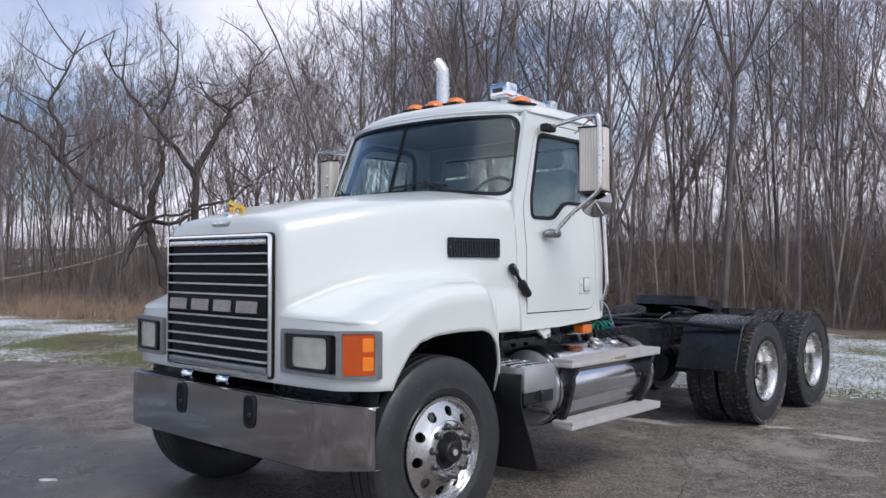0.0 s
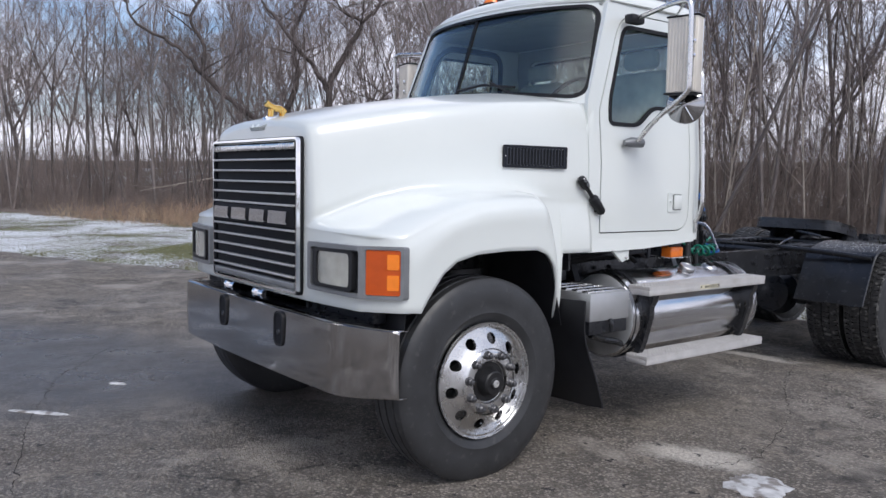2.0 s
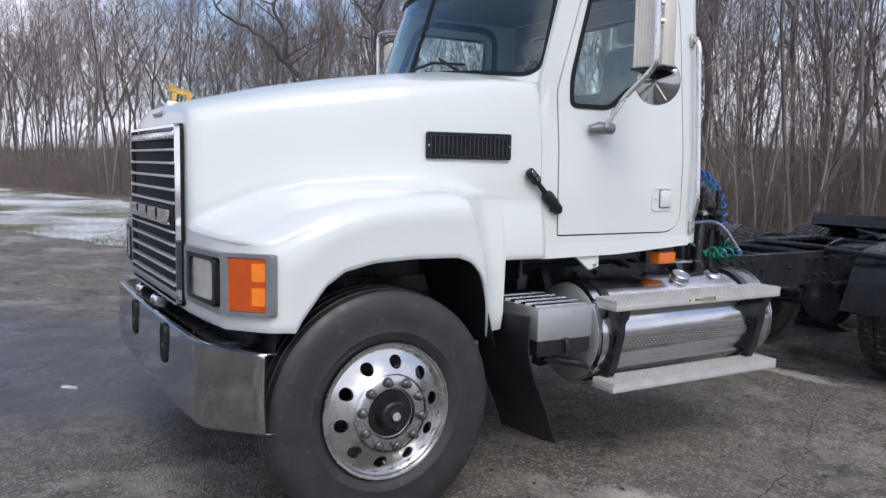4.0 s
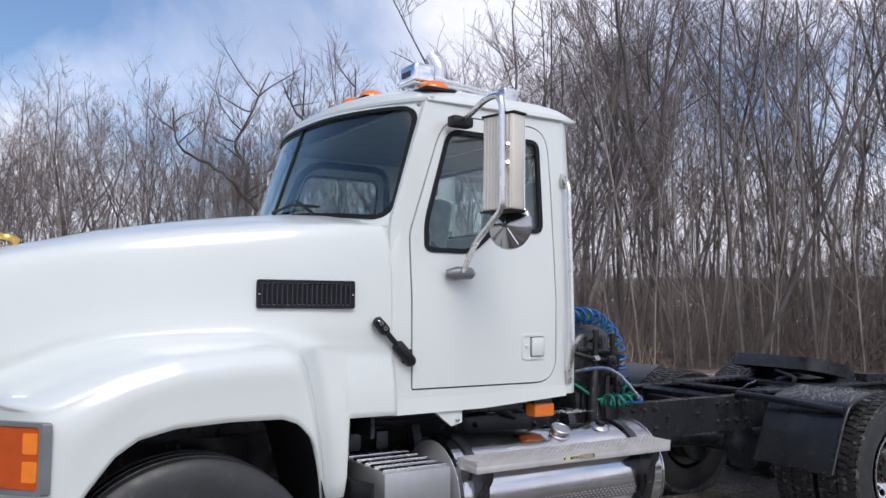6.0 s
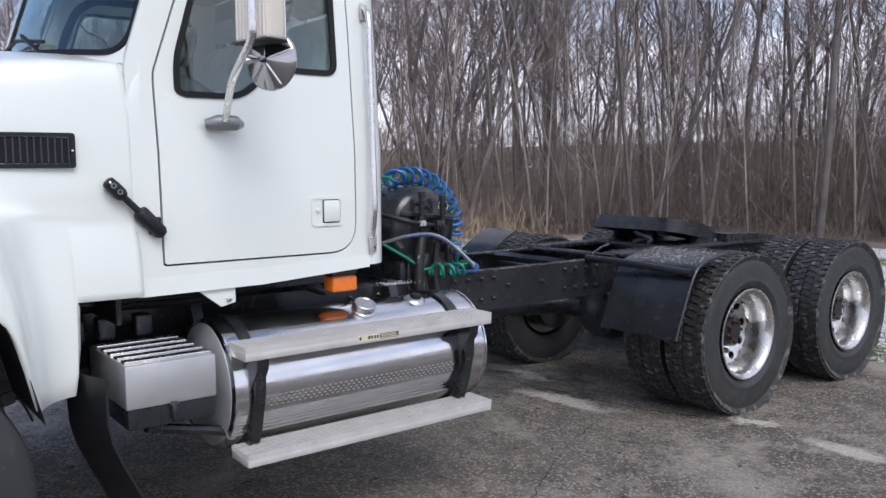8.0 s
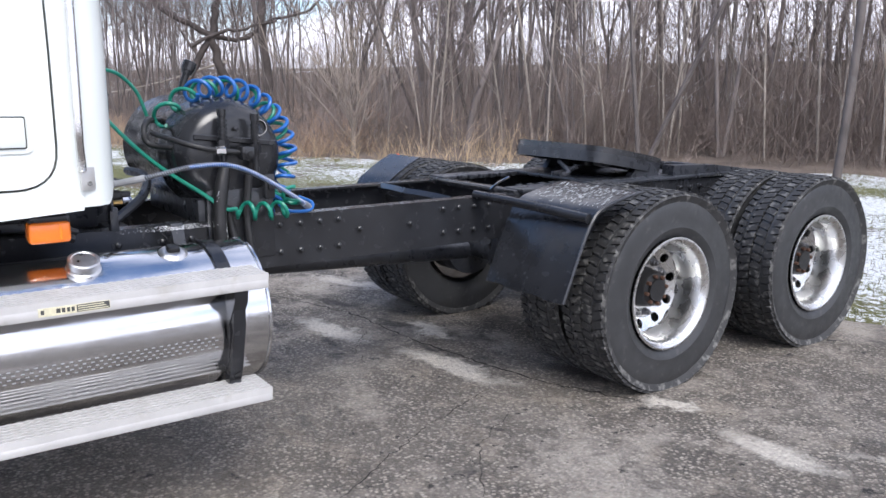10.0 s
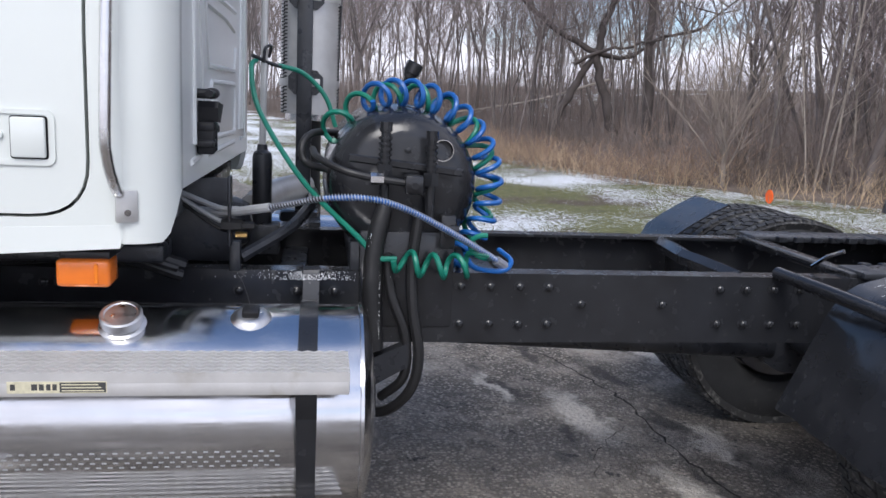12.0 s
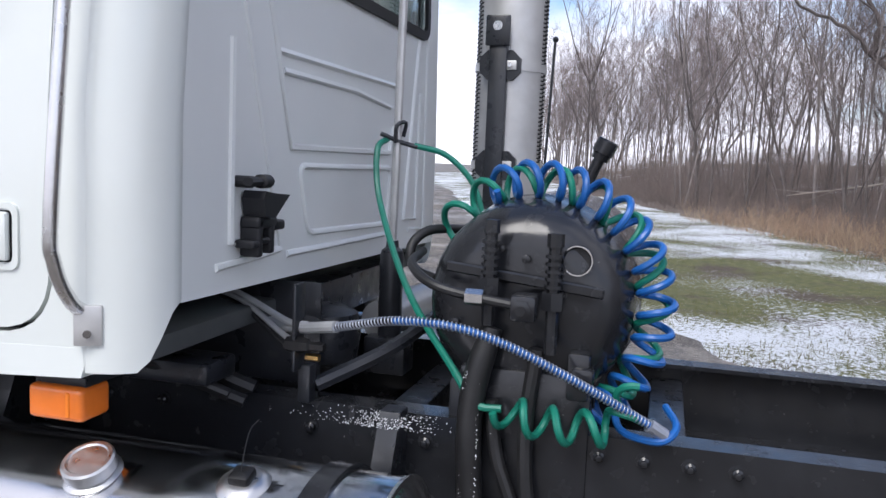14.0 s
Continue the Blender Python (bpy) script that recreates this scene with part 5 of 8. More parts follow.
# ---------------------------------------------------------------- headlamps
for side in (1, -1):
    def front(u, v, w, s=side):
        # u runs outwards along the slanted fender front
        x = 0.635 + u
        return (s * x, y_front(x) - w, v)
    loop = rounded([(0.0, 0.972), (0.42, 0.966), (0.42, 1.214), (0.0, 1.212)], [0.02, 0.003, 0.003, 0.02])
    unit = part("headlamp", plate(inset(loop, 0.004), [], 0.012, front, [i * 0.05 for i in range(1, 11)], ()), PLASTIC, truck, "rectangular headlamp in a grey bezel")
    bez = plate(loop, [rounded([(0.028, 0.995), (0.41, 0.988), (0.41, 1.193), (0.028, 1.188)], 0.012)], 0.032, front, [i * 0.05 for i in range(1, 11)], ())
    part("bezel", bez, GREYPL, unit, "grey lamp bezel")
    part("inner_bezel", plate(rounded([(0.062, 0.996), (0.375, 0.994), (0.375, 1.190), (0.062, 1.188)], 0.03), [rounded([(0.088, 1.014), (0.352, 1.012), (0.352, 1.174), (0.088, 1.172)], 0.028)], 0.03,
                              lambda u, v, w: front(u, v, w + 0.008), [i * 0.05 for i in range(1, 8)], ()), PLASTIC, unit)
    part("lens", plate(rounded([(0.086, 1.012), (0.354, 1.010), (0.354, 1.176), (0.086, 1.174)], 0.028), [], 0.02, lambda u, v, w: front(u, v, w + 0.006 + 0.012 * (1 - ((u - 0.22) / 0.135) ** 2)), [0.12, 0.16, 0.20, 0.24, 0.28, 0.32], [1.05, 1.09, 1.13]), LAMP, unit, "clear glass headlamp lens")
    # wrap-round turn signal
    sig = rounded([(0.432, 0.985), (0.553, 0.985), (0.553, 1.198), (0.432, 1.198)], 0.01)
    sc = [0.45 + 0.02 * i for i in range(6)]
    turn = part("turn_signal", plate(sig, [], 0.022, front, sc, ()), AMBER, truck, "orange wrap-around turn signal")
    for zz in (1.045, 1.142):
        part("lens_window", plate(rounded([(0.508, zz - 0.036), (0.546, zz - 0.036), (0.546, zz + 0.036), (0.508, zz + 0.036)], 0.006), [], 0.004, lambda u, v, w: front(u, v, w + 0.0215), (), ()), AMBER2, turn)
    part("signal_frame", plate(rounded([(0.415, 0.965), (0.566, 0.965), (0.566, 1.215), (0.415, 1.215)], 0.012), [inset(sig, -0.002)], 0.03, front, sc + [0.432], ()), GREYPL, turn)

# ---------------------------------------------------------------- bumper
def bumper_y(x):
    ax = abs(x)
    return -0.775 + 0.02 * (ax / 0.95) ** 2 if ax < 0.95 else -0.755 + 0.20 * ((ax - 0.95) / 0.26) ** 1.25


def build_bumper():
    bm = bmesh.new()
    xs = [-1.21 + 2.42 * i / 60 for i in range(61)]
    prof = [(0.845, 0.05), (0.845, 0.012), (0.838, 0.0), (0.82, 0.0), (0.67, -0.004), (0.52, 0.0), (0.497, 0.002), (0.49, 0.012), (0.49, 0.05)]
    rows = []
    for x in xs:
        e = 0.02 * sstep(0.95, 1.21, abs(x))
        rows.append([bm.verts.new((x, bumper_y(x) + d, z + e * (1 if z > 0.6 else -0.3) * -1)) for z, d in prof])
    for a, b in zip(rows, rows[1:]):
        for i in range(len(prof) - 1):
            bm.faces.new((a[i], b[i], b[i + 1], a[i + 1]))
    return bm


bumper = part("bumper", build_bumper(), STEEL, truck, "polished steel front bumper", 40)
sol = bumper.modifiers.new("shell", "SOLIDIFY")
sol.thickness, sol.offset = 0.006, -1
for x in (-0.30, 0.42):
    hole = part("tow_hole", plate(rounded([(x - 0.050, 0.645), (x + 0.050, 0.645), (x + 0.050, 0.83), (x - 0.050, 0.83)], 0.048), [rounded([(x - 0.040, 0.655), (x + 0.040, 0.655), (x + 0.040, 0.82), (x - 0.040, 0.82)], 0.039)], 0.012,
                                  lambda u, v, w: (u, bumper_y(u) - 0.001 - w, v)), PLASTIC, bumper)
    # bumper is not cut; a dark plate on its face stands for the hole's shade
    part("hole_back", plate(rounded([(x - 0.044, 0.65), (x + 0.044, 0.65), (x + 0.044, 0.826), (x - 0.044, 0.826)], 0.042), [], 0.006, lambda u, v, w: (u, bumper_y(u) - 0.003 - w, v)), GRILLE, bumper)
    part("tow_pin", turned([(-0.02, 0.018), (-0.026, 0.014)], "y", (x, bumper_y(x) + 0.012, 0.72), 16), BLACKG, bumper)
part("bumper_shelf", box(-0.96, 0.96, -0.72, -0.45, 0.80, 0.835, 0.01), BLACK, truck)
part("valance", box(-1.02, 1.02, -0.58, -0.50, 0.83, 0.98, 0.01), BLACK, truck)
for x in (-0.27, 0.12):
    bm = bmesh.new()
    sweep(bm, [(x - 0.05, -0.735, 0.885), (x + 0.05, -0.735, 0.885)], 0.02, 10)
    for s in (-0.05, 0.05):
        lathe(bm, [(-0.012, 0.03), (0.012, 0.03)], "x", (x + s, -0.735, 0.885), 14)
    sweep(bm, [(x, -0.735, 0.885), (x, -0.62, 0.875)], 0.018, 8)
    part("tow_hook", bm, CHROME, truck, "bright tow pin bracket")

# ---------------------------------------------------------------- cab
def side_x(z):
    return 0.994 - 0.085 * max(0.0, z - 1.66)


def cab_side(s):
    return lambda u, v, w: (s * (side_x(v) - 0.03 + w), u, v)


DOOR = rounded([(1.045, 1.235), (1.90, 1.235), (1.90, 2.30), (1.885, 2.565), (1.255, 2.565), (1.036, 1.96), (1.036, 1.90)], [0.01, 0.13, 0.3, 0.12, 0.16, 0.1, 0.05], 7)
SIDE = rounded([(0.935, 1.13), (1.45, 1.134), (1.98, 1.165), (1.98, 2.64), (1.15, 2.64), (0.93, 2.0)], [0.004, 0.05, 0.02, 0.02, 0.03, 0.05], 4)
WINDOW = rounded([(1.118, 1.90), (1.145, 1.884), (1.345, 1.884), (1.40, 1.90), (1.535, 2.005), (1.828, 2.005), (1.828, 2.49), (1.27, 2.49), (1.12, 2.02)], [0.03, 0.06, 0.06, 0.04, 0.06, 0.05, 0.05, 0.07, 0.08], 5)
CUTS = (1.235, 1.66, 1.92, 2.2, 2.45)
DOORGAP = inset(DOOR, -0.008)
cab = part("cab", plate(SIDE, [DOORGAP], 0.03, cab_side(1), (), CUTS), WHITE, truck, "white painted day cab", 40)
part("side_panel", plate(SIDE, [DOORGAP], 0.03, cab_side(-1), (), CUTS), WHITE, cab, "", 40)
for side in (1, -1):
    part("gap_backing", plate(inset(DOOR, -0.02), [inset(DOOR, 0.025)], 0.006, lambda u, v, w, s=side: (s * (side_x(v) - 0.036 + w), u, v), (), CUTS), SEAL, cab)
    # lower body ledge below the door
    ledge = plate([(0.94, 1.116), (1.45, 1.122), (1.972, 1.155), (1.978, 1.18), (1.972, 1.212), (1.45, 1.19), (0.94, 1.186)], [], 0.041, lambda u, v, w, s=side: (s * (0.958 + w * (1 if v < 1.17 else 0.9)), u, v))
    part("cowl_ledge", ledge, WHITE, cab)
    door = part("door", plate(DOOR, [WINDOW], 0.03, lambda u, v, w, s=side: (s * (side_x(v) - 0.028 + w), u, v), (), CUTS), WHITE, truck, "closed white cab door with window", 40)
    part("window_seal", plate(inset(WINDOW, -0.008), [inset(WINDOW, 0.016)], 0.016, lambda u, v, w, s=side: (s * (side_x(v) - 0.008 + w), u, v), (), CUTS), SEAL, door)
    g = part("window_glass", plate(inset(WINDOW, 0.006), [], 0.005, lambda u, v, w, s=side: (s * (side_x(v) - 0.016 + w), u, v), (), CUTS), GLASS, door, "tinted door window")
    g.visible_shadow = False
    # recessed handle
    hx = side
    part("handle_surround", plate(rounded([(1.680, 1.350), (1.834, 1.350), (1.834, 1.480), (1.680, 1.480)], 0.022), [rounded([(1.692, 1.362), (1.822, 1.362), (1.822, 1.468), (1.692, 1.468)], 0.018)], 0.006, lambda u, v, w, s=side: (s * (side_x(v) + 0.0015 + w), u, v)), WHITE, door)
    part("handle_pocket", plate(rounded([(1.691, 1.361), (1.823, 1.361), (1.823, 1.469), (1.691, 1.469)], 0.018), [], 0.001, lambda u, v, w, s=side: (s * (side_x(v) + 0.0025 + w), u, v)), WHITE, door)
    part("door_handle", box(side * 1.004 - 0.008, side * 1.004 + 0.008, 1.738, 1.815, 1.368, 1.462, 0.006), WHITE, door, "white paddle door handle")
    # dark plate round the paddle stands in for shade in the shallow pocket
    part("handle_gap", plate(rounded([(1.7345, 1.3645), (1.8185, 1.3645), (1.8185, 1.4645), (1.7345, 1.4645)], 0.008), [], 0.0012, lambda u, v, w, s=side: (s * (side_x(v) + 0.0038 + w), u, v)), SEAL, door)
    part("key_lock", turned([(-0.004, 0.009), (0.006, 0.009), (0.007, 0.006)], "x", (side * 0.999, 1.712, 1.42), 12), WHITE, door)
    # inside door panel
    part("door_lining", box(min(side * 0.955, side * 0.965), max(side * 0.955, side * 0.965), 1.07, 1.88, 1.26, 1.86, 0.004), TRIMIN, door)

# rounded rear corners and rear wall
def rear_corner(s):
    rx = 0.130 if s > 0 else 0.045
    bm = bmesh.new()
    zs = [1.165, 1.31, 1.66, 1.92, 2.2, 2.45, 2.60, 2.64]
    rows = []
    for z in zs:
        x = side_x(z)
        row = []
        for k in range(9):
            a = math.pi / 2 * k / 8
            row.append(bm.verts.new((s * (x - rx + rx * math.cos(a)), 1.978 + 0.122 * math.sin(a), z - (0.0 if z > 1.2 else -0.13 * sstep(4, 8, k)))))
        rows.append(row)
    for a, b in zip(rows, rows[1:]):
        for k in range(8):
            bm.faces.new((a[k], a[k + 1], b[k + 1], b[k]))
    r = bmesh.ops.extrude_face_region(bm, geom=bm.faces[:])
    vs = [e for e in r["geom"] if isinstance(e, bmesh.types.BMVert)]
    for v in vs:
        v.co.x -= s * 0.02
        v.co.y -= 0.02
    return bm


for side in (1, -1):
    part("rear_corner", rear_corner(side), WHITE, cab, "", 60)
REARWIN = rounded([(-0.76, 2.05), (0.76, 2.05), (0.72, 2.50), (-0.72, 2.50)], 0.06)
REAR = [(-0.949, 1.262), (0.864, 1.29), (0.864, 1.66), (0.781, 2.64), (-0.866, 2.64), (-0.949, 1.66)]
part("rear_wall", plate(REAR, [REARWIN], 0.03, lambda u, v, w: (u, 2.070 + w, v)), CABREAR, cab, "pressed metal cab rear wall")
part("rear_window_seal", plate(inset(REARWIN, -0.014), [inset(REARWIN, 0.02)], 0.014, lambda u, v, w: (u, 2.098 + w, v)), SEAL, cab)
g = part("rear_window", plate(inset(REARWIN, 0.004), [], 0.005, lambda u, v, w: (u, 2.086 + w, v)), GLASS, cab, "tinted rear window")
g.visible_shadow = False


def bead(pts, r=0.012, loop=False):
    P = [(x, 2.099, z) for x, z in (rounded(pts, 0.03) if loop else pts)]
    return bar(P, r, 6, 0, loop)


# pressed ribs: (x, z) runs on the wall, closed or open
RIBS = (([(0.47, 1.84), (-0.42, 1.84)], False),
        ([(0.51, 1.95), (0.47, 1.84), (0.388, 1.612), (-0.36, 1.612), (-0.40, 1.70)], False),
        ([(0.44, 1.795), (-0.05, 1.79), (-0.36, 1.765)], False),
        ([(0.334, 1.565), (0.275, 1.388), (-0.36, 1.372), (-0.38, 1.562)], True),
        ([(0.63, 1.925), (0.435, 1.36)], False),
        ([(0.68, 1.84), (0.68, 1.392), (0.64, 1.392)], False),
        ([(0.434, 1.36), (0.56, 1.352), (0.74, 1.345)], False),
        ([(0.40, 1.343), (-0.36, 1.338)], False),
        ([(-0.66, 2.03), (-0.545, 1.377), (-0.69, 1.37), (-0.70, 1.84)], False),
        ([(-0.76, 2.2), (-0.80, 1.328), (-0.60, 1.335)], False))
for pts, loop in RIBS:
    part("pressed_rib", bead(pts, 0.010, loop), CABREAR, cab, "", 60)


# roof
def build_roof():
    bm = bmesh.new()
    nx, ny = 28, 24
    rows = []
    for j in range(ny + 1):
        v = j / ny
        row = []
        for i in range(nx + 1):
            u = -1 + 2 * i / nx
            hw = 0.918
            x = u * hw
            yf = 0.905 + 0.285 * abs(u) ** 2.5
            y = yf + (2.105 - yf) * v
            a = (1 - abs(u) ** 3.4) ** 0.5
            b = min(1.0, (1 - (1 - min(1, v / 0.5)) ** 2.6)) ** 0.65 if v < 0.5 else (1 - max(0, (v - 0.5) / 0.5) ** 7) ** 0.5
            z = 2.632 + 0.162 * a * (0.12 + 0.88 * b if 0 < i < nx else b) * (1.0 if v > 0 else 0.3)
            row.append(bm.verts.new((x, y, z)))
        rows.append(row)
    for a, b in zip(rows, rows[1:]):
        for i in range(nx):
            bm.faces.new((a[i], a[i + 1], b[i + 1], b[i]))
    return bm


roof = part("roof", build_roof(), WHITE, cab, "white domed cab roof", 50)
sol = roof.modifiers.new("shell", "SOLIDIFY")
sol.thickness, sol.offset = 0.025, -1
for side in (1, -1):
    part("drip_rail", bar([(side * 0.912, 1.15, 2.632), (side * 0.92, 1.5, 2.634), (side * 0.92, 2.0, 2.632)], 0.011, 6, 4), WHITE, cab)
part("visor_edge", bar([(0.92 * (-1 + 2 * i / 24), 0.900 + 0.285 * abs(-1 + 2 * i / 24) ** 2.5, 2.640) for i in range(25)], 0.014, 6), WHITE, cab)


# windshield: bent glass in a black seal, drawn in (x, height along the slope)
def ws(u, v, w):
    t = (v - 2.02) / 0.60
    k = 0.97 - 0.07 * t
    y = 0.715 + 0.19 * t + (0.258 + 0.030 * t) * (abs(u) / k) ** 2.5
    drop = 0.055 * (abs(u) / 0.95) ** 2 * (1 - t)
    return (u, y - w * 0.95, v - drop + 0.03 * (1 - t) + w * 0.3)


WS_OUT = [(-0.958, 2.012), (0.958, 2.012), (0.905, 2.635), (-0.905, 2.635)]
WS_HOLE = rounded([(-0.945, 2.045), (0.945, 2.045), (0.862, 2.595), (-0.862, 2.595)], [0.11, 0.11, 0.09, 0.09], 7)
UC = [-0.9 + 0.1 * i for i in range(19)]
part("windshield_frame", plate(WS_OUT, [WS_HOLE], 0.02, ws, UC, (2.2, 2.4)), WHITE, cab, "", 40)
part("windshield_seal", plate(inset(WS_HOLE, -0.010), [inset(WS_HOLE, 0.010)], 0.012, lambda u, v, w: ws(u, v, w + 0.016), UC, (2.2, 2.4)), SEAL, cab)
g = part("windshield", plate(inset(WS_HOLE, 0.006), [], 0.006, lambda u, v, w: ws(u, v, w + 0.006), UC, (2.15, 2.3, 2.45)), GLASS, cab, "tinted two-piece windshield", 60)
g.visible_shadow = False
part("divider", plate([(-0.012, 2.04), (0.012, 2.04), (0.012, 2.60), (-0.012, 2.60)], [], 0.016, lambda u, v, w: ws(u, v, w + 0.004), (), (2.2, 2.4)), SEAL, cab, "black windshield divider")
for x0, x1 in ((-0.86, -0.52), (0.03, 0.52)):
    bm = bmesh.new()
    sweep(bm, [ws(x0, 2.075, 0.035), ws((x0 + x1) / 2, 2.10, 0.045), ws(x1, 2.085, 0.035)], 0.008, 6)
    sweep(bm, [ws(x1 + 0.02, 2.03, 0.035), ws((x0 + x1) / 2 + 0.06, 2.115, 0.05)], 0.009, 6)
    lathe(bm, [(0, 0.02), (0.03, 0.016)], "z", ws(x1 + 0.02, 2.01, 0.035), 10)
    part("wiper", bm, PLASTIC, cab, "black windshield wiper")

# inside of the cab
part("cab_floor", box(-0.95, 0.95, 0.95, 2.03, 1.16, 1.21, 0.01), DASH, cab)
part("dashboard", box(-0.90, 0.90, 0.93, 1.22, 1.50, 2.02, 0.06, 3), DASH, cab, "dark grey dashboard")
part("headliner", box(-0.87, 0.87, 1.13, 2.03, 2.60, 2.622, 0.008), TRIMIN, cab)
part("rear_lining", plate([(-0.90, 1.33), (0.85, 1.33), (0.78, 2.60), (-0.86, 2.60)], [inset(REARWIN, -0.005)], 0.01, lambda u, v, w: (u, 2.052 + w, v)), TRIMIN, cab)
for x in (0.50, -0.50):
    seat = part("seat", box(x - 0.25, x + 0.25, 1.42, 1.88, 1.55, 1.70, 0.05, 3), SEAT, cab, "grey cloth cab seat")
    part("seat_back", box(x - 0.24, x + 0.24, -0.07, 0.07, 0, 0.66, 0.05, 3, pose(0, 1.90, 1.66, -10)), SEAT, seat)
    part("head_rest", box(x - 0.14, x + 0.14, 1.93, 2.02, 2.33, 2.46, 0.04, 3), SEAT, seat)
    part("seat_base", box(x - 0.2, x + 0.2, 1.46, 1.84, 1.2, 1.56, 0.02), PLASTIC, seat)
wheel_ring = bmesh.new()
ringm = pose(0.50, 1.25, 2.02, 62)
sweep(wheel_ring, [ringm @ Vector((0.215 * math.cos(a * math.pi / 18), 0.215 * math.sin(a * math.pi / 18), 0)) for a in range(36)], 0.014, 8, True)
for a in (0.2, 2.9, 4.7):
    sweep(wheel_ring, [ringm @ Vector((0, 0, -0.03)), ringm @ Vector((0.21 * math.cos(a), 0.21 * math.sin(a), 0))], 0.013, 6)
sweep(wheel_ring, [ringm @ Vector((0, 0, 0)), ringm @ Vector((0, 0, -0.3))], 0.04, 10)
part("steering_wheel", wheel_ring, PLASTIC, cab, "black steering wheel")

# cab grab handles behind the doors
for side in (1, -1):
    rail = part("grab_rail", bar([(side * 0.935, 1.985, 2.305), (side * 0.97, 1.985, 2.30), (side * 1.005, 1.98, 2.245), (side * 1.015, 1.975, 2.12), (side * 1.06, 1.962, 1.50), (side * 1.055, 1.962, 1.38), (side * 1.02, 1.972, 1.302), (side * 0.975, 1.98, 1.278)], 0.0135, 12, 6), ALU, truck, "polished grab rail")
    for z, x in ((2.295, 0.946), (1.262, 1.000)):
        fm = pose(side * x, 1.990, z, 0, 0, side * 26)
        part("rail_foot", box(-0.006, 0.006, -0.026, 0.026, -0.042, 0.036, 0.004, 2, fm), ALUDULL, rail)
        part("screw", bar([fm @ Vector((0, 0, -0.018)), fm @ Vector((side * 0.012, 0, -0.018))], 0.008, 8), STEEL, rail)

# cab markers and horn on the roof
def roof_z(x, y):
    u = min(1, abs(x) / 0.918)
    yf = 0.905 + 0.285 * u ** 2.5
    v = max(0, min(1, (y - yf) / (2.105 - yf)))
    b = min(1.0, (1 - (1 - min(1, v / 0.5)) ** 2.6)) ** 0.65 if v < 0.5 else 1
    return 2.632 + 0.162 * (1 - u ** 3.4) ** 0.5 * (0.12 + 0.88 * b)


for x, y in ((-0.77, 1.32), (-0.21, 1.21), (0.0, 1.20), (0.21, 1.21), (0.77, 1.28)):
    z = roof_z(x, y) - 0.005
    bm = bmesh.new()
    rows = []
    for k in range(5):
        f = k / 4
        rows.append([bm.verts.new((x + 0.065 * math.cos(a * math.pi / 8) * math.sqrt(max(0.02, 1 - f ** 2.4)), y + 0.085 * math.sin(a * math.pi / 8) * math.sqrt(max(0.02, 1 - f ** 2.4)), z + 0.058 * f)) for a in range(16)])
    for a, b in zip(rows, rows[1:]):
        for k in range(16):
            bm.faces.new((a[k], a[(k + 1) % 16], b[(k + 1) % 16], b[k]))
    bm.faces.new(rows[-1])
    lampm = part("marker_lamp", bm, AMBERTOP, cab, "orange roof marker lamp", 60)
    part("lamp_foot", box(x - 0.07, x + 0.07, y - 0.09, y + 0.09, z - 0.006, z + 0.008, 0.004), PLASTIC, lampm)
hz = roof_z(0.6, 1.4) - 0.035
horn = part("air_horn", box(0.535, 0.705, 1.20, 1.33, hz + 0.035, hz + 0.145, 0.02, 3), CHROME, cab, "chrome air horn with a square face")
part("script_bar", box(0.57, 0.66, 1.196, 1.204, hz + 0.075, hz + 0.105, 0.001, 1), PRINT, horn)
bm = bmesh.new()
sweep(bm, [(0.62, 1.32, hz + 0.085), (0.62, 1.55, hz + 0.075), (0.62, 1.80, hz + 0.06)], [0.03, 0.018, 0.016], 10)
part("horn_tube", bm, CHROME, horn)
bm = bmesh.new()
cuboid(bm, 0.575, 0.665, 1.80, 1.90, hz + 0.0, hz + 0.105, 0.015, 2)
part("horn_driver", bm, ALU, horn)
for y in (1.27, 1.72):
    part("horn_foot", box(0.60, 0.64, y - 0.02, y + 0.02, hz - 0.02, hz + 0.06, 0.004), CHROME, horn)

# cab corner marker under the rear of the door, and small bracket
side_mark = part("side_marker", box(0.862, 0.952, 1.806, 1.936, 1.045, 1.116, 0.012, 3), AMBERTOP, truck, "orange side marker lamp under the cab")
part("marker_rib", box(0.949, 0.955, 1.898, 1.908, 1.055, 1.106, 0.002, 1), AMBER2, side_mark)
part("marker_mount", box(0.80, 0.935, 1.81, 1.932, 1.112, 1.135, 0.006), BLACK, side_mark)
for side in (1, -1):
    bm = plate([(1.16, 1.13), (1.33, 1.13), (1.33, 1.06), (1.27, 1.045)], [], 0.02, lambda u, v, w, s=side: (s * (0.965 + w), u, v))
    tab = part("cab_mount_tab", bm, WHITE, cab)
    part("tab_bolt", turned([(-0.002, 0.012), (0.008, 0.012), (0.010, 0.006)], "x", (side * 0.985, 1.30, 1.075), 12), ALU, tab)

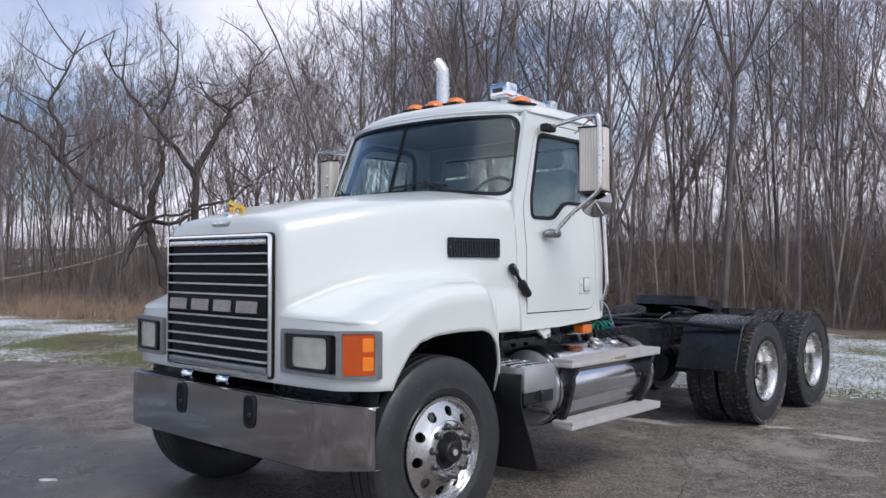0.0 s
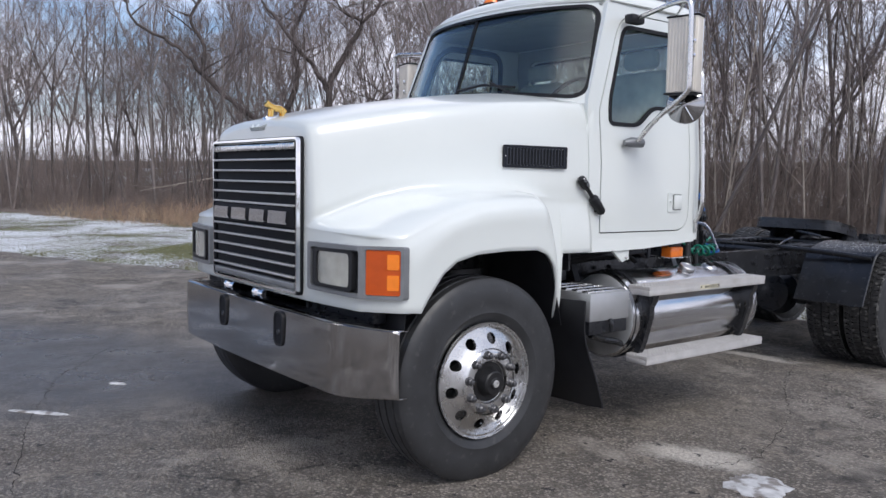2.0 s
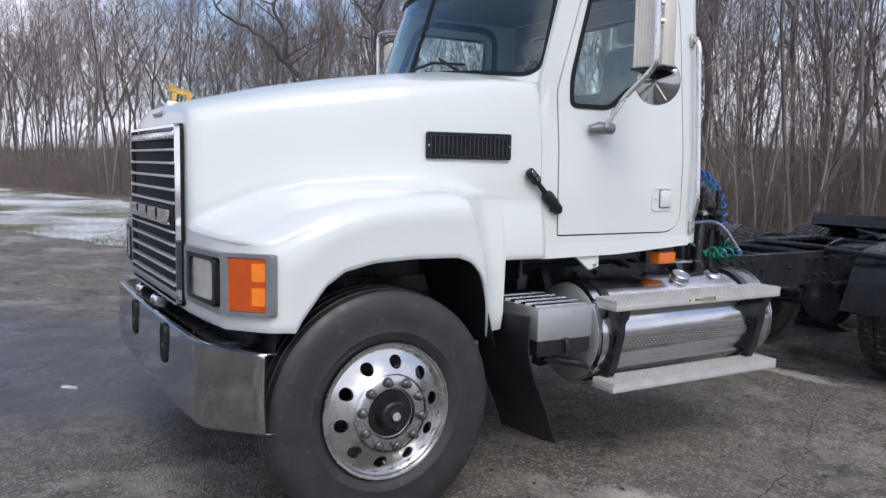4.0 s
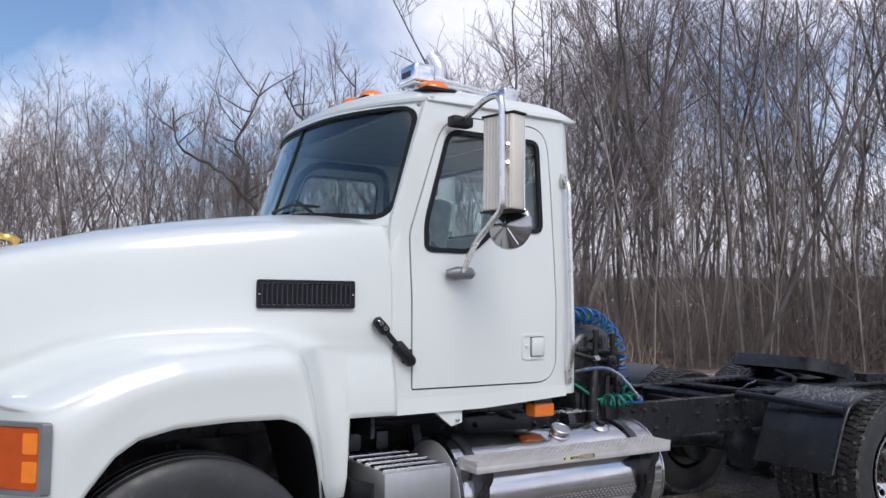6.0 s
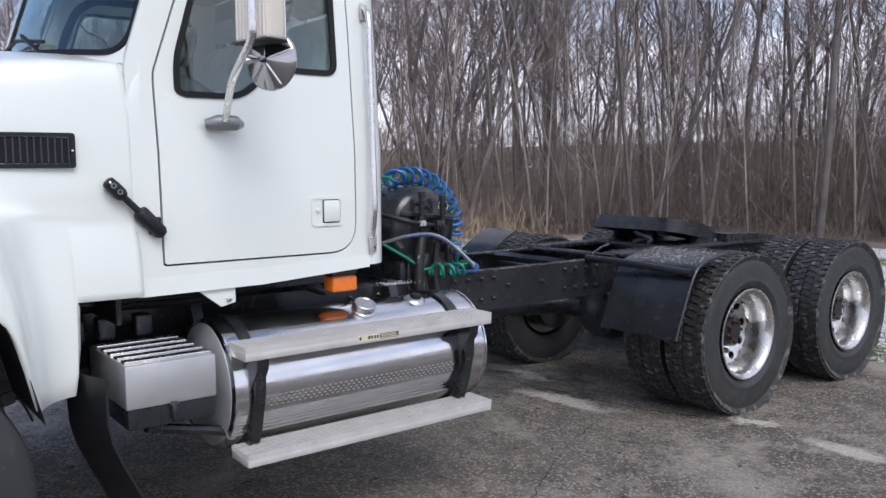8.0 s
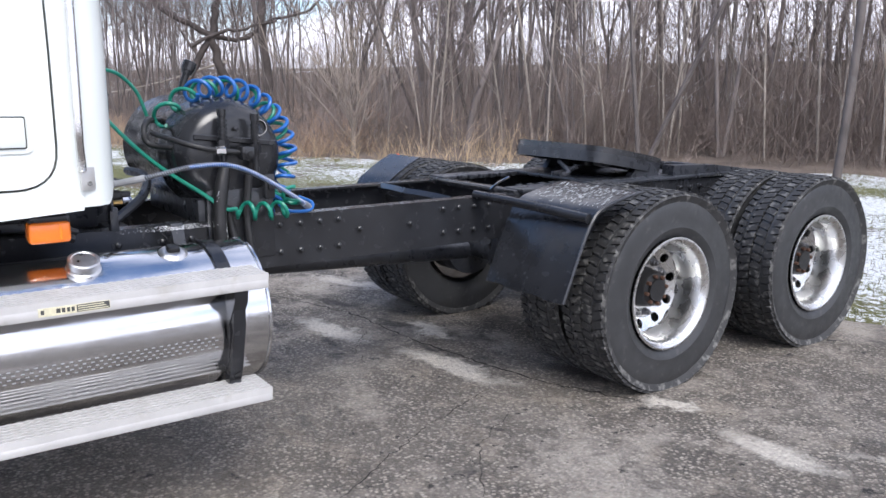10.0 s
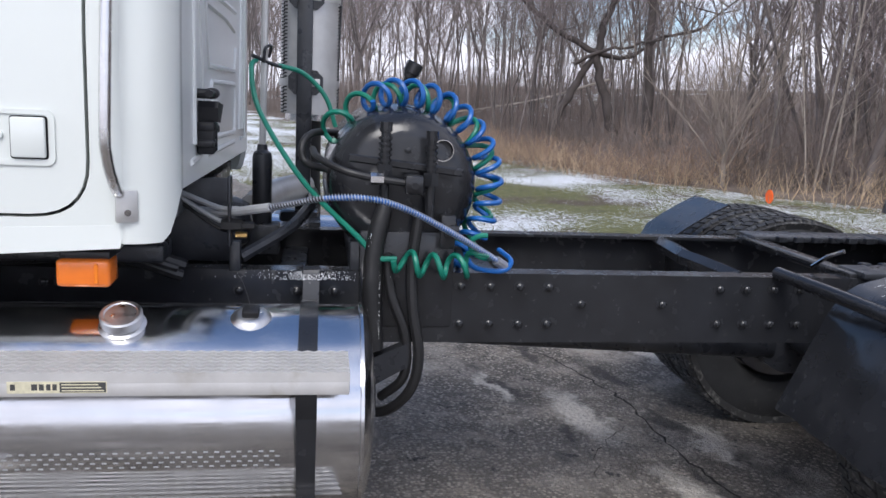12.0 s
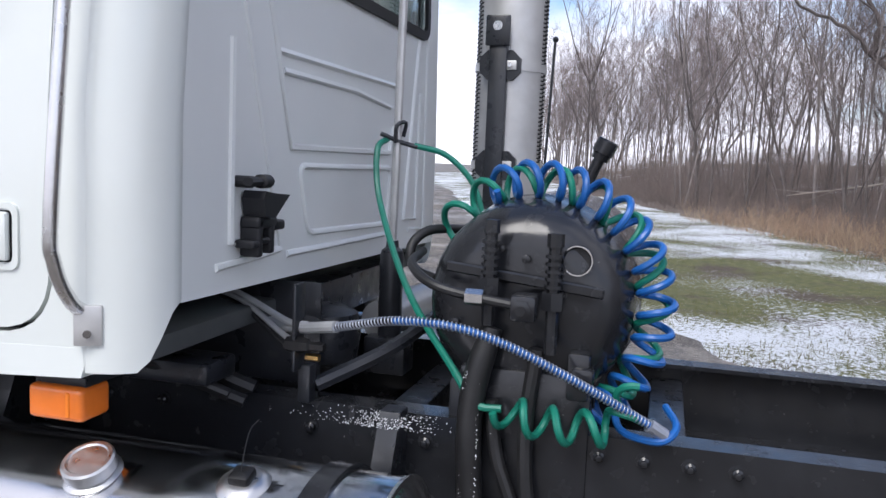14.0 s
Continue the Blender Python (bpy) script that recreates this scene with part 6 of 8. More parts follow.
# ---------------------------------------------------------------- mirrors
for side in (1, -1):
    s = side
    P = lambda x, y, z: (s * x, y - 0.055 * sstep(1.0, 1.3, x), z)
    arm = part("mirror_arm", bar([P(0.985, 1.30, 2.525), P(1.10, 1.295, 2.537), P(1.32, 1.27, 2.553), P(1.425, 1.264, 2.553), P(1.455, 1.264, 2.515), P(1.460, 1.265, 2.40), P(1.460, 1.27, 2.11), P(1.446, 1.272, 2.05), P(1.375, 1.274, 1.997), P(1.26, 1.277, 1.925), P(1.16, 1.28, 1.86), P(1.07, 1.282, 1.79)], 0.0145, 12, 6),
               ALU, truck, "polished tubular mirror arm")
    part("rear_brace", bar([P(1.41, 1.27, 2.550), P(1.22, 1.45, 2.537), P(1.0, 1.62, 2.525)], 0.008, 8, 4), ALU, arm)
    part("upper_mount", box(min(s * 0.955, s * 1.02), max(s * 0.955, s * 1.02), 1.24, 1.36, 2.495, 2.55, 0.012), PLASTIC, arm)
    bm = bmesh.new()
    sweep(bm, [P(1.012, 1.215, 1.775), P(1.03, 1.26, 1.78), P(1.05, 1.33, 1.778), P(1.02, 1.36, 1.776)], [0.018, 0.032, 0.030, 0.016], 12)
    part("lower_mount", bm, GREYPL, arm, "dark grey mirror arm foot")
    mm = Matrix.Translation(P(1.37, 1.34, 2.265)) @ pose(0, 0, 0, 0, 0, s * 12)
    head = part("mirror_head", box(-0.092, 0.092, -0.042, 0.042, -0.215, 0.215, 0.012, 3, mm), MIRSHELL, truck, "ribbed stainless mirror head")
    for k in range(9):
        x = -0.076 + 0.019 * k
        part("rib", box(x - 0.005, x + 0.005, -0.0455, -0.038, -0.208, 0.208, 0.0025, 1, mm), MIRSHELL, head)
    part("mirror_glass", box(-0.09, 0.09, 0.0415, 0.045, -0.205, 0.205, 0.002, 1, mm), MIRROR, head)
    part("end_cap", box(-0.1, 0.1, -0.045, 0.045, -0.222, -0.212, 0.003, 1, mm), PLASTIC, head)
    part("end_cap", box(-0.1, 0.1, -0.045, 0.045, 0.212, 0.222, 0.003, 1, mm), PLASTIC, head)
    for z in (0.06, -0.02):
        part("clamp_bolt", bar([mm @ Vector((0.092, -0.075, z + 0.01)), mm @ Vector((0.075, -0.062, z)), mm @ Vector((0.055, -0.036, z - 0.016))], [0.008, 0.014, 0.012], 8), CHROME, head)
    conv = bmesh.new()
    cm = Matrix.Translation(P(1.355, 1.385, 1.99)) @ pose(0, 0, 0, 0, 0, s * 27)
    rings = lathe(conv, [(-0.040, 0.002), (-0.040, 0.013), (-0.034, 0.016), (-0.030, 0.022), (-0.004, 0.102), (0.002, 0.109), (0.010, 0.110), (0.014, 0.104)], "y", (0, 0, 0), 32)
    bmesh.ops.transform(conv, matrix=cm, verts=conv.verts[:])
    round_m = part("convex_mirror", conv, MIRBACK, truck, "round convex spot mirror", 50)
    cg = bmesh.new()
    lathe(cg, [(0.012, 0.104), (0.022, 0.065), (0.028, 0.002)], "y", (0, 0, 0), 32)
    bmesh.ops.transform(cg, matrix=cm, verts=cg.verts[:])
    part("mirror_face", cg, MIRROR, round_m, "", 60)
    for a in (20, 95, 165, 300):
        c_, s_ = math.cos(radians(a)), math.sin(radians(a))
        part("pressed_ray", bar([cm @ Vector((0.016 * c_, -0.034, 0.016 * s_)), cm @ Vector((0.100 * c_, -0.007, 0.100 * s_))], 0.0028, 5), CHROME, round_m)
    part("mirror_stay", bar([P(1.345, 1.345, 1.99), P(1.34, 1.30, 1.985), P(1.335, 1.278, 1.972)], 0.008, 8), ALU, round_m)


# ---------------------------------------------------------------- wheels
MESH = {}


def cached(key, make):
    if key not in MESH:
        MESH[key] = make()
    return MESH[key]


def tyre_mesh(w, R=0.528, rim=0.302):
    h = w / 2
    prof = [(-h * 0.62, rim - 0.012), (-h * 0.80, rim), (-h * 0.93, rim + 0.035), (-h * 0.99, rim + 0.10), (-h * 0.97, rim + 0.145), (-h * 0.92, R - 0.045), (-h * 0.86, R - 0.018), (-h * 0.76, R - 0.004),
            (-h * 0.5, R + 0.001), (-h * 0.47, R - 0.010), (-h * 0.43, R - 0.010), (-h * 0.40, R + 0.001), (-h * 0.05, R + 0.002), (-h * 0.03, R - 0.010), (h * 0.03, R - 0.010), (h * 0.05, R + 0.002), (h * 0.40, R + 0.001), (h * 0.43, R - 0.010),
            (h * 0.47, R - 0.010), (h * 0.5, R + 0.001), (h * 0.76, R - 0.004), (h * 0.86, R - 0.018), (h * 0.92, R - 0.045), (h * 0.945, rim + 0.168), (h * 0.955, rim + 0.160), (h * 0.97, rim + 0.145), (h * 0.99, rim + 0.10), (h * 0.965, rim + 0.055), (h * 0.975, rim + 0.05), (h * 0.93, rim + 0.030),
            (h * 0.80, rim), (h * 0.62, rim - 0.012)]
    return finish(turned(prof, "x", (0, 0, 0), 72, True), "tyre", RUBBER, 28)


def front_rim_mesh():
    """A bulged disc with ten round hand holes."""
    bm = bmesh.new()
    prof = [(-0.115, 0.298), (-0.03, 0.285), (-0.005, 0.29), (0.008, 0.303), (0.015, 0.300), (0.014, 0.294), (0.004, 0.290), (0.004, 0.280), (-0.004, 0.276), (-0.012, 0.272)]
    lathe(bm, prof, "x", (0, 0, 0), 60)
    for f in [f for f in bm.faces if len(f.verts) > 8]:
        bm.faces.remove(f)
    N = 10
    # the disc: sector by sector, round holes of radius 0.031 on a circle of 0.222
    for k in range(N):
        a0 = 2 * math.pi * k / N
        hole, outer = [], []
        m = 16
        ha = math.pi / N
        for j in range(m):
            t = 2 * math.pi * j / m
            r, a = 0.220 + 0.029 * math.cos(t), a0 + 0.029 * math.sin(t) / 0.220
            hole.append((r, a))
            ct, st = math.cos(t), math.sin(t)
            q = max(abs(ct), abs(st))
            outer.append((0.222 + 0.05 * ct / q, a0 + ha * st / q))

        def V(r, a):
            x = interp(r, [(0.10, 0.045), (0.16, 0.046), (0.185, 0.030), (0.222, 0.008), (0.272, -0.012)])
            return bm.verts.new((x, r * math.cos(a), r * math.sin(a)))
        hv = [V(*h) for h in hole]
        ov = [V(*o) for o in outer]
        hb = [bm.verts.new(v.co - Vector((0.022, 0, 0))) for v in hv]
        for j in range(m):
            j2 = (j + 1) % m
            bm.faces.new((ov[j], ov[j2], hv[j2], hv[j]))
            bm.faces.new((hv[j], hv[j2], hb[j2], hb[j]))
    lathe(bm, [(0.0305, 0.172), (0.044, 0.160), (0.048, 0.150), (0.048, 0.112), (0.042, 0.108), (-0.02, 0.108)], "x", (0, 0, 0), 60)
    bmesh.ops.remove_doubles(bm, verts=bm.verts[:], dist=0.0004)
    return finish(bm, "wheel", RIM, 35)


def rear_rim_mesh():
    """A deep dish: lip, barrel and a disc far inside with hand holes."""
    bm = bmesh.new()
    lathe(bm, [(-0.20, 0.298), (-0.17, 0.270), (-0.03, 0.268), (-0.008, 0.276), (0.004, 0.288), (0.008, 0.300), (0.013, 0.300), (0.014, 0.290), (0.006, 0.276), (-0.012, 0.262), (-0.10, 0.256), (-0.135, 0.250), (-0.158, 0.240)], "x", (0, 0, 0), 60)
    for f in [f for f in bm.faces if len(f.verts) > 8]:
        bm.faces.remove(f)
    N = 10
    for k in range(N):
        a0 = 2 * math.pi * k / N
        m = 14
        ha = math.pi / N

        def V(r, a):
            x = interp(r, [(0.10, -0.185), (0.165, -0.186), (0.19, -0.178), (0.240, -0.158)])
            return bm.verts.new((x, r * math.cos(a), r * math.sin(a)))
        hv, ov = [], []
        for j in range(m):
            t = 2 * math.pi * j / m
            ct, st = math.cos(t), math.sin(t)
            q = max(abs(ct), abs(st))
            hv.append(V(0.202 + 0.026 * ct, a0 + 0.026 * st / 0.202))
            ov.append(V(0.204 + 0.036 * ct / q, a0 + ha * st / q))
        hb = [bm.verts.new(v.co - Vector((0.02, 0, 0))) for v in hv]
        for j in range(m):
            j2 = (j + 1) % m
            bm.faces.new((ov[j], ov[j2], hv[j2], hv[j]))
            bm.faces.new((hv[j], hv[j2], hb[j2], hb[j]))
    lathe(bm, [(-0.1805, 0.168), (-0.186, 0.160), (-0.186, 0.105), (-0.20, 0.10)], "x", (0, 0, 0), 60)
    for f in [f for f in bm.faces if len(f.verts) > 20]:
        bm.faces.remove(f)
    bmesh.ops.remove_doubles(bm, verts=bm.verts[:], dist=0.0004)
    return finish(bm, "wheel", RIM, 35)


def tread_mesh(w, R=0.522):
    """Rows of drive-tyre blocks, in one mesh."""
    bm = bmesh.new()
    n = 70
    for row, (xc, bw) in enumerate(((-0.40, 0.17), (-0.135, 0.22), (0.135, 0.22), (0.40, 0.17))):
        for k in range(n):
            a = 2 * math.pi * (k + (0.5 if row % 2 else 0)) / n
            L = 2 * math.pi * R / n * 0.70
            m = Matrix.Rotation(a, 4, "X") @ Matrix.Translation((xc * w, 0, R)) @ Matrix.Rotation(0.22 * (1 if row % 2 else -1), 4, "Z")
            cuboid(bm, -bw * w / 2 * 1.05, bw * w / 2 * 1.05, -L / 2, L / 2, -0.016, 0.014 if row in (1, 2) else 0.010, 0, 1, m)
    # shoulder lugs
    for s in (-1, 1):
        for k in range(n * 2):
            a = math.pi * k / n
            m = Matrix.Rotation(a, 4, "X") @ Matrix.Translation((s * 0.462 * w, 0, R - 0.022)) @ Matrix.Rotation(s * 0.5, 4, "Y")
            cuboid(bm, -0.008, 0.008, -0.011, 0.011, -0.03, 0.022, 0, 1, m)
    return finish(bm, "tread", TREAD, 0)


def lug_mesh():
    bm = bmesh.new()
    lathe(bm, [(0.0, 0.023), (0.004, 0.023), (0.006, 0.0185), (0.026, 0.0185), (0.030, 0.014), (0.040, 0.012), (0.042, 0.008)], "x", (0, 0, 0), 10)
    return finish(bm, "lug_nut", NUT, 30)


def wheel(side, x, y, kind, dual=False):
    """x: the plane of the tyre's outer side."""
    turn = pose(0, 0, 0, 0, 0, 0 if side > 0 else 180)
    at = Matrix.Translation((side * x, y, 0.512)) @ turn
    w = 0.285 if kind == "front" else 0.275
    if kind == "front":
        whl = part("front_wheel", cached("fr", front_rim_mesh), None, truck, "polished aluminium wheel with ten hand holes", place=at @ pose(-0.022, 0, 0, 9 * side))
        part("hub", cached("fh", lambda: finish(turned([(-0.03, 0.112), (0.028, 0.106), (0.036, 0.10), (0.036, 0.075), (0.055, 0.068), (0.082, 0.062), (0.088, 0.055), (0.088, 0.03), (0.094, 0.026), (0.094, 0.002)], "x", (0, 0, 0), 32), "hub", HUBBLK, 35)), None, whl, "black oil-filled hub cap")
        part("hub_plug", cached("fp", lambda: finish(turned([(0.09, 0.020), (0.099, 0.018), (0.100, 0.010), (0.096, 0.008), (0.096, 0.001)], "x", (0, 0, 0), 20), "hub_plug", ALUDULL, 30)), None, whl)
        lugx, lugr = 0.046, 0.1425
    else:
        whl = part("rear_wheel", cached("rr", rear_rim_mesh), None, truck, "dished aluminium drive wheel", place=at @ pose(-0.018, 0, 0, 9 * side))
        part("hub", cached("rh", lambda: finish(turned([(-0.20, 0.115), (-0.175, 0.108), (-0.12, 0.095), (-0.105, 0.088), (-0.10, 0.06), (-0.085, 0.058), (-0.085, 0.002)], "x", (0, 0, 0), 28), "hub", HUBBLK, 30)), None, whl, "greasy drive axle hub")
        for k in range(8):
            a = 2 * math.pi * k / 8
            part("hub_stud", cached("hs", lambda: finish(turned([(-0.106, 0.011), (-0.085, 0.011), (-0.082, 0.006)], "x", (0, 0, 0), 8), "hub_stud", RUST, 30)), None, whl, place=Matrix.Translation((0, 0.074 * math.cos(a), 0.074 * math.sin(a))))
        lugx, lugr = -0.186, 0.1425
    for k in range(10):
        a = 2 * math.pi * (k + 0.5) / 10
        part("lug_nut", cached("lug", lug_mesh), None, whl, place=Matrix.Translation((lugx, lugr * math.cos(a), lugr * math.sin(a))))
    part("tyre", cached(("tyre", w), lambda: tyre_mesh(w)), None, whl, "dusty black truck tyre", place=Matrix.Translation((-w / 2 + 0.022, 0, 0)))
    if kind == "rear":
        tagged(part("tread", cached(("tread", w), lambda: tread_mesh(w)), None, whl, place=Matrix.Translation((-w / 2 + 0.022, 0, 0))), kind="stuff")
        inner = part("inner_tyre", cached(("tyre", w), lambda: tyre_mesh(w)), None, truck, "inner dual tyre", place=at @ Matrix.Translation((-w * 1.5 - 0.05, 0, 0)))
        tagged(part("tread", cached(("tread", w), lambda: tread_mesh(w)), None, inner), kind="stuff")
        part("inner_rim", cached("ir", lambda: finish(turned([(0.02, 0.30), (0.10, 0.27), (-0.10, 0.27)], "x", (0, 0, 0), 32), "inner_rim", STEEL, 30)), None, inner)


AX1, AX2 = 4.75, 6.12
for side in (1, -1):
    wheel(side, 1.195, 0.0, "front")
    for y in (AX1, AX2):
        wheel(side, 1.205, y, "rear")

# ---------------------------------------------------------------- frame and axles
for side in (1, -1):
    bm = bmesh.new()
    prof = [(0.44, 0.985), (0.44, 0.748), (0.36, 0.748), (0.36, 0.760), (0.428, 0.760), (0.428, 0.973), (0.36, 0.973), (0.36, 0.985)]
    ends = []
    for y in (-0.62, 0.4, 1.2, 2.0, 3.0, 4.2, 5.0, 6.0, 6.62):
        ends.append([bm.verts.new((side * x, y, z + (0.0 if y < 6.5 else (0.05 if z < 0.9 else 0)))) for x, z in prof])
    for a, b in zip(ends, ends[1:]):
        for i in range(len(prof)):
            j = (i + 1) % len(prof)
            bm.faces.new((a[i], a[j], b[j], b[i]))
    bm.faces.new(ends[0]); bm.faces.new(ends[-1])
    rail = part("frame_rail", bm, BLACKG, truck, "black steel frame rail", 20)
    if side > 0:
        main_rail = rail
    # tapered rail tail
    part("rail_tail", plate([(6.60, 0.78), (6.72, 0.88), (6.72, 0.955), (6.60, 0.986)], [], 0.012, lambda u, v, w, s=side: (s * (0.432 - w), u, v)), BLACKG, rail)
    bolt = cached("bolt", lambda: finish(turned([(0.0, 0.021), (0.003, 0.021), (0.0035, 0.0135), (0.014, 0.0135), (0.018, 0.008), (0.024, 0.0075), (0.025, 0.004)], "x", (0, 0, 0), 8), "frame_bolt", BLACKG, 30))
    bolts = [(2.911 + 0.0998 * k, z) for k in range(4) for z in (0.942, 0.815)] + [(3.82 + 0.10 * k, z) for k in range(4) for z in (0.942, 0.818)]
    bolts += [(y, z) for y in (4.35, 4.45, 5.1, 5.2, 5.3, 5.7, 5.8, 5.9) for z in (0.93, 0.81)] + [(3.325, 0.885), (3.615, 0.885), (1.62, 0.94), (1.78, 0.94), (2.2, 0.92), (2.38, 0.92), (2.5, 0.92)]
    for y, z in bolts:
        part("frame_bolt", bolt, None, rail, place=Matrix.Translation((side * 0.44, y, z)) @ pose(0, 0, 0, 0, 0, 0 if side > 0 else 180))
for y, z in ((-0.55, 0.84), (1.1, 0.84), (2.35, 0.84), (3.06, 0.86), (4.05, 0.85), (5.43, 0.85), (6.55, 0.86)):
    bm = bmesh.new()
    cuboid(bm, -0.43, 0.43, y - 0.05, y + 0.05, z - 0.05, z + 0.06, 0.008)
    part("crossmember", bm, BLACK, truck, "black frame crossmember")
# the two arched gussets before the fifth wheel
for x0, x1 in ((0.36, 0.0), (-0.36, 0.0)):
    bm = bmesh.new()
    pts = [(x1, 3.89, 0.965), (x1 + (x0 - x1) * 0.5, 3.91, 0.965), (x0, 3.94, 0.955)]
    P = smooth_path(pts, 4)
    sweep(bm, P, 0.035, 6)
    part("gusset", bm, BLACKG, truck)
for k, y in enumerate((4.35,)):
    part("deck_brace", box(-0.42, 0.42, y - 0.03, y + 0.03, 0.965, 1.0, 0.006), BLACKG, truck)
part("drive_shaft", bar([(0, 1.9, 0.72), (0, 4.3, 0.60)], 0.055, 14), BLACK, truck)
part("transmission", box(-0.24, 0.24, 0.8, 1.95, 0.58, 1.02, 0.08, 3), BLACK, truck, "dark transmission case")
part("engine", box(-0.36, 0.36, -0.42, 0.95, 0.62, 1.45, 0.06, 3), BLACK, truck, "dark engine block")
part("radiator", box(-0.50, 0.50, -0.60, -0.50, 0.80, 1.62, 0.02, 2), BLACK, truck)
part("firewall", box(-0.90, 0.90, 0.88, 0.905, 1.0, 1.90, 0.01), BLACK, truck)
for side in (1, -1):
    bm = bmesh.new()
    rows = []
    for z in (1.122, 1.5, 1.85, 1.92, 1.965, 1.995):
        e = 0.05 * sstep(1.85, 2.0, z)
        rows.append([bm.verts.new((side * x, y, z)) for x, y in ((0.90 - e, 0.905), (0.962 - e, 0.91), (0.978 - e, 0.93), (0.986 - e * 0.6, 0.952), (0.982 - e * 0.3, 0.985))])
    for a, b in zip(rows, rows[1:]):
        for k in range(4):
            bm.faces.new((a[k], a[k + 1], b[k + 1], b[k]))
    part("cowl_side", bm, WHITE, cab, "", 60)
for y in (0.0, AX1, AX2):
    bm = bmesh.new()
    sweep(bm, [(-0.95, y, 0.50), (-0.4, y, 0.49 if y else 0.42), (0.4, y, 0.49 if y else 0.42), (0.95, y, 0.50)], 0.07 if y else 0.055, 12)
    if y:
        lathe(bm, [(-0.16, 0.06), (-0.12, 0.18), (0.0, 0.22), (0.12, 0.18), (0.16, 0.06)], "y", (0.05, y - 0.05, 0.52), 20)
    part("axle", bm, BLACK, truck, "dark axle housing")
    for side in (1, -1):
        part("brake_drum", turned([(-0.13, 0.16), (-0.12, 0.205), (0.08, 0.21), (0.09, 0.15)], "x", (side * 0.83 if y == 0 else side * 0.60, y, 0.505), 28), BLACK, truck)
for side in (1, -1):
    bm = bmesh.new()
    for k in range(5):
        pts = [(side * 0.52, -0.62 + 0.04 * k + t * (1.24 - 0.08 * k) / 6, 0.72 - 0.035 * k - 0.10 * (1 - ((t - 3) / 3) ** 2)) for t in range(7)]
        sweep(bm, pts, 0.018, 4)
    part("leaf_spring", bm, BLACK, truck, "front leaf spring pack")
    part("shock_absorber", bar([(side * 0.60, 0.18, 0.45), (side * 0.56, 0.26, 0.95)], 0.035, 12), BLACK, truck)
    bm = bmesh.new()
    for k in range(7):
        pts = [(side * 0.52, AX1 + 0.05 * k + t * (AX2 - AX1 - 0.1 * k) / 6, 0.62 + 0.03 * k + 0.05 * (1 - ((t - 3) / 3) ** 2)) for t in range(7)]
        sweep(bm, pts, 0.02, 4)
    part("walking_spring", bm, BLACK, truck, "rear spring pack")
    part("trunnion", turned([(-0.06, 0.09), (0.06, 0.09), (0.07, 0.05)], "x", (side * 0.58, (AX1 + AX2) / 2, 0.72), 20), BLACK, truck)
    part("axle_link", box(min(side * 0.42, side * 0.46), max(side * 0.42, side * 0.46), 5.28, 5.58, 0.55, 0.92, 0.02), BLACK, truck)
    # front mud flap behind the wheel
    bm = bmesh.new()
    rows = []
    for k in range(9):
        v = 0.21 + 0.65 * k / 8
        y = 0.71 + 0.17 * (1 - k / 8) ** 2
        rows.append([bm.verts.new((side * (0.78 + 0.37 * j / 4), y + 0.012 * math.sin(j * 1.4 + k) + 0.075 * (j / 4) ** 2 * (1 - 0.4 * k / 8), v)) for j in range(5)])
    for a, b in zip(rows, rows[1:]):
        for j in range(4):
            bm.faces.new((a[j], a[j + 1], b[j + 1], b[j]))
    r = bmesh.ops.extrude_face_region(bm, geom=bm.faces[:])
    bmesh.ops.translate(bm, verts=[e for e in r["geom"] if isinstance(e, bmesh.types.BMVert)], vec=(0, 0.01, 0))
    part("front_mud_flap", bm, PLASTIC, truck, "black rubber mud flap behind the front wheel")

# pipes and clutter under the cab
for x, z, r in ((0.52, 1.03, 0.018), (0.60, 1.07, 0.012), (0.47, 1.05, 0.022)):
    part("air_line", bar([(x, 0.75, z), (x + 0.03, 1.3, z - 0.02), (x, 1.8, z + 0.01), (x - 0.05, 2.03, z - 0.06)], r, 8, 5), HOSE_K, truck)
part("cab_beam", box(0.46, 0.60, 0.76, 2.0, 1.035, 1.09, 0.01), BLACK, truck)
part("cab_beam", box(-0.60, -0.46, 0.76, 2.0, 1.035, 1.09, 0.01), BLACK, truck)
for y in (0.78, 0.90, 1.05):
    part("valve_body", box(0.62, 0.70, y - 0.035, y + 0.035, 0.91, 1.0, 0.012), BLACK, truck)

# ---------------------------------------------------------------- battery box, fuel tanks, steps
bx = part("battery_box", box(0.66, 1.115, 0.845, 1.178, 0.645, 0.775, 0.008), BLACK, truck, "battery box with a bright cover")
cover = part("box_cover", box(0.655, 1.125, 0.838, 1.182, 0.725, 0.89, 0.008, 2), TANKEND, bx, "bright metal battery box cover")
for k in range(5):
    x = 0.70 + 0.088 * k
    part("tread_rib", box(x, x + 0.045, 0.845, 1.176, 0.889, 0.901, 0.004), ALU, cover)
bm = bmesh.new()
sweep(bm, [(1.13, 1.01, 0.735), (1.14, 1.01, 0.70), (1.135, 1.01, 0.655)], [0.009, 0.014, 0.008], 8)
sweep(bm, [(1.135, 0.995, 0.725), (1.135, 1.03, 0.725)], 0.007, 6)
part("cover_latch", bm, BLACKG, bx, "black rubber latch")
part("lower_bracket", bar([(1.05, 0.93, 0.63), (1.02, 1.08, 0.585), (1.03, 1.18, 0.565), (1.02, 1.27, 0.535)], 0.02, 8, 4), BLACKG, bx)
part("bracket_end", turned([(-0.02, 0.026), (0.02, 0.026)], "x", (1.03, 1.27, 0.535), 14), STEEL, bx)


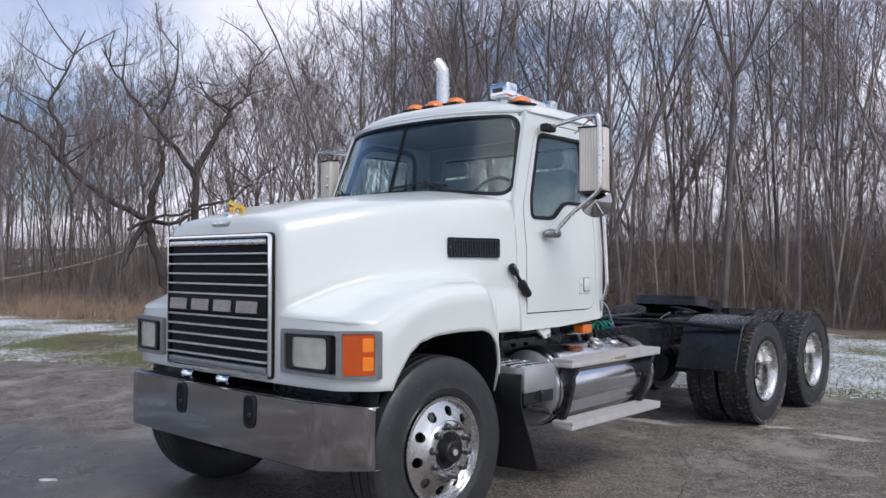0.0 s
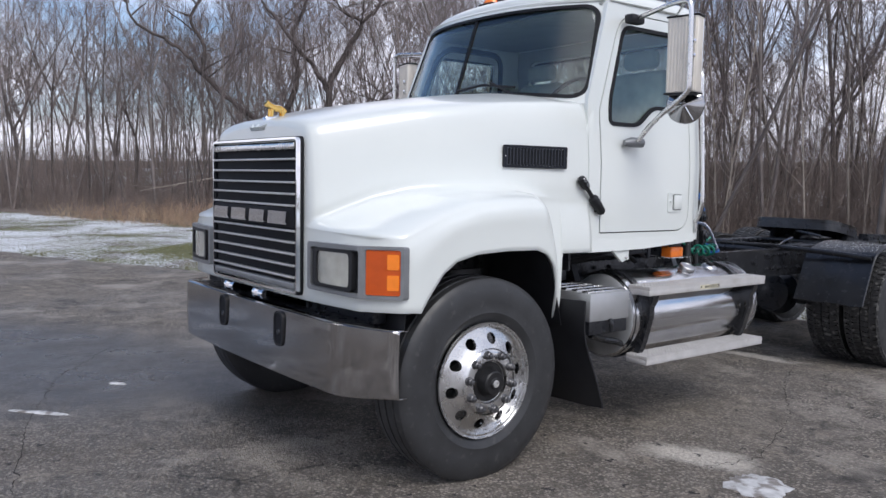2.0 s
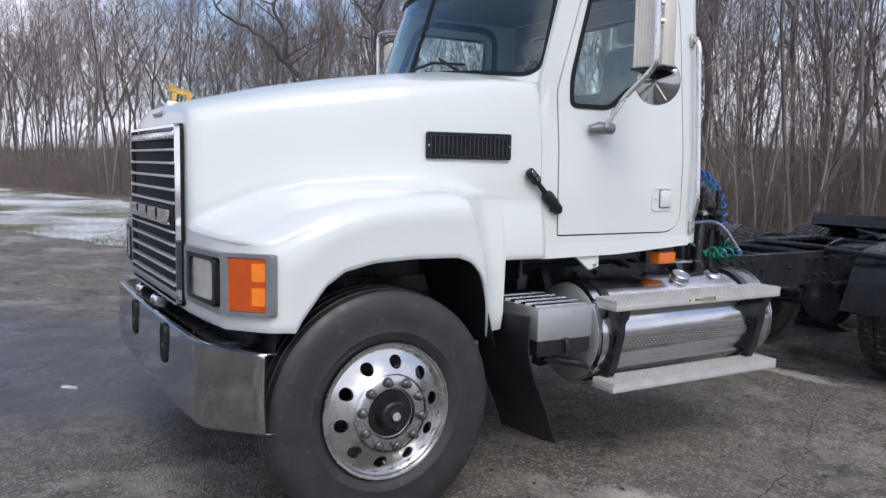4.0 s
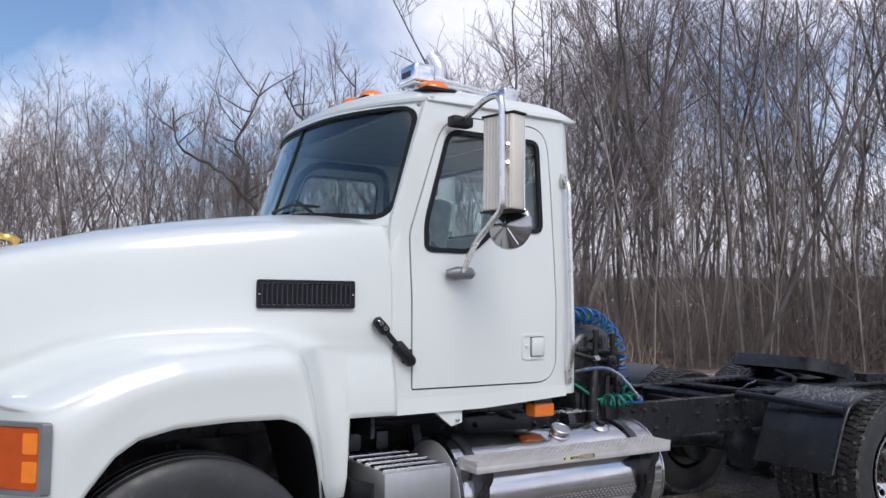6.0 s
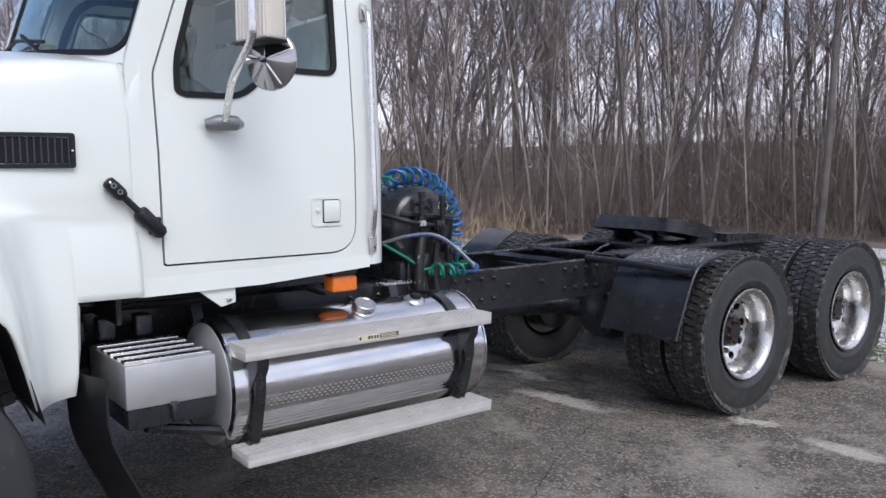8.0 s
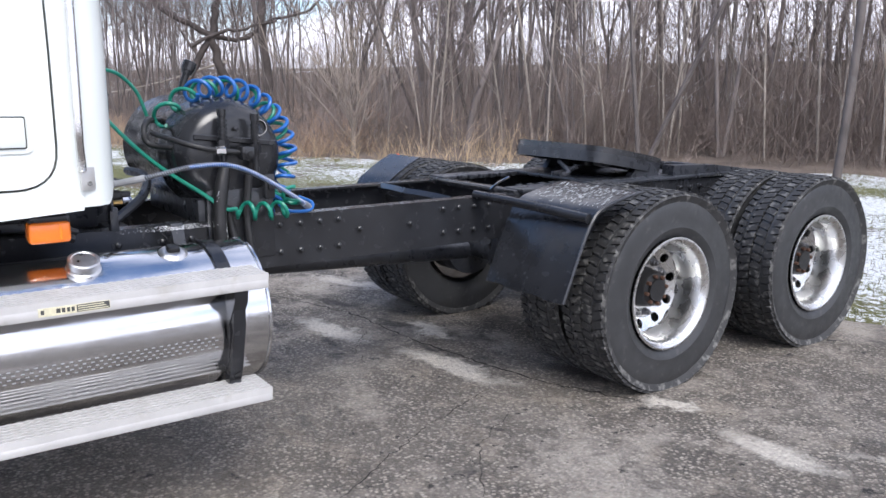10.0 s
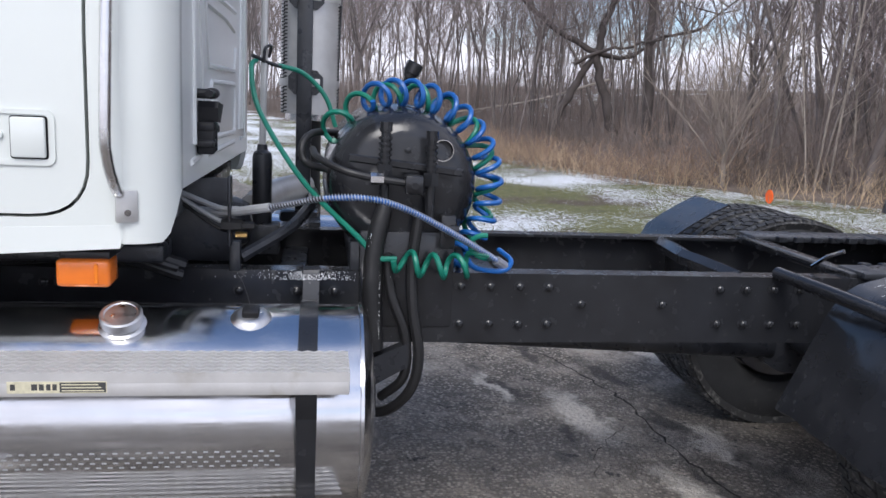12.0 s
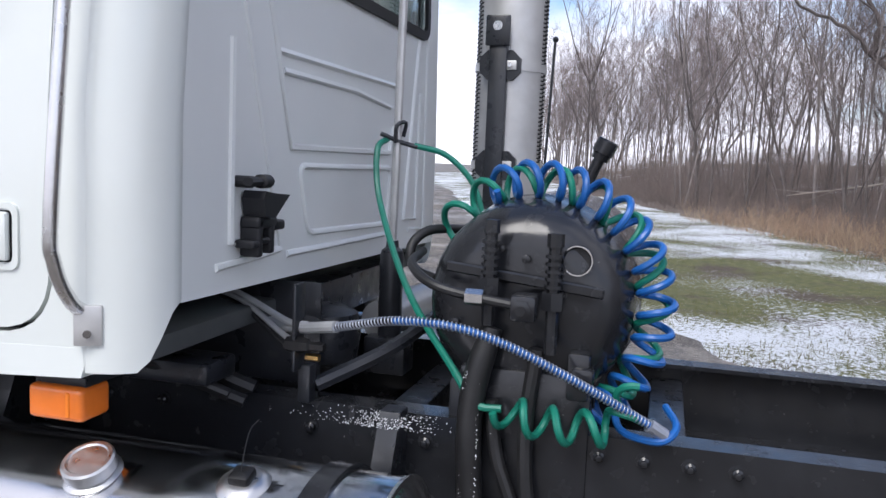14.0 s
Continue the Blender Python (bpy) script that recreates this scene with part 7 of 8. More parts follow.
def serrated_rib(x, y0, y1, z0, z1):
    """A thin upright rib along y with a toothed top."""
    bm = bmesh.new()
    n = 44
    prev = None
    for k in range(2 * n + 1):
        y = y0 + (y1 - y0) * k / (2 * n)
        z = z1 if k % 2 else z1 - 0.003
        row = [bm.verts.new((x - 0.0050, y, z0)), bm.verts.new((x - 0.0046, y, z)), bm.verts.new((x + 0.0046, y, z)), bm.verts.new((x + 0.0050, y, z0))]
        if prev:
            for q in range(3):
                bm.faces.new((prev[q], prev[q + 1], row[q + 1], row[q]))
        prev = row
    return bm


TX, TZ, TR, TY0, TY1 = 0.848, 0.702, 0.272, 1.25, 2.575
SY0 = 1.285
for side in (1, -1):
    prof = [(TY0 - 0.035, 0.01), (TY0 - 0.03, 0.12), (TY0 - 0.012, 0.236), (TY0 + 0.002, 0.261), (TY0 + 0.006, TR - 0.004), (TY0 + 0.02, TR), (TY1 - 0.02, TR), (TY1 - 0.006, TR - 0.004), (TY1 - 0.002, 0.261), (TY1 + 0.012, 0.236), (TY1 + 0.03, 0.12), (TY1 + 0.035, 0.01)]
    tank = part("fuel_tank", turned(prof, "y", (side * TX, 0, TZ), 72), TANK, truck, "polished cylindrical fuel tank", 25)
    for y in (TY0 + 0.012, TY1 - 0.012):
        part("end_seam", turned([(y - 0.006, TR + 0.0005), (y - 0.004, TR + 0.005), (y + 0.004, TR + 0.005), (y + 0.006, TR + 0.0005)], "y", (side * TX, 0, TZ), 72), TANK, tank)
    part("tank_end", turned([(TY0 - 0.0395, 0.01), (TY0 - 0.0345, 0.12), (TY0 - 0.0165, 0.236), (TY0 - 0.004, 0.257), (TY0 - 0.001, 0.257)], "y", (side * TX, 0, TZ), 64), TANKEND, tank, "dull domed tank end", 30)
    for y in (1.345, 2.425):
        pts = [(side * (TX + (TR + 0.007) * math.sin(a)), y, TZ + (TR + 0.007) * math.cos(a)) for a in [math.radians(d) for d in range(-100, 186, 6)]]
        bm = bmesh.new()
        rows = []
        for p in pts:
            d = Vector((p[0] - side * TX, 0, p[2] - TZ)).normalized()
            rows.append([bm.verts.new(Vector(p) + Vector((0, sy * 0.024, 0)) + d * sr) for sy, sr in ((-1, -0.006), (-1, 0.004), (1, 0.004), (1, -0.006))])
        for a, b in zip(rows, rows[1:]):
            for k in range(4):
                bm.faces.new((a[k], a[(k + 1) % 4], b[(k + 1) % 4], b[k]))
        bm.faces.new(rows[0]); bm.faces.new(rows[-1])
        strap = part("tank_strap", bm, BLACKG, tank, "black steel tank strap", 40)
        part("strap_bracket", plate([(0.44, 0.42), (0.52, 0.42), (0.66, 0.50), (0.56, 0.62), (0.56, 0.86), (0.50, 1.0), (0.44, 1.0)], [], 0.05, lambda u, v, w, s=side, yy=y: (s * u, yy - 0.025 + w, v)), BLACK, strap)
        part("step_bracket", plate([(1.06, 0.60), (1.10, 0.68), (1.192, 0.815), (1.198, 0.858), (0.99, 0.858), (1.02, 0.80)], [], 0.05, lambda u, v, w, s=side, yy=y: (s * u, yy - 0.025 + w, v)), BLACKG, strap)
        part("step_hanger", plate([(1.10, 0.858), (1.165, 0.858), (1.162, 0.72), (1.12, 0.56), (1.09, 0.49), (1.12, 0.45), (1.12, 0.434), (1.05, 0.434), (1.05, 0.50), (1.10, 0.58), (1.148, 0.70)], [], 0.045, lambda u, v, w, s=side, yy=y: (s * (u + 0.006), yy - 0.022 + w, v)), BLACKG, strap)
    for y, h in ((1.963, 0.05), (2.276, 0.022)):
        a = radians(23 if h > 0.03 else 16)
        m = Matrix.Translation((side * (TX + TR * math.sin(a)), y, TZ + TR * math.cos(a))) @ pose(0, 0, 0, 0, side * (25 if h > 0.03 else 18))
        bm = bmesh.new()
        if h > 0.03:
            lathe(bm, [(-0.02, 0.060), (0.0, 0.058), (0.006, 0.047), (0.012, 0.047), (0.012, 0.052), (0.034, 0.052), (0.038, 0.048), (0.038, 0.041), (0.0355, 0.038), (0.0355, 0.002)], "z", (0, 0, 0), 32)
        else:
            lathe(bm, [(-0.006, 0.056), (0.004, 0.05), (0.012, 0.036), (0.013, 0.03)], "z", (0, 0, 0), 28)
        bmesh.ops.transform(bm, matrix=m, verts=bm.verts[:])
        cap = part("filler_cap" if h > 0.03 else "sender_flange", bm, CAPM, tank, "polished filler cap" if h > 0.03 else "fuel gauge sender", 35)
        if h < 0.03:
            part("sender_plug", box(-0.022, 0.022, -0.022, 0.022, 0.0, 0.030, 0.008, 2, m), HUBBLK, cap)
            part("sender_wire", bar([m @ Vector((0, 0.0, 0.03)), m @ Vector((-0.04, -0.012, 0.045)), m @ Vector((-0.10, -0.03, 0.05)), m @ Vector((-0.16, -0.045, 0.03))], 0.0011, 5, 4), HOSE_K, cap)
    for z0, z1 in ((0.856, 0.908), (0.433, 0.482)):
        step = part("cab_step", box(min(side * 1.045, side * 1.205), max(side * 1.045, side * 1.205), SY0 - 0.018, TY1 - 0.05, z0, z1 - 0.018, 0.004), STEPM, truck, "serrated aluminium cab step")
        for k in range(7):
            x = side * (1.0505 + 0.0249 * k)
            bm = serrated_rib(x, SY0 - 0.018, TY1 - 0.05, z1 - 0.020, z1 + 0.006)
            part("step_rib", bm, STEPM, step, "", 0)
# dotted band pressed in the tank's lower side
bm = bmesh.new()
for k in range(37):
    for r in range(4):
        a = radians(-4.5 - 2.8 * r)
        y = 1.40 + 0.0262 * k + (0.013 if r % 2 else 0)
        m = Matrix.Translation((TX + TR * math.cos(a), y, TZ + TR * math.sin(a))) @ Matrix.Rotation(-a, 4, "Y")
        cuboid(bm, -0.002, 0.0006, -0.0055, 0.0055, -0.0020, 0.0020, 0, 1, m)
part("tread_dots", bm, TANKEND, truck, "dotted grip band on the tank", 0)
stick = part("step_sticker", box(1.2052, 1.2062, 1.775, 1.985, 0.866, 0.893), STICK, truck, "worn pale warning sticker on the step")
part("print_block", box(1.206, 1.2066, 1.885, 1.983, 0.868, 0.891), PRINT, stick)
for k in range(3):
    part("print_bar", box(1.2064, 1.2070, 1.889, 1.979 - 0.006 * k, 0.8705 + 0.007 * k, 0.8735 + 0.007 * k), STICK, stick)
for y0, y1 in ((1.782, 1.792), (1.826, 1.838), (1.842, 1.852), (1.857, 1.866), (1.870, 1.879)):
    part("print_bar", box(1.206, 1.2068, y0, y1, 0.873, 0.887), PRINT, stick)

# ---------------------------------------------------------------- behind the cab: round oil tank with coiled hoses
DX0, DX1, DY, DZ, DR = -0.45, 0.43, 2.715, 1.260, 0.256
bm = turned([(DX0, 0.02), (DX0 + 0.01, DR - 0.05), (DX0 + 0.04, DR), (0.17, DR), (0.185, DR + 0.005), (0.20, DR + 0.001), (0.27, DR - 0.002), (0.325, DR - 0.008), (0.365, DR - 0.019), (0.395, DR - 0.036), (0.414, DR - 0.058), (0.425, DR - 0.085), (DX1, DR - 0.11), (DX1 + 0.002, 0.02)], "x", (0, DY, DZ), 64)
drum = part("oil_tank", bm, BLACKG, truck, "round black oil tank behind the cab", 35)
part("tank_cradle", box(-0.30, 0.42, DY - 0.17, DY + 0.17, 0.97, 1.08, 0.01), BLACK, drum)
part("mount_plate", box(0.36, 0.448, DY - 0.14, DY + 0.17, 0.80, 1.12, 0.01), BLACKG, drum)
for (y, z, h) in ((2.645, 1.468, 0.24), (2.79, 1.445, 0.27)):
    bm = bmesh.new()
    sweep(bm, [(0.485, y, z), (0.485, y, z - 0.03), (0.485, y, z - 0.031), (0.485, y, z - h)], [0.020, 0.020, 0.015, 0.015], 10)
    for k in range(5):
        lathe(bm, [(-0.004, 0.021), (0.004, 0.021)], "z", (0.485, y, z - 0.05 - 0.017 * k), 12)
    lathe(bm, [(-0.02, 0.026), (0.02, 0.026)], "z", (0.485, y, z - 0.15), 6)
    part("hose_fitting", bm, BLACKG, drum)
bm = box(0.44, 0.452, 2.53, 2.90, 1.325, 1.35, 0.004, 1, Matrix.Translation((0, DY, 1.325)) @ pose(0, 0, 0, -6) @ Matrix.Translation((0, -DY, -1.33)))
part("face_bar", bm, BLACKG, drum)
gauge = part("sight_gauge", turned([(0.38, 0.036), (0.428, 0.036), (0.431, 0.032), (0.428, 0.029), (0.420, 0.028), (0.420, 0.001)], "x", (0, 2.834, 1.382), 24), BLACKG, drum, "round sight gauge with a bright ring")
part("gauge_ring", turned([(0.426, 0.036), (0.433, 0.035), (0.433, 0.032), (0.426, 0.0315)], "x", (0, 2.834, 1.382), 24, True), CHROME, gauge)
part("pressure_valve", box(0.48, 0.55, 2.705, 2.762, 1.252, 1.31, 0.008), BLACKG, drum)
part("valve_nut", turned([(0.548, 0.022), (0.562, 0.022), (0.564, 0.012), (0.574, 0.012)], "x", (0, 2.733, 1.281), 6), BLACKG, drum)
part("valve_line", bar([(0.515, 2.72, 1.282), (0.52, 2.62, 1.295), (0.515, 2.52, 1.315), (0.42, 2.44, 1.345), (0.26, 2.42, 1.36)], 0.0115, 10, 5), HOSE_K, drum)
part("valve_joint", turned([(2.60, 0.019), (2.64, 0.019)], "y", (0.519, 0, 1.294), 6), ALU, drum)
part("suction_hose", bar([(0.10, 2.50, 1.41), (0.20, 2.42, 1.41), (0.25, 2.385, 1.37), (0.27, 2.40, 1.315), (0.34, 2.48, 1.30)], 0.013, 12, 5), HOSE_K, drum)
part("small_valve", box(0.42, 0.48, 2.83, 2.88, 1.07, 1.18, 0.008), BLACKG, drum)
part("small_valve", box(0.43, 0.495, 2.84, 2.89, 1.11, 1.15, 0.01), BLACKG, drum)
for k, (y, z) in enumerate(((2.66, 1.40), (2.72, 1.38), (2.78, 1.24), (2.80, 1.30), (2.56, 1.22))):
    part("face_stud", turned([(0.40, 0.010), (0.452, 0.010), (0.454, 0.005)], "x", (0, y, z), 8), BLACKG, drum)
part("breather_cap", turned([(0, 0.028), (0.02, 0.03), (0.022, 0.036), (0.065, 0.036), (0.07, 0.03)], "z", (0, 0, 0), 16), BLACKG, drum, "black breather cap", place=pose(-0.42, 2.80, 1.618, -24))
part("breather_neck", bar([(-0.42, 2.755, 1.48), (-0.42, 2.78, 1.57), (-0.42, 2.802, 1.622)], 0.019, 12), BLACKG, drum)
# drop hoses from the tank past the rail
part("hose_sleeve", bar([(0.47, 2.655, 1.22), (0.485, 2.625, 1.10), (0.49, 2.615, 0.98), (0.488, 2.62, 0.86), (0.485, 2.63, 0.74)], [0.024, 0.026, 0.028] + [0.030] * 18, 12, 5), HOSE_K, drum, "black hose sleeve dusted with frost")
part("drop_hose", bar([(0.47, 2.76, 1.18), (0.475, 2.745, 1.03), (0.485, 2.75, 0.88), (0.49, 2.775, 0.72), (0.48, 2.755, 0.60), (0.43, 2.69, 0.51), (0.36, 2.62, 0.47)], 0.018, 10, 6), HOSE_K, drum)
part("drop_hose", bar([(0.47, 2.66, 1.05), (0.475, 2.68, 0.92), (0.48, 2.73, 0.78), (0.47, 2.73, 0.64), (0.42, 2.66, 0.55)], 0.016, 10, 6), HOSE_K, drum)
part("rail_bracket", plate([(2.60, 0.60), (2.74, 0.68), (2.74, 0.76), (2.60, 0.70)], [], 0.05, lambda u, v, w: (0.445 + w, u, v)), BLACK, drum)


def coil(points, turns, r, thick, phase=0.0, lean=(0.0, 0.0)):
    """A coiled hose along a line of points; its loops lean along the line."""
    base = smooth_path(points, 12)
    n = int(turns * 14)
    L = [0.0]
    for a, b in zip(base, base[1:]):
        L.append(L[-1] + (b - a).length)
    out = []
    for i in range(n + 1):
        s = L[-1] * i / n
        j = next((q for q in range(1, len(L)) if L[q] >= s - 1e-9), len(L) - 1)
        f = (s - L[j - 1]) / max(1e-9, L[j] - L[j - 1])
        p = base[j - 1].lerp(base[j], f)
        t = (base[j] - base[j - 1]).normalized()
        ax = Vector((1, 0, 0))
        e1 = (ax - t * ax.dot(t)).normalized()
        e2 = t.cross(e1)
        a = 2 * math.pi * turns * i / n + phase
        out.append(p + (e1 + t * (lean[0] + (lean[1] - lean[0]) * i / n)) * math.cos(a) * r + e2 * math.sin(a) * r)
    bm = bmesh.new()
    sweep(bm, out, thick, 8)
    return bm


def arc(x, R, a0, a1, n=10, dx=0.0):
    return [(x + dx * k / (n - 1), DY + R * math.cos(radians(a0 + (a1 - a0) * k / (n - 1))), DZ + R * math.sin(radians(a0 + (a1 - a0) * k / (n - 1)))) for k in range(n)]


part("blue_coil", coil(arc(0.25, 0.300, 116, -58, 12, 0.10), 15, 0.041, 0.0090, 0.3, (0.8, -0.35)), HOSE_B, truck, "coiled blue air hose draped over the tank")
part("green_coil", coil(arc(0.20, 0.292, 152, -46, 12, 0.12), 10, 0.038, 0.0090, 1.0, (0.8, -0.2)), HOSE_G, truck, "coiled green air hose draped over the tank")
part("green_coil", coil([(0.50, 2.68, 1.04), (0.505, 2.76, 1.025), (0.505, 2.86, 1.02), (0.48, 2.95, 1.03), (0.42, 2.98, 1.09)], 5, 0.036, 0.0092), HOSE_G, truck, "stretched green coil hose on the frame rail")
part("blue_tail", bar([(0.36, 2.93, 1.05), (0.42, 2.95, 1.005), (0.46, 3.0, 0.998), (0.475, 3.05, 1.005), (0.44, 3.075, 1.03), (0.36, 3.05, 1.05)], 0.0088, 8, 6), HOSE_B, truck)
# tender pole with its spring foot and the loop of green hose
pole = part("hose_pole", bar([(-0.04, 2.235, 1.34), (-0.035, 2.24, 1.64), (-0.03, 2.25, 2.55)], 0.0125, 10), ALUDULL, truck, "steel hose tender pole")
part("pole_spring", turned([(1.05, 0.030), (1.06, 0.036), (1.30, 0.036), (1.32, 0.032), (1.33, 0.020), (1.35, 0.018)], "z", (-0.04, 2.235, 0), 16), BLACK, pole, "black spring foot")
part("pole_base", box(-0.09, 0.01, 2.17, 2.30, 0.95, 1.06, 0.008), BLACK, pole)
part("hose_clip", bar([(0.0, 2.20, 1.665), (-0.033, 2.25, 1.643), (-0.045, 2.30, 1.63)], 0.007, 8), BLACK, pole)
part("clip_hook", bar([(-0.02, 2.24, 1.64), (-0.01, 2.245, 1.69), (-0.035, 2.265, 1.70), (-0.045, 2.255, 1.66)], 0.006, 6, 3), BLACK, pole)
part("green_hose", bar([(-0.045, 2.29, 1.635), (-0.08, 2.38, 1.61), (-0.10, 2.46, 1.53), (-0.10, 2.50, 1.42)], 0.0088, 8, 8), HOSE_G, truck, "green air hose hung on the pole")
part("green_hose", bar([(-0.02, 2.215, 1.652), (0.025, 2.20, 1.615), (0.085, 2.235, 1.47), (0.28, 2.39, 1.255), (0.46, 2.57, 1.10), (0.50, 2.63, 1.045), (0.50, 2.69, 1.04)], 0.0092, 8, 8), HOSE_G, truck, "green air hose sagging to the frame rail")
# spring-wrapped line from under the cab
line_pts = [(0.40, 2.06, 1.165), (0.46, 2.16, 1.17), (0.54, 2.30, 1.20), (0.60, 2.46, 1.24), (0.62, 2.59, 1.245), (0.60, 2.70, 1.215), (0.56, 2.82, 1.155), (0.51, 2.94, 1.085), (0.469, 3.04, 1.023)]
part("power_cord", bar(line_pts[:4], 0.0075, 8, 8), HOSE_K, truck, "dark cord in a wire spring")
part("power_cord", bar(line_pts[3:], 0.0078, 8, 8), HOSE_B, truck, "blue cord in a wire spring")
part("cord_spring", coil(line_pts, 120, 0.0094, 0.0019), HOSE_S, truck, "grey wire spring round the cord", 60)
part("cord_sleeve", bar(line_pts[:3], 0.0145, 10, 6), CONDUIT, truck, "grey plastic conduit over the cord")
part("cord_end", bar([(0.48, 3.015, 1.038), (0.464, 3.05, 1.014)], 0.016, 10), HOSE_S, truck)
for k, z in enumerate((1.215, 1.175, 1.15)):
    part("cab_line", bar([(0.40, 1.86, 1.262 - 0.012 * k), (0.43, 2.0, 1.232 - 0.014 * k), (0.465, 2.14, z - 0.03), (0.48, 2.20, z - 0.03)], (0.0085, 0.0075, 0.006)[k], 8, 4), HOSE_K if k == 2 else CONDUIT, truck)
part("bulkhead_plate", box(0.448, 0.505, 2.17, 2.18, 1.07, 1.285, 0.004), BLACK, truck)
part("bulkhead_plate", box(0.43, 0.47, 2.172, 2.205, 0.985, 1.08, 0.004), BLACK, truck)
# added black sheet, gives the deep shade under the cab
part("splash_panel", box(0.30, 0.31, 1.15, 2.16, 0.985, 1.26, 0.003), BLACK, truck, "black sheet added for the dark space under the cab")
for (x, z) in ((0.45, 1.18), (0.49, 1.135)):
    part("bulkhead_union", turned([(2.15, 0.018), (2.175, 0.022), (2.21, 0.018), (2.215, 0.013), (2.25, 0.012)], "y", (x, 0, z), 6), HUBBLK, truck)
part("brass_union", turned([(2.19, 0.010), (2.225, 0.010)], "y", (0.46, 0, 1.10), 6), BRASS, truck)
part("cab_air_bag", turned([(0, 0.05), (0.03, 0.09), (0.10, 0.10), (0.16, 0.09), (0.18, 0.05)], "z", (0.18, 2.12, 1.0), 20), BLACK, truck, "black cab suspension spring")
part("cross_pipe", bar([(-0.05, 2.20, 1.10), (-0.45, 2.24, 1.11), (-0.93, 2.36, 1.10)], 0.062, 16, 4), TANKEND, truck, "grey exhaust cross pipe")
part("cab_cross", box(-0.6, 0.29, 1.98, 2.06, 1.10, 1.22, 0.012), BLACK, truck)
part("curved_brace", bar([(0.42, 2.20, 1.02), (0.30, 2.35, 1.10), (0.10, 2.42, 1.16), (-0.2, 2.42, 1.16)], 0.02, 8, 5), BLACK, truck)
# black hooks on the cab's rear wall
gl = part("gladhand_holder", bar([(0.635, 2.098, 1.537), (0.635, 2.14, 1.537)], 0.017, 10), PLASTIC, truck, "black hose coupling holder on the cab wall")
part("holder_arm", bar([(0.66, 2.14, 1.538), (0.565, 2.14, 1.538)], 0.013, 8), PLASTIC, gl)
part("holder_knob", turned([(0.545, 0.012), (0.55, 0.02), (0.59, 0.02), (0.595, 0.012)], "x", (0, 2.14, 1.538), 12), PLASTIC, gl)
part("holder_body", plate([(0.615, 1.49), (0.60, 1.512), (0.545, 1.505), (0.45, 1.498), (0.54, 1.435), (0.60, 1.44)], [], 0.055, lambda u, v, w: (u, 2.105 + w, v)), PLASTIC, gl)
for x0, x1, z0, z1 in ((0.585, 0.612, 1.325, 1.44), (0.515, 0.542, 1.33, 1.42), (0.50, 0.615, 1.405, 1.435), (0.45, 0.52, 1.395, 1.425), (0.60, 0.645, 1.352, 1.376), (0.542, 0.60, 1.36, 1.38)):
    part("holder_tine", box(x0, x1, 2.10, 2.15, z0, z1, 0.008, 3), PLASTIC, gl)

gl.scale = (0.8, 1.0, 0.8)
gl.location = (0.148, 0, 0.300)

# exhaust stack with its post
SX, SY = -1.0, 2.385
stack = part("exhaust_stack", turned([(1.40, 0.02), (1.41, 0.112), (2.80, 0.112), (2.86, 0.07), (2.88, 0.06)], "z", (SX, SY, 0), 40), ALU, truck, "bright exhaust stack with a heat shield", 35)
shield = bmesh.new()
rows = []
for k in range(15):
    a = radians(-70 + 20 * k / 14 * 11)
    rows.append([shield.verts.new((SX + 0.135 * math.cos(a), SY + 0.135 * math.sin(a), z)) for z in (1.44, 2.78)])
for a, b in zip(rows, rows[1:]):
    shield.faces.new((a[0], b[0], b[1], a[1]))
r = bmesh.ops.extrude_face_region(shield, geom=shield.faces[:])
for v in [e for e in r["geom"] if isinstance(e, bmesh.types.BMVert)]:
    d = Vector((v.co.x - SX, v.co.y - SY, 0)).normalized()
    v.co += d * 0.004
part("heat_shield", shield, ALUDULL, stack, "", 40)
# pierced strips along the two edges of the shield
for a in (-56, 78):
    bm = bmesh.new()
    for k in range(84):
        z = 1.445 + k * 0.0158
        for j in range(3):
            aa = radians(a + (j - 1) * 6.5)
            w, h = (0.0075, 0.0030) if j != 1 else (0.0040, 0.0062)
            cuboid(bm, -0.0014, 0.0014, -w, w, -h, h, 0, 1, Matrix.Translation((SX + 0.1402 * math.cos(aa), SY + 0.1402 * math.sin(aa), z + (0.0, 0.004, 0.008)[j])) @ Matrix.Rotation(aa, 4, "Z"))
    part("pierced_strip", bm, SEAL, stack, "row of pierced slots", 0)
part("stack_pipe", bar([(SX, SY, 2.84), (SX, SY, 3.25), (SX, SY, 3.40), (SX - 0.02, SY - 0.01, 3.46), (SX - 0.06, SY - 0.03, 3.52)], 0.064, 20, 5), ALU, stack, "curved exhaust tip")
part("stack_elbow", bar([(SX, SY, 1.43), (SX, SY, 1.15), (SX, SY, 0.95), (SX + 0.05, SY - 0.08, 0.82), (SX + 0.2, SY - 0.3, 0.75)], 0.06, 16, 5), HUBBLK, stack)
post = part("stack_post", box(-0.885, -0.825, 2.330, 2.400, 0.95, 2.06, 0.006), BLACK, truck, "black square post holding the exhaust")
part("post_tab", box(-0.826, -0.814, 2.315, 2.410, 2.035, 2.150, 0.006, 2), BLACK, post)
part("tab_eye", turned([(-0.004, 0.018), (0.002, 0.018), (0.002, 0.001)], "x", (-0.814, 2.362, 2.11), 16), ALU, post)
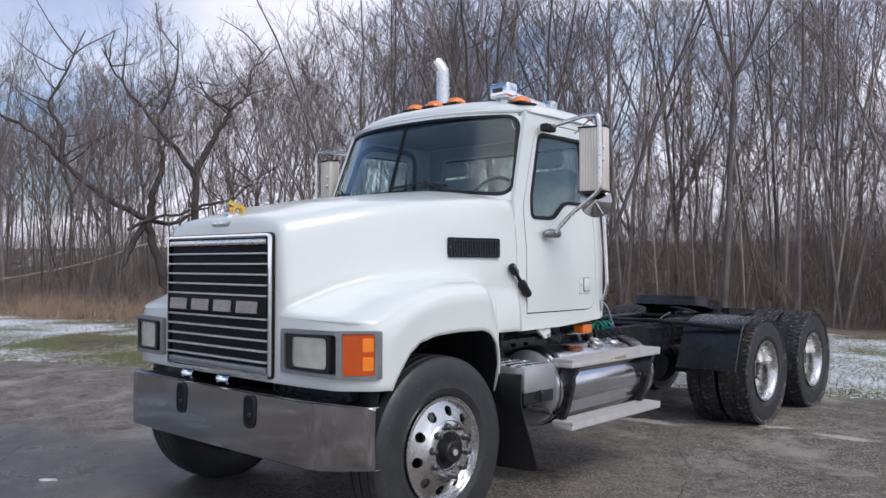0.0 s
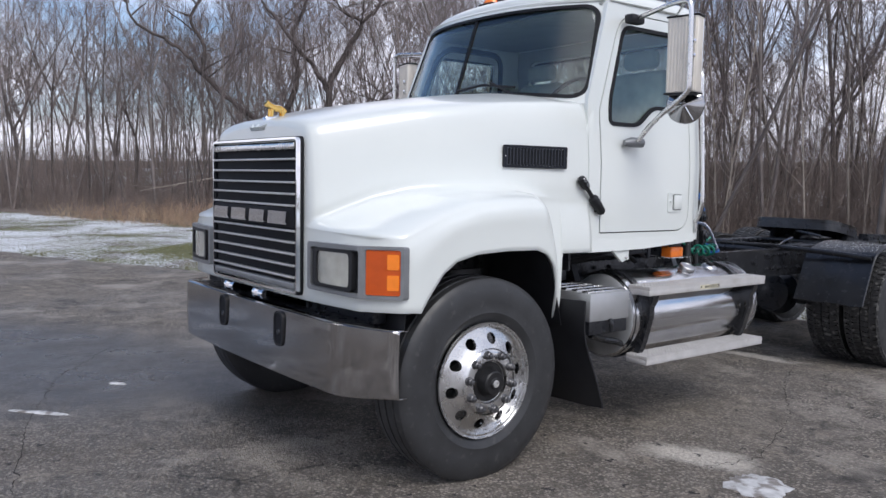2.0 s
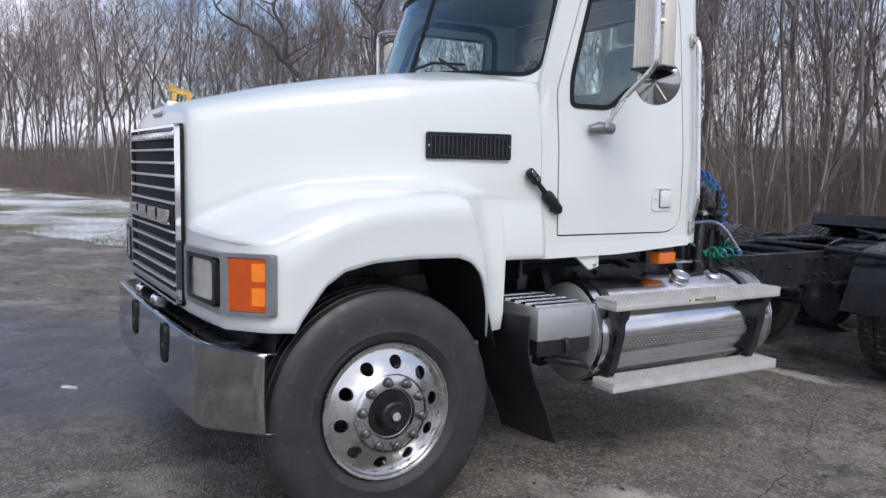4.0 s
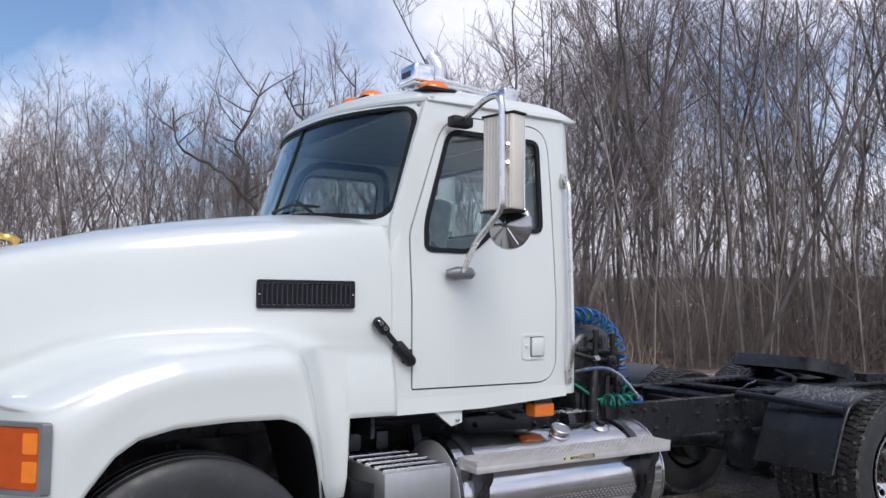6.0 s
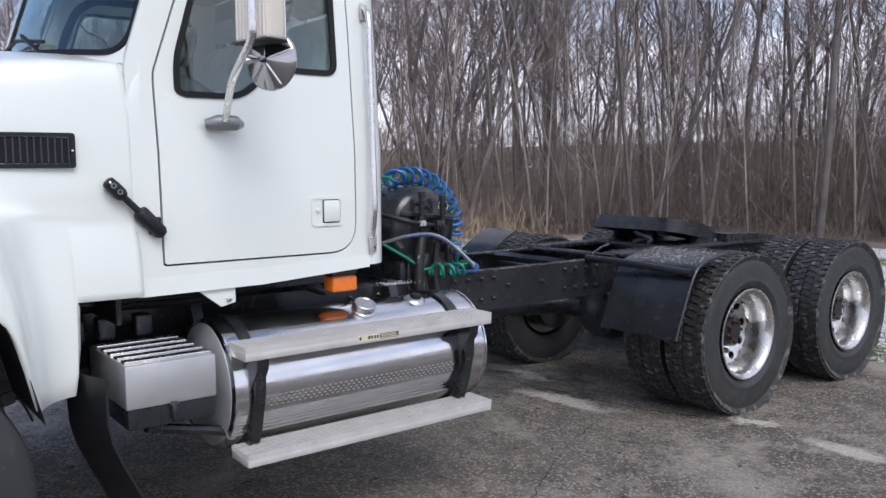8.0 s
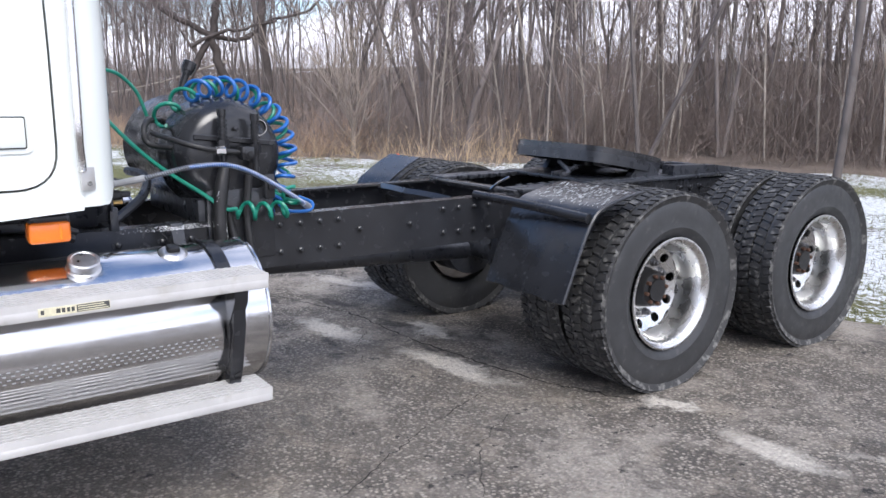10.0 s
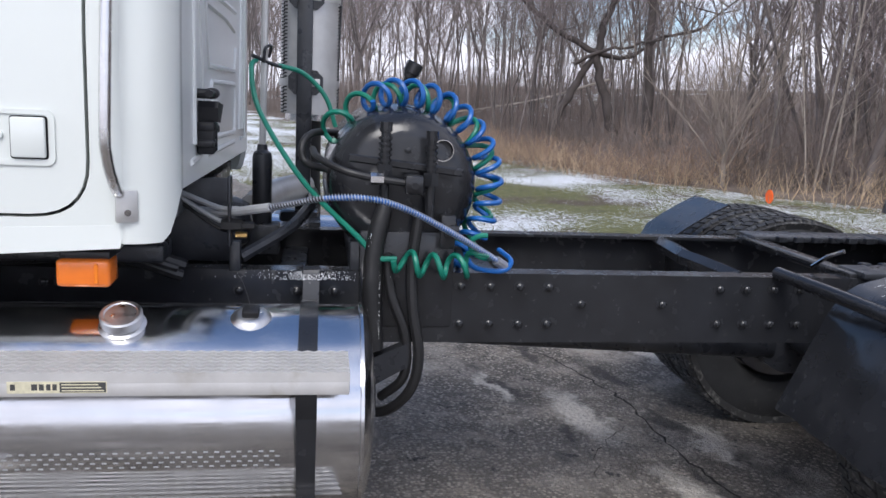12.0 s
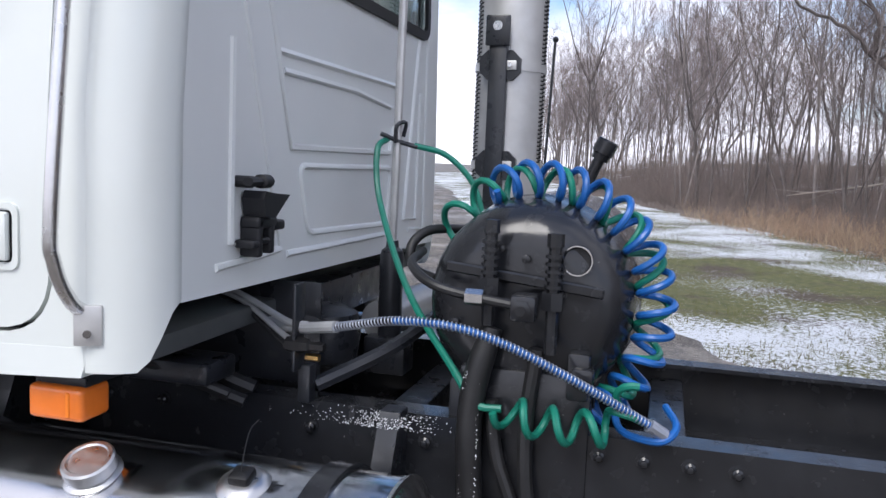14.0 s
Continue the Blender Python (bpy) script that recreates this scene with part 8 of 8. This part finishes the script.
for z in (1.966, 1.585):
    part("clamp_plate", plate([(2.292 + u, z + v) for u, v in ((0.03, -0.056), (0.128, -0.056), (0.158, -0.026), (0.158, 0.026), (0.128, 0.056), (0.03, 0.056), (0, 0.026), (0, -0.026))], [], 0.03, lambda u, v, w: (-0.872 + w, u, v)), BLACK, post)
    part("clamp_band", turned([(z - 0.016, 0.1395), (z - 0.016, 0.143), (z + 0.016, 0.143), (z + 0.016, 0.1395)], "z", (SX, SY, 0), 40, True), ALUDULL, post)
    part("clamp_buckle", box(-0.843, -0.836, 2.395, 2.436, z - 0.018, z + 0.018, 0.003), ALUDULL, post)
    part("clamp_bolt", bar([(-0.845, 2.412, z), (-0.825, 2.412, z)], 0.009, 8), ALU, post)
part("post_foot", box(-0.94, -0.77, 2.26, 2.44, 0.78, 1.0, 0.02), BLACK, post)
part("thin_rod", bar([(-1.15, 2.515, 1.45), (-1.15, 2.535, 2.10)], 0.006, 6), BLACK, post)
part("rod_ball", turned([(-0.013, 0.002), (-0.009, 0.010), (0, 0.0135), (0.009, 0.010), (0.013, 0.002)], "z", (-1.15, 2.536, 2.108), 10), BLACK, post)

# ---------------------------------------------------------------- quarter fenders before the drive wheels
for side in (1, -1):
    bm = bmesh.new()
    path = [(3.97, 0.575), (4.03, 0.72), (4.10, 0.88), (4.155, 0.97), (4.22, 1.01), (4.35, 1.045), (4.48, 1.065)]
    if side < 0:
        path = [(4.03, 0.62), (4.06, 0.76), (4.09, 0.88), (4.13, 0.955), (4.21, 1.010), (4.30, 1.065), (4.38, 1.105)]
    rows = []
    for k, (y, z) in enumerate(path):
        rows.append([bm.verts.new((side * (0.62 + (0.58 if side > 0 else 0.36) * j / 6), y + (0.008 * math.sin(j + k) if side > 0 else 0), z + (0.006 * math.sin(2.1 * j + k) if side > 0 else 0))) for j in range(7)])
    for a, b in zip(rows, rows[1:]):
        for j in range(6):
            bm.faces.new((a[j], a[j + 1], b[j + 1], b[j]))
    r = bmesh.ops.extrude_face_region(bm, geom=bm.faces[:])
    bmesh.ops.translate(bm, verts=[e for e in r["geom"] if isinstance(e, bmesh.types.BMVert)], vec=(0, 0.006, -0.006))
    qf = part("quarter_fender", bm, BLACKG, truck, "black rubber quarter fender before the drive wheels", 35)
    if side > 0:
        part("fender_tube", bar([(side * 0.44, 4.03, 1.0), (side * 0.80, 4.085, 0.985), (side * 1.19, 4.125, 0.962)], 0.024, 12, 4), BLACKG, qf)
    if side > 0:
        part("edge_strip", bar([(side * 1.202, y, z) for y, z in path], 0.009, 6, 3), BLACK, qf)

# ---------------------------------------------------------------- fifth wheel
FY = 5.40
def fw(u, v, w):
    m = Matrix.Translation((0, FY, 1.115)) @ pose(0, 0, 0, -10)
    return m @ Vector((u, v, w))


outer = rounded([(-0.43, -0.42), (0.43, -0.42), (0.43, 0.02), (0.34, 0.24), (0.13, 0.30), (0.05, 0.03), (-0.05, 0.03), (-0.13, 0.30), (-0.34, 0.24), (-0.43, 0.02)], [0.16, 0.16, 0.1, 0.05, 0.03, 0.04, 0.04, 0.03, 0.05, 0.1], 5)
fifth = part("fifth_wheel", plate(outer, [], 0.034, fw), BLACKG, truck, "black greasy fifth wheel plate")
part("plate_skirt", plate(inset(outer, 0.0), [inset(outer, 0.025)], -0.065, fw), BLACK, fifth)
for side in (1, -1):
    part("pivot_bracket", plate([(FY - 0.16, 0.98), (FY + 0.16, 0.98), (FY + 0.06, 1.10), (FY - 0.06, 1.10)], [], 0.05, lambda u, v, w, s=side: (s * (0.36 + w), u, v)), BLACK, fifth)
    part("slide_rail", box(min(side * 0.30, side * 0.46), max(side * 0.30, side * 0.46), 4.35, 6.2, 0.984, 1.008, 0.006), BLACK, fifth)
    for k in range(18):
        part("slide_tooth", box(min(side * 0.27, side * 0.30), max(side * 0.27, side * 0.30), 4.45 + 0.085 * k, 4.49 + 0.085 * k, 0.986, 1.012, 0.003, 1), BLACK, fifth)
    part("ramp", plate([(5.62, 1.075), (6.05, 1.06), (6.50, 1.0), (6.50, 0.986), (5.62, 0.986)], [], 0.09, lambda u, v, w, s=side: (s * (0.36 + w), u, v)), BLACK, fifth)
part("slide_plate", box(-0.42, 0.42, 4.95, 5.85, 0.99, 1.015, 0.01), BLACK, fifth)
part("release_arm", bar([(0.05, 5.0, 1.10), (0.40, 4.75, 1.08), (0.50, 4.60, 1.075)], 0.013, 8, 4), BLACK, fifth)
part("release_handle", bar([(0.30, 4.25, 1.0), (0.35, 4.27, 1.045), (0.40, 4.30, 1.075)], 0.008, 8), STEEL, fifth)
bm = coil([(0.22, 4.78, 1.05), (0.22, 4.90, 1.06), (0.20, 5.02, 1.08)], 12, 0.011, 0.003)
part("return_spring", bm, BLACK, fifth)
part("end_bar", box(-0.44, 0.44, 6.58, 6.66, 0.84, 0.99, 0.01), BLACK, truck)
# mud flaps at the tail
for side in (1, -1):
    part("light_bar", box(min(side * 0.44, side * 0.95), max(side * 0.44, side * 0.95), 6.60, 6.64, 0.93, 0.975, 0.008), BLACK, truck)

# grains of snow on the tank's inner side and the rail
rnd = random.Random(5)
bm = bmesh.new()
for _ in range(620):
    y = rnd.choice((rnd.gauss(2.37, 0.075), rnd.gauss(2.40, 0.025), rnd.gauss(2.46, 0.05)))
    m = Matrix.Translation((0.45 + 0.15 * rnd.random() ** 0.8, y, 1.0)) @ Matrix.Scale(rnd.uniform(0.12, 0.55), 4)
    z = TZ + math.sqrt(max(0, TR ** 2 - (m.translation.x - TX) ** 2)) if m.translation.x > 0.58 else 0.986
    m.translation.z = z
    c = [bm.verts.new(m @ Vector(p)) for p in ((0.004, 0, 0), (-0.003, 0.004, 0), (-0.003, -0.004, 0), (0, 0, 0.005))]
    for q in ((0, 1, 3), (1, 2, 3), (2, 0, 3), (0, 2, 1)):
        bm.faces.new([c[i] for i in q])
tagged(part("snow_grains", bm, SNOWLUMP, truck, "", 0), kind="stuff")
bm = bmesh.new()
for _ in range(300):
    f = rnd.random()
    p = Vector((0.487, 2.62, 1.12)).lerp(Vector((0.492, 2.622, 0.78)), f)
    m = Matrix.Translation(p + Vector((0.022, rnd.uniform(-0.020, 0.020), 0))) @ Matrix.Scale(rnd.uniform(0.2, 0.6), 4)
    c = [bm.verts.new(m @ Vector(q)) for q in ((-0.004, 0.003, 0.003), (-0.004, -0.004, 0.002), (-0.004, 0.0, -0.004), (0.004, 0, 0))]
    for q in ((0, 1, 3), (1, 2, 3), (2, 0, 3), (0, 2, 1)):
        bm.faces.new([c[i] for i in q])
tagged(part("snow_grains", bm, SNOWLUMP, truck, "", 0), kind="stuff")
# thin ice streaks on the quarter fender's top
bm = bmesh.new()
for _ in range(200):
    f = rnd.random()
    y = 4.19 + 0.25 * f
    z = interp(y, [(4.155, 0.97), (4.22, 1.01), (4.35, 1.045), (4.48, 1.065)]) + 0.006
    x, w, l = rnd.uniform(0.68, 1.17), rnd.uniform(0.0005, 0.0014), rnd.uniform(0.006, 0.035)
    c = [bm.verts.new((x - w, y, z)), bm.verts.new((x + w, y + 0.004, z)), bm.verts.new((x + w * 0.6, y + l, z + 0.22 * l)), bm.verts.new((x - w * 0.6, y + l, z + 0.22 * l)), bm.verts.new((x, y + l * 0.5, z + 0.11 * l + 0.003))]
    for q in ((0, 1, 4), (1, 2, 4), (2, 3, 4), (3, 0, 4)):
        bm.faces.new([c[i] for i in q])
tagged(part("frost", bm, ICE, truck, "", 0), kind="stuff")
